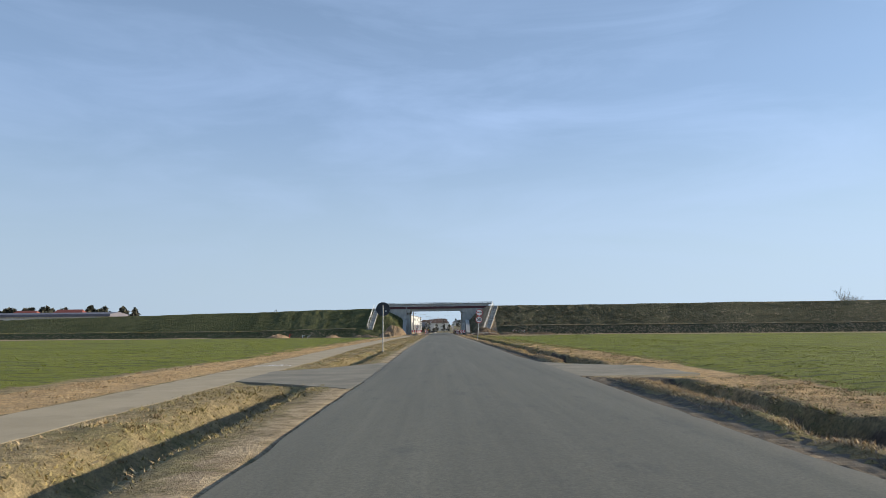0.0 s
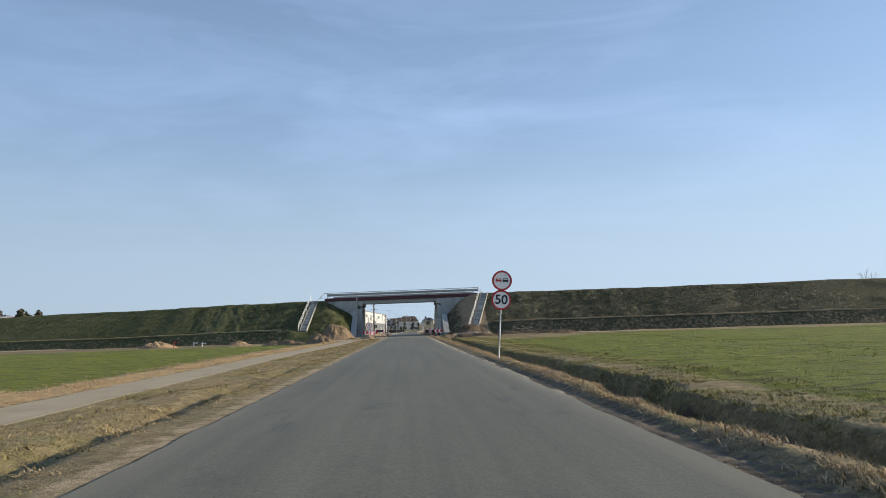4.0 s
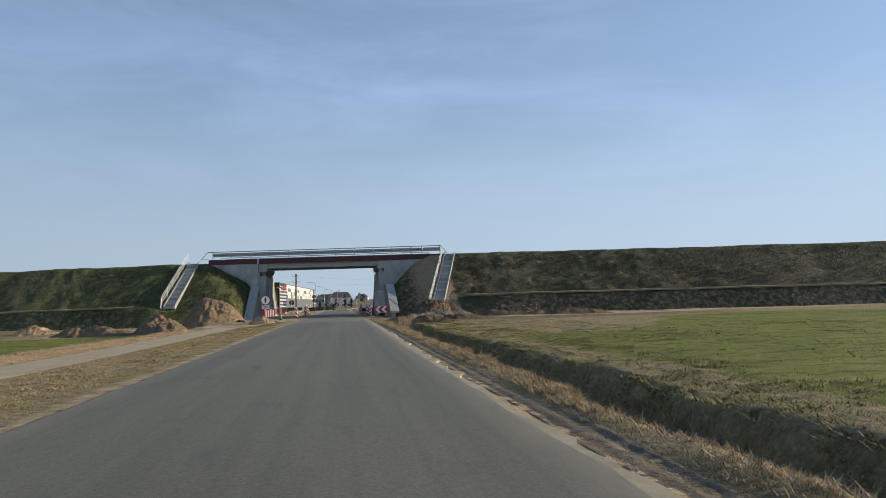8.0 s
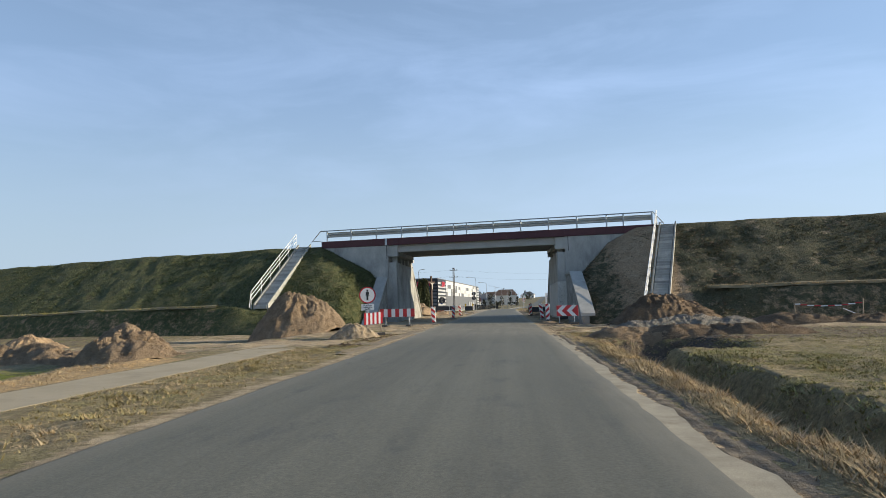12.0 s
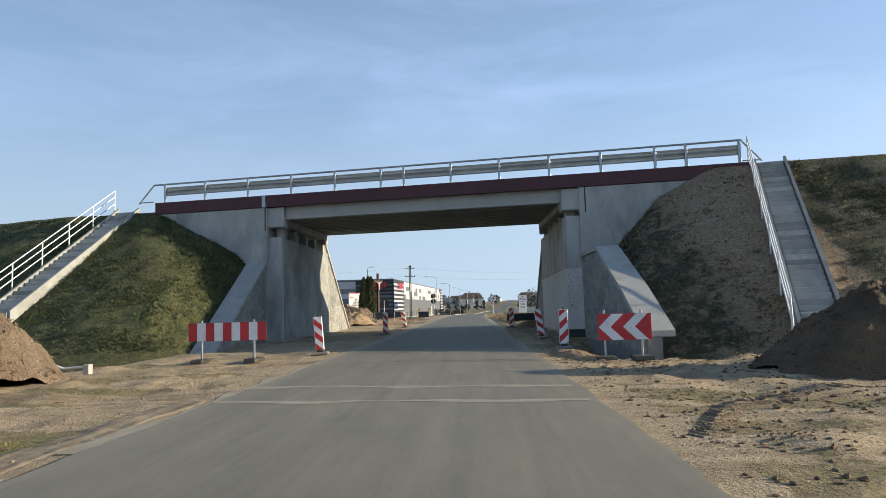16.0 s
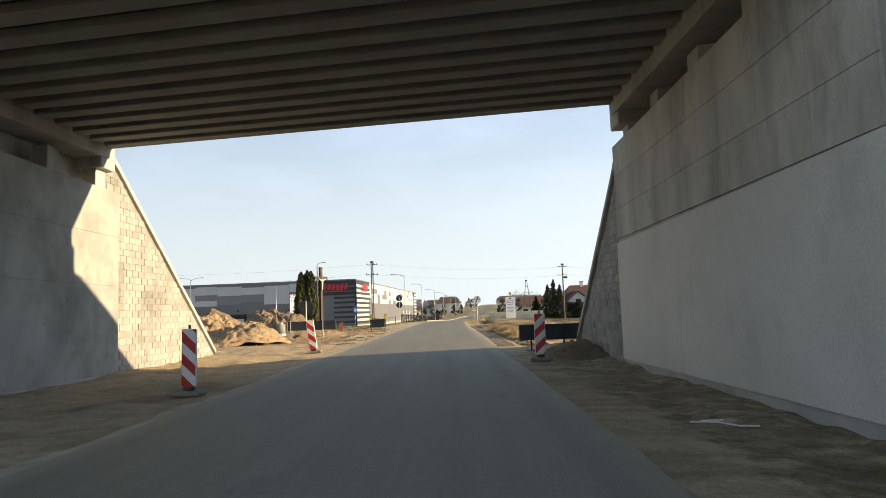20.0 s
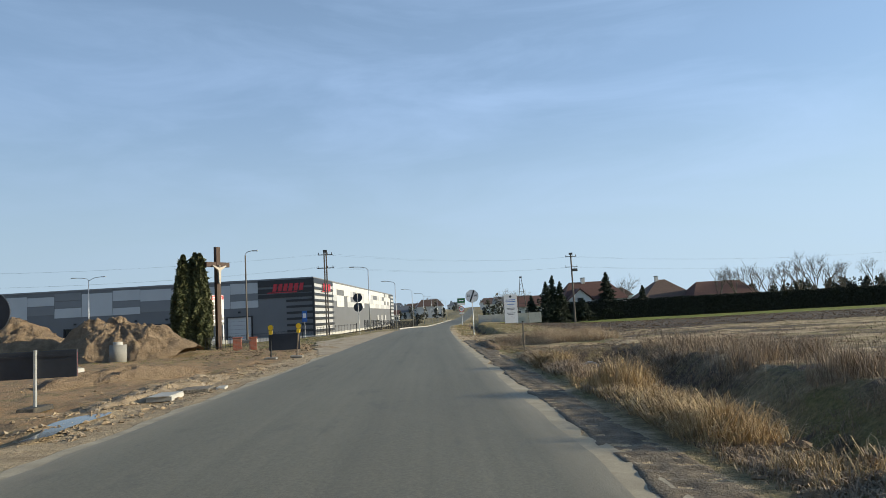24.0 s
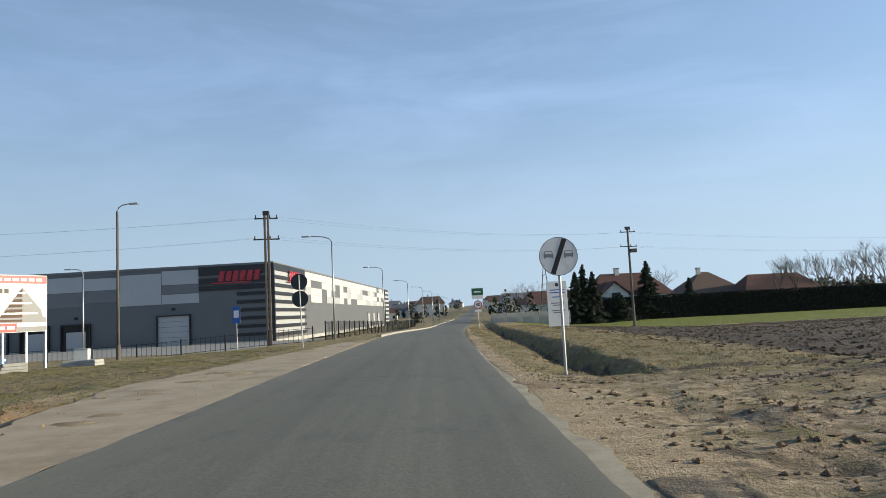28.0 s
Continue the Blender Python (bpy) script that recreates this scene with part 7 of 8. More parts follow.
# houses and flats of the far village
rng = random.Random(21)
for k in range(26):
    y = rng.uniform(480, 980)
    sd = rng.choice((-1, 1))
    x = float(mid_x(y)) + sd * rng.uniform(14, 70)
    house(x, y, gz(x, y) - 0.2, rng.uniform(-10, 10), rng.uniform(9, 16), rng.uniform(8, 12), rng.uniform(3, 7.5), rng.uniform(2, 4), rng.choice(("roof_tile", "roof_brown", "sheet_mid")), "small far village house with a pitched roof", rng.choice((0.0, 0.2, 0.3)), rng.random() < 0.5)


# ---- blue car parked on the yard's near side ----
def parked_car(x, y, turn):
    s = thing("parked_car", "bright blue small hatchback car parked behind the earth heaps", "car", x, y, gz(x, y), turn)

    def hull(profile, w0, w1):
        """Side profile of (length, height, half width) stations, closed to both sides."""
        o = B()
        a = [o.verts.new((px, -hw, pz)) for px, pz, hw in profile]
        b = [o.verts.new((px, hw, pz)) for px, pz, hw in profile]
        o.faces.new(a)
        o.faces.new(b[::-1])
        for k in range(len(a)):
            j = (k + 1) % len(a)
            o.faces.new((a[j], a[k], b[k], b[j]))
        bmesh.ops.recalc_face_normals(o, faces=o.faces[:])
        bmesh.ops.bevel(o, geom=o.edges[:], offset=w0, segments=w1, affect="EDGES")
        return o

    body = part("body", hull(((-1.95, 0.25, 0.80), (1.95, 0.25, 0.80), (2.02, 0.55, 0.82), (1.85, 0.80, 0.80), (1.0, 0.93, 0.81), (-1.85, 0.98, 0.80), (-1.98, 0.6, 0.82)), 0.04, 2), "car_blue", s)
    part("cabin_glass", hull(((-1.70, 0.96, 0.74), (1.02, 0.92, 0.74), (0.30, 1.42, 0.60), (-1.35, 1.43, 0.60)), 0.03, 1), "glass", s, "dark window glass")
    part("roof", hull(((-1.46, 1.40, 0.60), (0.36, 1.39, 0.60), (0.05, 1.47, 0.55), (-1.15, 1.49, 0.55)), 0.015, 1), "car_blue", s)
    for sx in (-1, 1):
        for p, q in (((-1.74, 0.95), (-1.42, 1.42)), ((-0.45, 0.95), (-0.45, 1.42)), ((1.04, 0.91), (0.32, 1.41))):
            part("pillar", rod(B(), (p[0], sx * 0.752, p[1]), (q[0], sx * 0.612, q[1]), 0.035, 0.03, 6), "car_blue", s)
        part("mirror", box(B(), 0.62, 0.76, sx * 0.88 - 0.08, sx * 0.88 + 0.08, 0.92, 1.05, 0.03), "car_blue", s)
        part("headlight", box(B(), 1.86, 2.0, sx * 0.62 - 0.14, sx * 0.62 + 0.14, 0.62, 0.75, 0.02), "sign_white", body)
        part("tail_light", box(B(), -2.0, -1.9, sx * 0.68 - 0.09, sx * 0.68 + 0.09, 0.66, 0.9, 0.02), "sign_red", body)
        for wx in (-1.25, 1.25):
            w = part("wheel", rod(B(), (wx, sx * 0.66, 0.30), (wx, sx * 0.84, 0.30), 0.30, 0.30, 24), "rubber", s)
            part("rim", rod(B(), (wx, sx * 0.80, 0.30), (wx, sx * 0.852, 0.30), 0.19, 0.17, 16), "zinc", w)
    part("front_plate", box(B(), 2.0, 2.03, -0.26, 0.26, 0.40, 0.51, 0.004), "sign_white", body)
    return s


parked_car(-24.2, 261.1, 14)



# ---- vegetation ----
RNG = np.random.default_rng(7)


def tufts(name, label, x, y, z, h, spread, width, blades, mat, category="grass", simple=False, lean=(0.0, 0.0)):
    """Grass tufts: arrays of places and heights; each tuft is a fan of narrow bent blades."""
    n = len(x)
    x, y, z, h = (np.repeat(v, blades) for v in (x, y, z, np.broadcast_to(h, n)))
    m = n * blades
    a = RNG.uniform(0, 2 * np.pi, m)
    hh = h * RNG.uniform(0.55, 1.15, m)
    out = spread * hh * RNG.uniform(0.3, 1.2, m)
    wd = width * RNG.uniform(0.7, 1.3, m)
    bx, by = x + 0.05 * RNG.normal(size=m), y + 0.05 * RNG.normal(size=m)
    px, py = -np.sin(a) * wd, np.cos(a) * wd
    p0 = np.stack([bx - px, by - py, z - 0.03], 1)
    p1 = np.stack([bx + px, by + py, z - 0.03], 1)
    mx, my = bx + 0.45 * out * np.cos(a), by + 0.45 * out * np.sin(a)
    p2 = np.stack([mx + px * 0.7, my + py * 0.7, z + hh * 0.62], 1)
    p3 = np.stack([mx - px * 0.7, my - py * 0.7, z + hh * 0.62], 1)
    p4 = np.stack([bx + out * np.cos(a), by + out * np.sin(a), z + hh * RNG.uniform(0.25, 0.95, m)], 1)
    for p, k in ((p2, 0.35), (p3, 0.35), (p4, 1.0)):
        p[:, :2] += k * np.outer(hh, lean)
    v = np.stack([p0, p1, p2, p3, p4], 1).reshape(-1, 3)
    if simple:
        v = np.stack([p0, p1, p4 - np.array([0, 0, 0.12]) * hh[:, None]], 1).reshape(-1, 3)
        return tagged(from_arrays(name, v, np.arange(3 * m).reshape(-1, 3), mat), label, category, kind="stuff")
    b = np.arange(m) * 5
    f = np.concatenate([np.stack([b, b + 1, b + 2], 1), np.stack([b, b + 2, b + 3], 1), np.stack([b + 3, b + 2, b + 4], 1)])
    return tagged(from_arrays(name, v, f, mat), label, category, kind="stuff")


def scatter(n, x0, x1, y0, y1, clump=0.0, seed=1, bend=False):
    x, y = RNG.uniform(x0, x1, n), RNG.uniform(y0, y1, n)
    if clump:
        k = fbm(x * 0.8, y * 0.8, seed) > RNG.uniform(-1, 1, n) * 0.6 + (clump - 0.5)
        x, y = x[k], y[k]
    if bend:
        x = x + mid_x(y)
    return x, y


def on_ground(x, y):
    return ground_z(x, y)


def off_drive(x, y, a=18.0, b=25.4):
    k = (y < a) | (y > b)
    return x[k], y[k]


# verges before the bridge
x, y = off_drive(*scatter(31000, -5.95, -3.3, -6, 142, 0.3, 3), 17.2, 23.6)
x = x + path_off(y) * (-3.3 - x) / 2.65
tufts("verge_grass", "short dry verge grass between road and cycle path", x, y, on_ground(x, y), RNG.uniform(0.03, 0.085, len(x)) * np.clip(0.8 + 0.9 * fbm(x * 1.3, y * 0.9, 61), 0.35, 1.5), 2.4, 0.013, 7, "verge", "grass", True)
x, y = off_drive(*scatter(16000, -5.9, -3.5, -6, 142, 0.55, 5), 17.2, 23.6)
x = x + path_off(y) * (-3.3 - x) / 2.65
tufts("dry_grass", "bleached dry grass on the verge", x, y, on_ground(x, y), RNG.uniform(0.025, 0.08, len(x)), 2.6, 0.013, 6, "straw", "grass", True)
x, y = scatter(15000, -10.4, -7.85, -6, 136, 0.4, 6)
x = x + path_off(y)
tufts("dry_grass", "bleached straw strip beside the cycle path", x, y, on_ground(x, y), RNG.uniform(0.03, 0.10, len(x)), 2.4, 0.014, 6, "straw", "grass", True)
x, y = off_drive(*scatter(22000, 3.72, 4.35, -6, 145, 0.3, 7), 18.0, 27.0)
tufts("verge_grass", "dry tufted grass between road and ditch", x, y, on_ground(x, y), RNG.uniform(0.03, 0.13, len(x)) * (0.8 + 0.6 * step(84, 100, y)) * np.clip(0.9 + 0.8 * fbm(x * 1.2, y * 0.8, 59), 0.35, 1.5), 1.7, 0.008, 7, "straw", "grass", True)
x, y = off_drive(*scatter(18000, 3.62, 4.55, -6, 145, 0.4, 17), 18.0, 27.0)
tufts("verge_grass", "dull brown grass between road and ditch", x, y, on_ground(x, y), RNG.uniform(0.03, 0.10, len(x)), 1.9, 0.008, 7, "dead", "grass", True)
# ditch blades take a darker green for the bank's shade
x, y = off_drive(*scatter(13000, 4.3, 5.5, -6, 143, 0.4, 8), 18.0, 27.0)
tufts("ditch_grass", "sparse grass on the ditch banks, coloured dark for shade", x, y, on_ground(x, y), RNG.uniform(0.015, 0.04, len(x)), 1.8, 0.006, 6, "bank_grass", "grass", True)
x, y = off_drive(*scatter(12000, 5.5, 8.4, -6, 58, 0.2, 35), 18.6, 25.2)
tufts("dry_grass", "bleached dry grass strip between ditch and crop", x, y, on_ground(x, y), RNG.uniform(0.02, 0.07, len(x)) * (1 - 0.5 * step(40, 58, y)), 2.4, 0.014, 6, "straw", "grass", True)
x, y = off_drive(*scatter(58000, 5.55, 8.8, -6, 142, 0.1, 9), 18.6, 25.4)
k = RNG.random(len(x)) < 0.25 + 0.75 * step(35, 62, y)
x, y = x[k], y[k]
tufts("verge_grass", "pale mixed grass along the crop's edge", x, y, on_ground(x, y), RNG.uniform(0.03, 0.085, len(x)) * np.clip(0.8 + 0.9 * fbm(x * 1.1, y * 0.8, 62), 0.35, 1.5), 2.3, 0.014, 6, "olive", "grass", True)
x, y = scatter(12000, 6.0, 15, 112, 143, 0.3, 26)
tufts("rough_grass", "rough olive and brown grass past the end of the crop", x, y, on_ground(x, y), RNG.uniform(0.025, 0.08, len(x)), 2.2, 0.014, 6, "olive", "grass", True)
# crop in drilled rows
for x0, x1, n in ((7.8, 24, 46000), (-25, -10.6, 24000)):
    x, y = scatter(n, x0, x1, -4, 138, 0.25, 10)
    if x0 > 0:
        keep = y + 0.25 * (x - 8) - 26 * step(13, 26, x) < RNG.uniform(110, 126, len(y))
        x, y = x[keep], y[keep]
    y = np.round(y / 0.36) * 0.36 + RNG.normal(size=len(y)) * 0.03
    tufts("crop", "young green winter crop in drilled rows", x, y, on_ground(x, y), RNG.uniform(0.018, 0.04, len(x)), 3.0, 0.013, 4, "blade", "crop", True)
# weeds past the bridge
x, y = scatter(5200, 3.95, 5.0, 198, 214, 0.45, 11)
tufts("dead_weeds", "matted brown dead weeds on the ridge beside the road", x, y, on_ground(x, y), RNG.uniform(0.05, 0.22, len(x)) * (0.45 + 0.55 * step(201, 206, y)), 1.7, 0.006, 7, "dead", "weeds")
x, y = scatter(800, 5.4, 8.0, 200, 216.5, 0.6, 31)
tufts("dead_weeds", "sparse dead stalks in the dark hollow", x, y, on_ground(x, y), RNG.uniform(0.08, 0.35, len(x)), 1.0, 0.004, 6, "dead", "weeds")
x, y = scatter(6500, 7.4, 10.8, 203, 217, 0.5, 32)
tufts("dead_weeds", "wispy purple-brown weeds standing round the hollow", x, y, on_ground(x, y), RNG.uniform(0.10, 0.55, len(x)) * np.clip(0.6 + 1.0 * fbm(x * 0.9, y * 0.9, 58), 0.2, 1.4), 1.4, 0.004, 7, "dead", "weeds", lean=(-0.5, 0.0))
x, y = scatter(1500, 7.8, 9.6, 199.0, 204, 0.5, 33)
tufts("dead_weeds", "brown weeds along the rim of the hollow", x, y, on_ground(x, y), RNG.uniform(0.15, 0.5, len(x)), 1.2, 0.005, 7, "dead", "weeds")
x, y = scatter(9000, 3.9, 14, 212, 221.0, 0.55, 21)
tufts("dead_weeds", "sparse low weeds on rough brown ground", x, y, on_ground(x, y), RNG.uniform(0.02, 0.09, len(x)), 1.7, 0.006, 6, "dead", "weeds", True)
x, y = scatter(4000, 3.9, 4.5, 206, 222, 0.6, 22)
tufts("verge_grass", "thin green and grey grass beside the wheel tracks", x, y, on_ground(x, y), RNG.uniform(0.02, 0.06, len(x)), 1.7, 0.005, 6, "verge", "grass", True)
x, y = scatter(4600, 3.95, 4.75, 199.0, 211, 0.4, 12)
tufts("dry_grass", "orange straw tussocks drooping along the ridge", x, y, on_ground(x, y), RNG.uniform(0.10, 0.36, len(x)) * (0.5 + 0.8 * step(199, 204, y)) * np.clip(0.55 + 1.1 * fbm(x * 0.9, y * 0.55, 57), 0.15, 1.5), 1.4, 0.005, 8, "straw", "weeds", lean=(-0.5, -0.2))
x, y = scatter(4200, 4.7, 9.4, 222.6, 228.0, 0.45, 23)
tufts("dry_grass", "tall leaning tussock grass beside the field track", x, y, on_ground(x, y), RNG.uniform(0.15, 0.68, len(x)) * (0.35 + 0.65 * step(4.4, 6.0, x)) * np.clip(0.75 + 0.9 * fbm(x * 1.1, y * 1.1, 37), 0.25, 1.3), 1.4, 0.004, 7, "pale_dead", "weeds", lean=(-0.6, -0.1))
x, y = scatter(2600, 4.5, 8.8, 222.2, 227.4, 0.35, 25)
tufts("dead_weeds", "brown dead stems among the tussock grass", x, y, on_ground(x, y), RNG.uniform(0.15, 0.45, len(x)), 1.5, 0.004, 6, "dead", "weeds", lean=(-0.4, 0.1))
x, y = scatter(700, 7.4, 10.5, 205, 216, 0.72, 18)
tufts("tall_stalks", "tall thin dead stalks among the weeds", x, y, on_ground(x, y), RNG.uniform(0.3, 0.75, len(x)), 0.7, 0.004, 6, "dead", "weeds")
x, y = scatter(4000, 8.5, 26, 205, 226, 0.7, 13)
tufts("dead_weeds", "thin brown weeds on rough ground", x, y, on_ground(x, y), RNG.uniform(0.03, 0.14, len(x)), 1.4, 0.007, 6, "dead", "weeds")


def weed_bush(cx, cy, r, h, n, mat, label, droop=0.5):
    a, q = RNG.uniform(0, 2 * np.pi, n), r * np.sqrt(RNG.random(n))
    x, y = cx + q * np.cos(a), cy + q * np.sin(a)
    ob = tufts("weed_bush", label, x, y, on_ground(x, y), h * RNG.uniform(0.5, 1.1, n) * (1.1 - 0.5 * q / r), droop, 0.004, 7, mat, "bush")
    ob["kind"] = ""
    del ob["kind"]
    return ob


weed_bush(6.7, 213.6, 0.75, 1.7, 150, "dead", "tall purple-brown clump of dead weeds")
weed_bush(5.2, 210.8, 0.7, 0.8, 160, "dead", "dense brown clump of dead weeds", 0.8)
weed_bush(4.55, 205.2, 0.55, 0.85, 260, "straw", "thick pale clump of dry tussock grass", 0.8)
weed_bush(4.4, 201.0, 0.5, 0.6, 180, "straw", "pale leaning clump of dry tussock grass", 1.1)
weed_bush(8.7, 206.0, 0.7, 0.75, 170, "dead", "thick brown clump of dead stalks on the hollow rim", 0.8)
weed_bush(4.8, 203.2, 0.7, 0.5, 160, "straw", "pale drooping clump of dry tussock grass", 1.0)
weed_bush(9.4, 203.5, 0.8, 0.6, 160, "dead", "brown clump of dead stalks", 1.1)
weed_bush(4.5, 199.4, 0.5, 0.35, 70, "straw", "low pale clump of dry grass", 1.0)
weed_bush(8.6, 209.5, 0.8, 0.9, 140, "dead", "loose brown clump of dead stalks", 0.7)
weed_bush(5.3, 223.0, 0.5, 0.45, 120, "pale_dead", "small pale clump of dry grass", 1.0)
weed_bush(5.3, 226.3, 0.6, 0.8, 120, "dead", "dark clump of dead weeds by the field track", 0.8)
weed_bush(5.0, 141.0, 0.6, 0.45, 70, "dead", "thin tall clump of dead stalks by the ditch", 0.6)
weed_bush(5.6, 143.2, 0.5, 0.9, 30, "dead", "thin tall clump of dead stalks by the gravel", 0.4)
x, y = scatter(9000, 3.1, 9.5, 237.5, 300, 0.35, 14, True)
tufts("verge_grass", "dry grass along the ditch past the field track", x, y, on_ground(x, y), RNG.uniform(0.03, 0.13, len(x)), 2.0, 0.010, 8, "straw", "grass", True)
x, y = scatter(9000, 3.1, 9.8, 236.5, 300, 0.35, 27, True)
tufts("verge_grass", "matted olive grass along the ditch past the field track", x, y, on_ground(x, y), RNG.uniform(0.03, 0.12, len(x)), 2.0, 0.010, 8, "olive", "grass", True)
x, y = scatter(3500, -16, -6.6, 241, 262, 0.45, 15)
tufts("verge_grass", "thin mixed grass on the verge by the access road", x, y, on_ground(x, y), RNG.uniform(0.03, 0.09, len(x)), 2.2, 0.009, 8, "verge", "grass", True)
x, y = scatter(3000, 3.9, 5.0, 134, 147.5, 0.55, 16)
tufts("dry_grass", "tufts of dry grass at the end of the ditch", x, y, on_ground(x, y), RNG.uniform(0.04, 0.16, len(x)) * (1 - 0.6 * step(140, 143, y)), 1.6, 0.005, 7, "verge")
x, y = scatter(2200, 3.8, 4.5, 134, 147, 0.5, 36)
tufts("dry_grass", "pale straw tufts at the end of the ditch", x, y, on_ground(x, y), RNG.uniform(0.05, 0.18, len(x)) * (1 - 0.65 * step(140, 143, y)), 1.7, 0.005, 7, "straw")
x, y = scatter(2500, -4.9, -3.9, 138, 151, 0.4, 28)
tufts("verge_grass", "dark ragged grass strip beside the gravel", x, y, on_ground(x, y), RNG.uniform(0.02, 0.08, len(x)), 2.0, 0.007, 8, "verge", "grass", True)
# sunlit grass along the edge of the ledges
for side, n, mat in ((-1, 6000, "olive"), (1, 5000, "straw")):
    xs = RNG.uniform(21.0 if side < 0 else 14.0, 150, n)
    lev = 2.0 + 0 * xs if side > 0 else 1.55 - 0.5 * step(20, 55, xs)
    w = -0.25 - (bank_top(side * xs, side) - lev) / 0.66 - 0.75 + 0.15 * RNG.normal(size=n)
    tufts("ledge_grass", "line of dry grass along the embankment ledge", side * xs, front_y(side * xs) + w, lev + 0.05, RNG.uniform(0.08, 0.24, n), 1.0, 0.02, 5, mat, "grass", True)
# left verge by the access road
x, y = scatter(9000, -17, -5.8, 233, 262, 0.5, 29)
tufts("verge_grass", "dark green grass patches on the far verge", x, y, on_ground(x, y), RNG.uniform(0.03, 0.11, len(x)), 2.2, 0.010, 8, "bank_grass", "grass", True)
x, y = scatter(9000, -16, -4.6, 222, 262, 0.6, 24)
tufts("verge_grass", "rough olive grass and weeds on the far verge", x, y, on_ground(x, y), RNG.uniform(0.03, 0.10, len(x)), 2.2, 0.009, 9, "olive", "grass", True)
# slopes of the embankment
for side, n, mat, lab in ((-1, 56000, "bank_grass", "green grass tufts on the embankment slope"), (1, 52000, "bank_dull", "thin dull grass tufts on the embankment slope")):
    xs = (9.2 + 130 * RNG.random(n) ** 1.8) * (1 if side > 0 else -1) + (-2.2 if side > 0 else 0)
    ws = RNG.uniform(-12.5, -0.4, n)
    k = fbm(xs * 1.3, ws * 1.3, 40) > RNG.uniform(-1.0, 0.7, n)
    xs, ws = xs[k], ws[k]
    zs = bank_z(xs, ws, side)
    k = zs > 0.1 if side < 0 else (zs > 0.1) & ((xs > 13.5) | (RNG.random(len(xs)) < 0.25))
    xs, ws, zs = xs[k], ws[k], zs[k]
    tufts("slope_grass", lab, xs, front_y(xs) + ws, zs + 0.02, RNG.uniform(0.05, 0.14, len(xs)) * (1 + 0.010 * np.abs(xs)), 1.6, 0.024, 4, mat, "grass", True)


def clods(name, label, x, y, size, mat, category):
    """Loose lumps: squashed, uneven little solids in one joined mesh."""
    n = len(x)
    base = np.array([(1, 0, 0), (0, 0.8, 0), (-1, 0, 0), (0, -0.8, 0), (0, 0, 0.45), (0, 0, -0.5)], float)
    tri_ = np.array([(0, 1, 4), (1, 2, 4), (2, 3, 4), (3, 0, 4), (1, 0, 5), (2, 1, 5), (3, 2, 5), (0, 3, 5)])
    v = base[None] * (1 + 0.35 * RNG.normal(size=(n, 6, 1))) * np.broadcast_to(size, n)[:, None, None]
    a = RNG.uniform(0, 2 * np.pi, n)
    c, s_ = np.cos(a)[:, None], np.sin(a)[:, None]
    vx, vy = v[..., 0] * c - v[..., 1] * s_, v[..., 0] * s_ + v[..., 1] * c
    P_ = np.stack([vx + x[:, None], vy + y[:, None], v[..., 2] + ground_z(x, y)[:, None] + 0.2 * np.broadcast_to(size, n)[:, None]], -1)
    f = (tri_[None] + (np.arange(n) * 6)[:, None, None]).reshape(-1, 3)
    return tagged(from_arrays(name, P_.reshape(-1, 3), f, mat), label, category, kind="stuff")


x, y = scatter(15000, 9.5, 38, 231.5, 285, 0.0, 1)
clods("plough_clods", "dark clods of ploughed earth", x, y, 0.03 + 0.07 * RNG.random(len(x)) ** 2, "dark_soil", "clods")
x, y = scatter(5000, 3.2, 15, 144, 162, 0.4, 2)
clods("loose_earth", "loose clods of sandy earth by the road works", x, y, 0.012 + 0.05 * RNG.random(len(x)) ** 2.5, "soil", "clods")
x, y = scatter(5000, -16, -3.2, 143, 166, 0.55, 3)
clods("loose_earth", "small clods of sandy earth by the road works", x, y, 0.01 + 0.03 * RNG.random(len(x)) ** 2.5, "sand", "clods")
x, y = scatter(6500, -22, -3.3, 198, 240, 0.45, 4)
clods("loose_earth", "loose orange clods on the dug-up verge", x, y, 0.012 + 0.06 * RNG.random(len(x)) ** 2.5, "sand", "clods")
x, y = scatter(2200, -9.5, -4.4, 224, 236, 0.45, 48)
clods("loose_earth", "dark broken turf clods along the shoulder", x, y, 0.02 + 0.08 * RNG.random(len(x)) ** 3, "dark_soil", "clods")
x, y = scatter(1800, -5.4, -3.2, 203, 217, 0.4, 5)
clods("broken_stone", "broken brownish stone along the road edge", x, y, 0.02 + 0.05 * RNG.random(len(x)) ** 2, "pale_gravel", "stones")
x, y = scatter(1500, 3.1, 9.5, 227, 237, 0.5, 6)
clods("loose_earth", "crumbled earth on the field track", x, y, 0.01 + 0.03 * RNG.random(len(x)) ** 2, "sand", "clods")


def slope_clods(name, label, n, x0, x1, w0, w1, side, mat):
    """Lumps of earth and roots lying on the embankment's slope."""
    xs, ws = RNG.uniform(x0, x1, n), RNG.uniform(w0, w1, n)
    zs = bank_z(xs, ws, side)
    k = (zs > 0.05) & (fbm(xs * 0.6, ws * 0.6, 44) > RNG.uniform(-0.6, 0.4, n))
    xs, ws, zs = xs[k], ws[k], zs[k]
    ob = clods(name, label, xs, front_y(xs) + ws, 0.02 + 0.10 * RNG.random(len(xs)) ** 3, mat, "clods")
    co = np.empty(len(ob.data.vertices) * 3, np.float32)
    ob.data.vertices.foreach_get("co", co)
    co = co.reshape(-1, 3)
    co[:, 2] += np.repeat(zs - ground_z(xs, front_y(xs) + ws), 6)
    ob.data.vertices.foreach_set("co", co.ravel())
    return ob


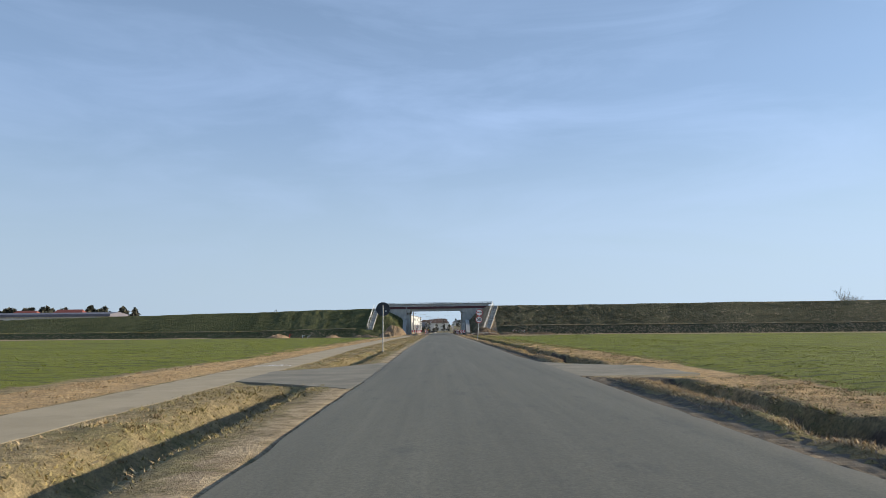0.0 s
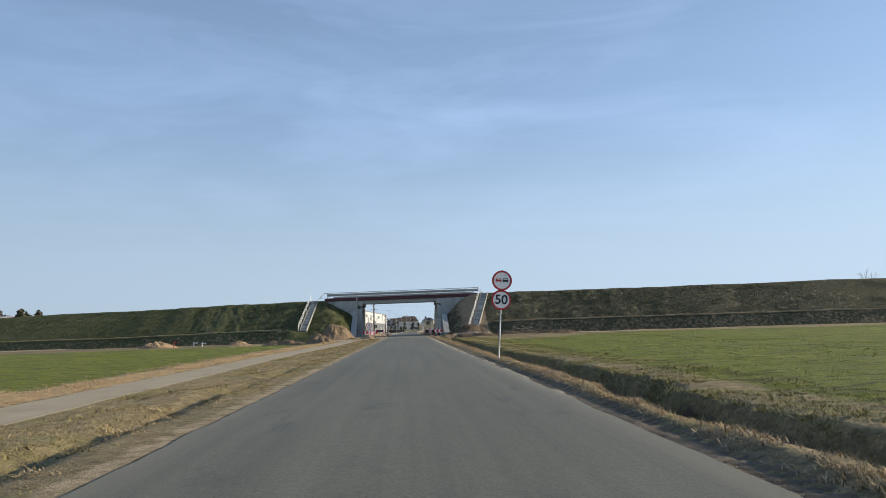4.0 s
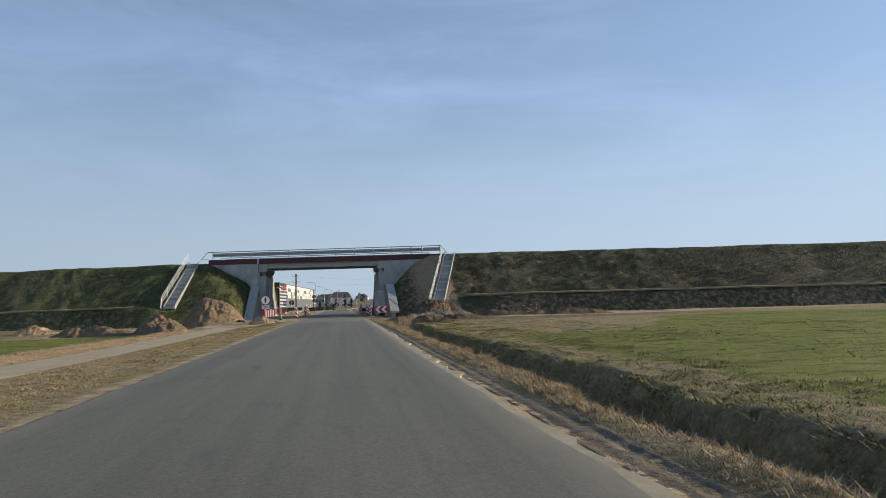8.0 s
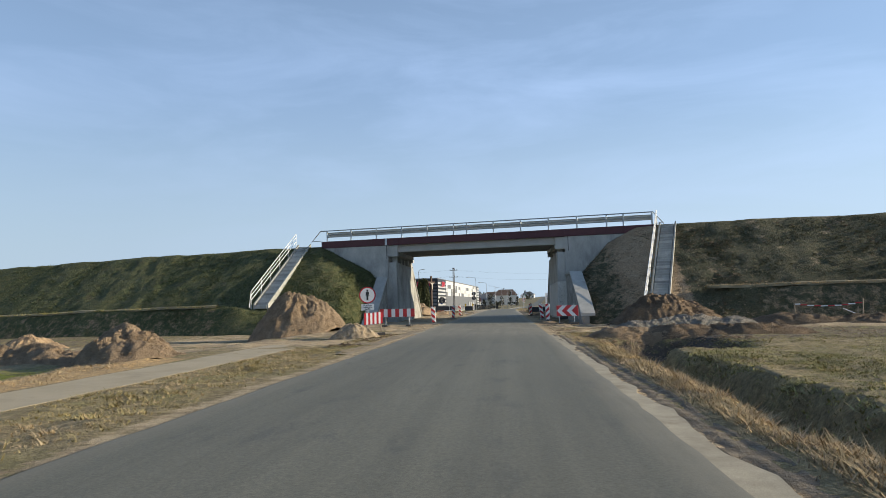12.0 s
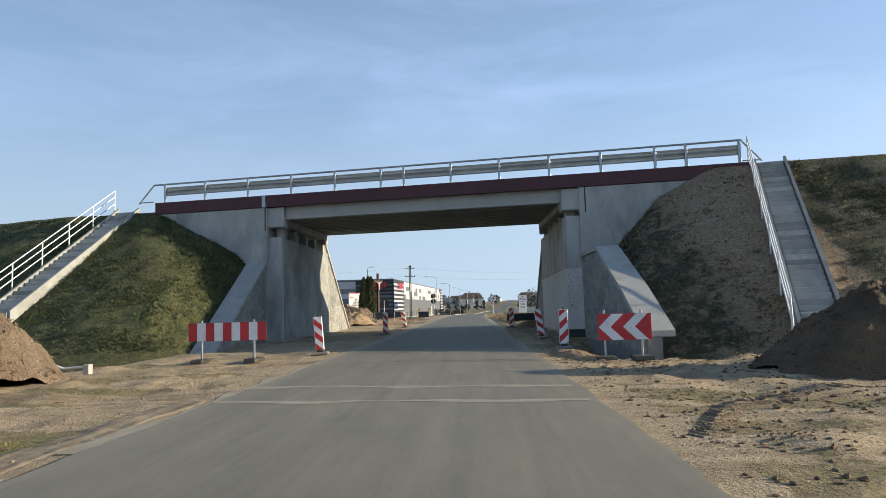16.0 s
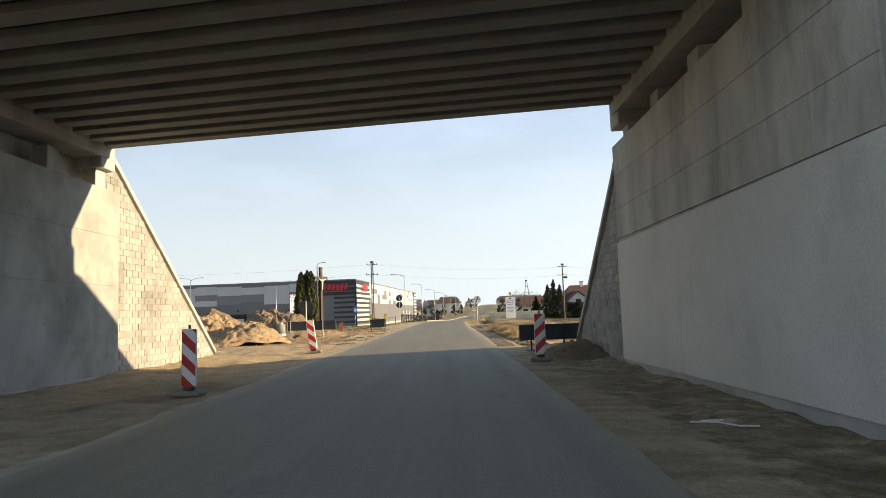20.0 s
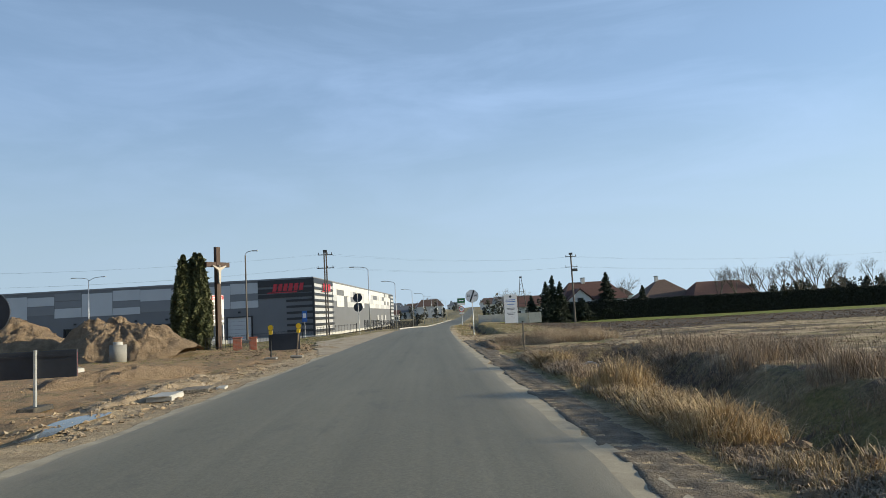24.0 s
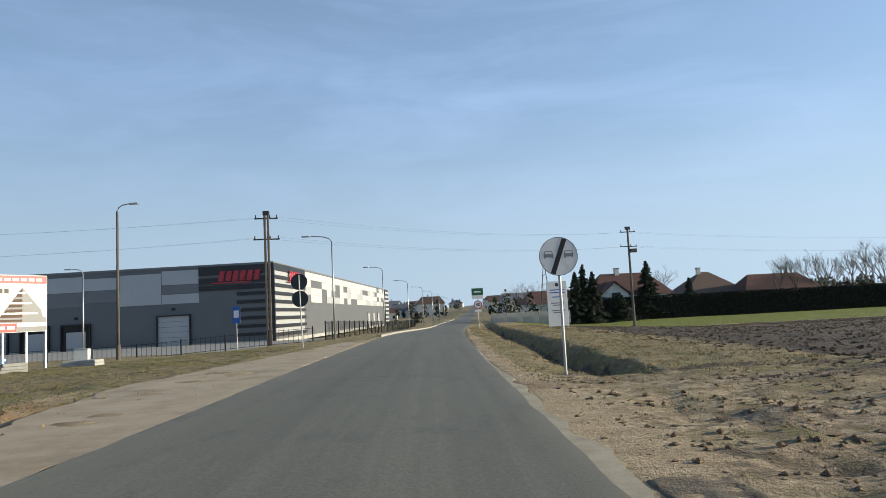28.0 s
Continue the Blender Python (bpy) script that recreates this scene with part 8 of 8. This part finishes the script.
slope_clods("loose_earth", "lumps of brown earth on the embankment slope", 3500, 6.9, 17, -12, -0.6, 1, "soil")
slope_clods("loose_earth", "lumps of dark earth on the embankment slope", 3000, 14, 45, -12, -0.6, 1, "dark_soil")


def leaf_cloud(pts, size, mat, name, parent, label=""):
    """Many small leaf faces at the given points, turned at random."""
    n = len(pts)
    d1, d2 = RNG.normal(size=(n, 3)), RNG.normal(size=(n, 3))
    d1 /= np.linalg.norm(d1, axis=1, keepdims=True)
    d2 -= d1 * (d1 * d2).sum(1, keepdims=True)
    d2 /= np.linalg.norm(d2, axis=1, keepdims=True)
    s_ = (size * RNG.uniform(0.6, 1.4, n))[:, None]
    v = np.stack([pts - d1 * s_ * 0.5 - d2 * s_ * 0.4, pts + d1 * s_ * 0.6 - d2 * s_ * 0.25, pts + d1 * s_ * 0.3 + d2 * s_ * 0.6], 1)
    ob = from_arrays(name, v.reshape(-1, 3), np.arange(3 * n).reshape(-1, 3), mat)
    if parent:
        ob.parent = parent
    return tagged(ob, label) if label else ob


def column_tree(x, y, h, r, label):
    s = thing("thuja", label, "tree", x, y, gz(x, y), RNG.uniform(0, 360), group="thujas at the cross")
    part("trunk", rod(B(), (0, 0, -0.1), (0, 0, h * 0.8), 0.09, 0.03, 8), "bark", s)
    n = 24000
    t = RNG.uniform(0.02, 1, n) ** 0.9
    a = RNG.uniform(0, 2 * np.pi, n)
    prof = r * np.clip(1 - np.abs(t - 0.32) ** 1.7 * 1.75, 0.06, 1)
    ridge = 1 + 0.16 * np.sin(a * 7 + 3 * np.sin(t * 9)) + 0.13 * fbm(a * 2.2, t * 9, 50)
    rr = prof * ridge * RNG.uniform(0.72, 1.0, n)
    pts = np.stack([rr * np.cos(a), rr * np.sin(a), t * h], 1)
    leaf_cloud(pts, 0.11, "thuja", "crown", s)
    n2 = 900
    t = np.linspace(0.02, 0.93, n2)
    a = RNG.uniform(0, 2 * np.pi, n2)
    rr = r * np.clip(1 - np.abs(t - 0.32) ** 1.7 * 1.75, 0.06, 1) * 0.6 * RNG.uniform(0.3, 1, n2)
    leaf_cloud(np.stack([rr * np.cos(a), rr * np.sin(a), t * h], 1), 0.5, "thuja", "inner_crown", s)


column_tree(-13.42, 236.0, 5.8, 0.68, "tall dark green thuja beside the wooden cross")
column_tree(-12.50, 236.2, 5.9, 0.66, "tall slim dark green thuja beside the wooden cross")
column_tree(-12.95, 236.7, 6.0, 0.60, "slightly taller dark green thuja beside the wooden cross")


def fir(x, y, z, h, r, label):
    s = thing("fir_tree", label, "tree", x, y, z, RNG.uniform(0, 360), group="garden firs")
    part("trunk", rod(B(), (0, 0, -0.2), (0, 0, h * 0.96), 0.16, 0.02, 8), "bark", s)
    P_ = []
    levels = int(h * 2.6)
    for k in range(levels):
        t = (k + 0.5) / levels
        zz = 0.5 + t * (h - 0.5)
        reach = r * (1 - t) ** 0.85 + 0.1
        for b_ in range(9):
            a = RNG.uniform(0, 2 * np.pi)
            L = reach * RNG.uniform(0.65, 1.1)
            m = int(44 + 70 * L)
            u = RNG.uniform(0.05, 1, m)
            droop = -0.30 * L * u**1.5 + 0.10 * L * u**3
            P_.append(np.stack([np.cos(a) * u * L + RNG.normal(size=m) * 0.08 * L, np.sin(a) * u * L + RNG.normal(size=m) * 0.08 * L, zz + droop + RNG.normal(size=m) * 0.06], 1))
    leaf_cloud(np.concatenate(P_), 0.19, "fir", "crown", s)


for x, y, h, r in ((26.0, 340.0, 9.0, 1.5), (27.6, 341.0, 10.3, 1.5), (29.1, 340.5, 8.9, 1.6), (41.7, 350.8, 10.9, 2.1), (34.5, 344.0, 5.2, 2.0), (51.5, 356.0, 7.6, 1.3), (24.5, 352.0, 6.5, 1.4)):
    fir(x, y, -1.9, h, 1.75 * r, "dark green garden fir by the village houses")


def bare_tree(x, y, z, h, label, seed, lean=0.0):
    s = thing("bare_tree", label, "tree", x, y, z, 0, group="bare winter trees")
    rng = random.Random(seed)
    trunk, twigs = B(), B()

    def grow(p, d, length, r, depth):
        q = p + d * length
        rod(trunk if depth < 2 else twigs, p, q, r, r * 0.65, 6 if depth < 2 else 4 if depth < 3 else 3, False)
        if depth >= 6:
            return
        for k in range(rng.choice((2, 3, 3)) if depth else 4):
            nd = (d + Vector((rng.uniform(-1, 1), rng.uniform(-1, 1), rng.uniform(-0.25, 0.6))) * (0.62 if depth else 0.75)).normalized()
            nd.z = max(nd.z, -0.05)
            grow(p.lerp(q, rng.uniform(0.55, 1.0)), nd, length * rng.uniform(0.58, 0.82), r * 0.58, depth + 1)

    grow(Vector((0, 0, -0.2)), Vector((lean, 0, 1)).normalized(), h * 0.27, h * 0.012, 0)
    part("trunk", trunk, "bark", s)
    part("crown", twigs, "twig", s)


rng = random.Random(3)
for k, (x, y, h) in enumerate(((74, 366, 11.5), (79, 368, 13.0), (84, 367, 12.4), (89, 371, 11.8), (95, 374, 12.0), (101, 378, 12.8), (108, 383, 15.0), (114, 388, 13.0), (57, 392, 11.0), (22, 378, 9.5), (26, 384, 10.0), (122, 392, 12.5), (133, 396, 12.0))):
    bare_tree(x, y, -1.9, 1.42 * h, "bare winter tree with fine twigs behind the hedge", 30 + k)
bare_tree(203.0, 342.0, -0.5, 27.0, "bare winter tree showing over the embankment", 90)
bare_tree(210.0, 345.0, -0.5, 24.0, "bare winter tree showing over the embankment", 91)

# clipped hedge
s = thing("hedge", "long dark clipped evergreen hedge round the gardens", "hedge", 0, 0, 0)
part("hedge_core", box(B(), 27.5, 175, 349.2, 350.4, -2.4, 2.2), "hedge", s)
n = 30000
hx, hz = RNG.uniform(27.2, 120, n), RNG.uniform(-2.2, 2.5, n)
hy = 349.15 - RNG.uniform(0, 0.25, n)
top = RNG.random(n) < 0.2
hz[top] = 2.25 + 0.25 * RNG.random(top.sum()) + 0.1 * fbm(hx[top] * 0.7, hx[top] * 0, 60)
hy[top] = RNG.uniform(349.0, 350.5, top.sum())
leaf_cloud(np.stack([hx, hy, hz], 1), 0.26, "hedge", "hedge_leaves", s)


def far_trees(name, label, pts, sizes, mat="far_wood", per=70):
    """A far wood: each tree a loose crown of leaf faces over its trunk line, joined."""
    P_ = []
    for (x, y, z), hgt in zip(pts, sizes):
        t = RNG.uniform(0.12, 1, per)
        rad = hgt * 0.24 * np.sin(np.clip(t, 0, 1) * np.pi) ** 0.6 * (1.1 - 0.4 * t)
        a = RNG.uniform(0, 2 * np.pi, per)
        rr = rad * np.sqrt(RNG.random(per))
        P_.append(np.stack([x + rr * np.cos(a), y + rr * np.sin(a), z + t * hgt], 1))
    P_ = np.concatenate(P_)
    ob = leaf_cloud(P_, float(np.mean(sizes)) * 0.13, mat, name, None)
    return tagged(ob, label, "woods", kind="stuff")


def line_of(n, x0, x1, y0, y1, h0, h1):
    x, y = RNG.uniform(x0, x1, n), RNG.uniform(y0, y1, n)
    return np.stack([x, y, ground_z(x, y) - 0.3], 1), RNG.uniform(h0, h1, n)


far_trees("far_wood", "dark pine wood behind the long hall", *line_of(150, -330, -152, 325, 350, 11.0, 15.5), per=220)
far_trees("far_wood", "low far wood on the horizon", *line_of(260, -1200, -250, 820, 1000, 9, 14))
far_trees("far_wood", "dark mixed wood behind the village gardens", *line_of(135, 106, 330, 400, 440, 5.0, 8.5), per=200)
far_trees("far_wood", "far wood on the horizon beyond the gardens", *line_of(260, 260, 1100, 700, 950, 9, 13))
x, y = RNG.uniform(-60, 60, 150), RNG.uniform(440, 980, 150)
x = x + mid_x(y) + 9 * np.sign(x)
far_trees("far_wood", "garden trees of the far village", np.stack([x, y, ground_z(x, y) - 0.2], 1), RNG.uniform(4, 10, 150))
x, y = RNG.uniform(-30, 30, 60), RNG.uniform(345, 450, 60)
x = x + mid_x(y) + 12 * np.sign(x)
k = ~((x < 4) & (y < 425))
x, y = x[k], y[k]
far_trees("roadside_bushes", "dark bushes and small trees beside the far road", np.stack([x, y, ground_z(x, y) - 0.2], 1), RNG.uniform(3, 6.5, len(x)))


# tyre tracks pressed into the wet earth
def tyre_track(name, label, pts, width=0.42):
    """Two rows of slanted lug ridges along a line of places."""
    pts = [Vector(p) for p in pts]
    V, F_ = [], []
    for a, b in zip(pts, pts[1:]):
        d = (b - a)
        n = int(d.length / 0.16)
        d.normalize()
        c = Vector((-d.y, d.x))
        for k in range(n):
            m = a + d * (0.16 * k)
            for sg in (-1, 1):
                p, q = m + c * (sg * 0.04), m + c * (sg * width / 2) + d * 0.14
                e = d * 0.035
                i = len(V)
                for w in (p - e, p + e, q + e, q - e):
                    V.append((w.x, w.y, gz(w.x, w.y) + 0.0))
                for w in (p, q):
                    V.append((w.x, w.y, gz(w.x, w.y) + 0.014))
                F_ += [(i, i + 3, i + 5, i + 4), (i + 1, i + 4, i + 5, i + 2)]
    return tagged(from_arrays(name, V, F_, "soil"), label, "tyre track", kind="stuff")


tyre_track("tyre_track", "lugged tyre track in damp earth", [(3.5, 150.2), (4.6, 152.6), (6.4, 154.0), (10.5, 154.6)])


def mud_strip(name, label, x0, x1, y0, y1, mat, seed, deep=0.012, tread=0.009):
    """A churned strip along the road with two ruts, each pressed by a lugged tyre."""
    X, Y = np.meshgrid(np.linspace(x0, x1, 17), np.arange(y0, y1, 0.07))
    sway = 0.07 * vnoise(Y * 0.3, Y * 0, seed)
    u = (X - x0) / (x1 - x0)
    lane = np.maximum(bell(u, 0.30 + sway, 0.14), bell(u, 0.70 + sway, 0.12))
    lug = np.sin(2 * np.pi * (Y / 0.28 + 1.5 * np.abs(u - 0.30 - sway)))
    rel = 0.012 * fbm(X * 6, Y * 5, seed, 3) - deep * lane + tread * lane * np.clip(3 * lug, -1, 1) * (0.4 + 0.6 * (vnoise(Y * 0.4, Y * 0 + 4, seed) > -0.3))
    cover = step(0.0, 0.16, u + 0.08 * vnoise(Y * 1.1, Y * 0, seed + 1)) * (1 - step(0.82, 1.0, u + 0.10 * vnoise(Y * 0.9, Y * 0, seed + 2)))
    Z = ground_z(X, Y) + 0.018 + rel * cover - 0.07 * (1 - cover)
    ny, nx = X.shape
    i = (np.arange(ny - 1)[:, None] * nx + np.arange(nx - 1)[None]).ravel()
    ob = from_arrays(name, np.stack([X, Y, Z], -1).reshape(-1, 3), np.stack([i, i + 1, i + nx + 1, i + nx], 1), mat, True)
    return tagged(ob, label, "tyre track", kind="stuff")


mud_strip("wheel_rut", "dark crumbly verge with tyre marks before the field entrance", 2.98, 3.75, -6, 18.4, "mud", 61, 0.012, 0.02)
mud_strip("wheel_rut", "dark muddy wheel ruts between road and grass ridge", 2.98, 3.75, 27.0, 72.0, "mud", 62, 0.012, 0.022)
mud_strip("wheel_rut", "narrow dark wheel rut beside the dusty road margin", 3.02, 3.66, 71.8, 146.5, "mud", 66, 0.02, 0.003)
mud_strip("wheel_rut", "dark muddy wheel ruts with lugged tyre marks past the bridge", 2.94, 3.78, 193.0, 228.6, "mud", 63)
mud_strip("wheel_rut", "dry lugged tyre marks in the sandy shoulder", -3.75, -2.95, 137.5, 154.0, "mud_dry", 64)
x, y = scatter(900, -4.9, -3.9, 141, 150.5, 0.35, 34)
clods("loose_earth", "dark broken clods in a strip beside the road works", x, y, 0.02 + 0.06 * RNG.random(len(x)) ** 2, "dark_soil", "clods")
x, y = scatter(9000, 3.2, 9.5, 149.5, 167, 0.35, 38)
clods("loose_earth", "churned sandy clods beside the wing wall", x, y, 0.008 + 0.045 * RNG.random(len(x)) ** 3, "soil", "clods")
x, y = scatter(4500, 3.9, 12, 190.5, 202, 0.35, 45)
clods("loose_earth", "churned brown clods beside the dug hollow", x, y, 0.02 + 0.10 * RNG.random(len(x)) ** 3, "soil", "clods")
x, y = scatter(9500, 3.9, 14, 213, 221, 0.3, 46)
clods("loose_earth", "broken brown clods on the rutted ground", x, y, 0.010 + 0.05 * RNG.random(len(x)) ** 3, "soil", "clods")
x, y = scatter(2500, 4.4, 9.5, 142, 146.5, 0.3, 47)
clods("loose_earth", "crumbled earth at the end of the ditch", x, y, 0.015 + 0.08 * RNG.random(len(x)) ** 3, "soil", "clods")
x, y = scatter(1200, 3.45, 4.4, 218.5, 227.6, 0.35, 49)
clods("loose_earth", "dark broken clods along the churned road edge", x, y, 0.015 + 0.06 * RNG.random(len(x)) ** 2.5, "dark_soil", "clods")
x, y = scatter(4500, 3.4, 14, 226, 237.5, 0.4, 39)
clods("loose_earth", "brown clods on the rutted field track", x, y, 0.012 + 0.06 * RNG.random(len(x)) ** 2.5, "soil", "clods")
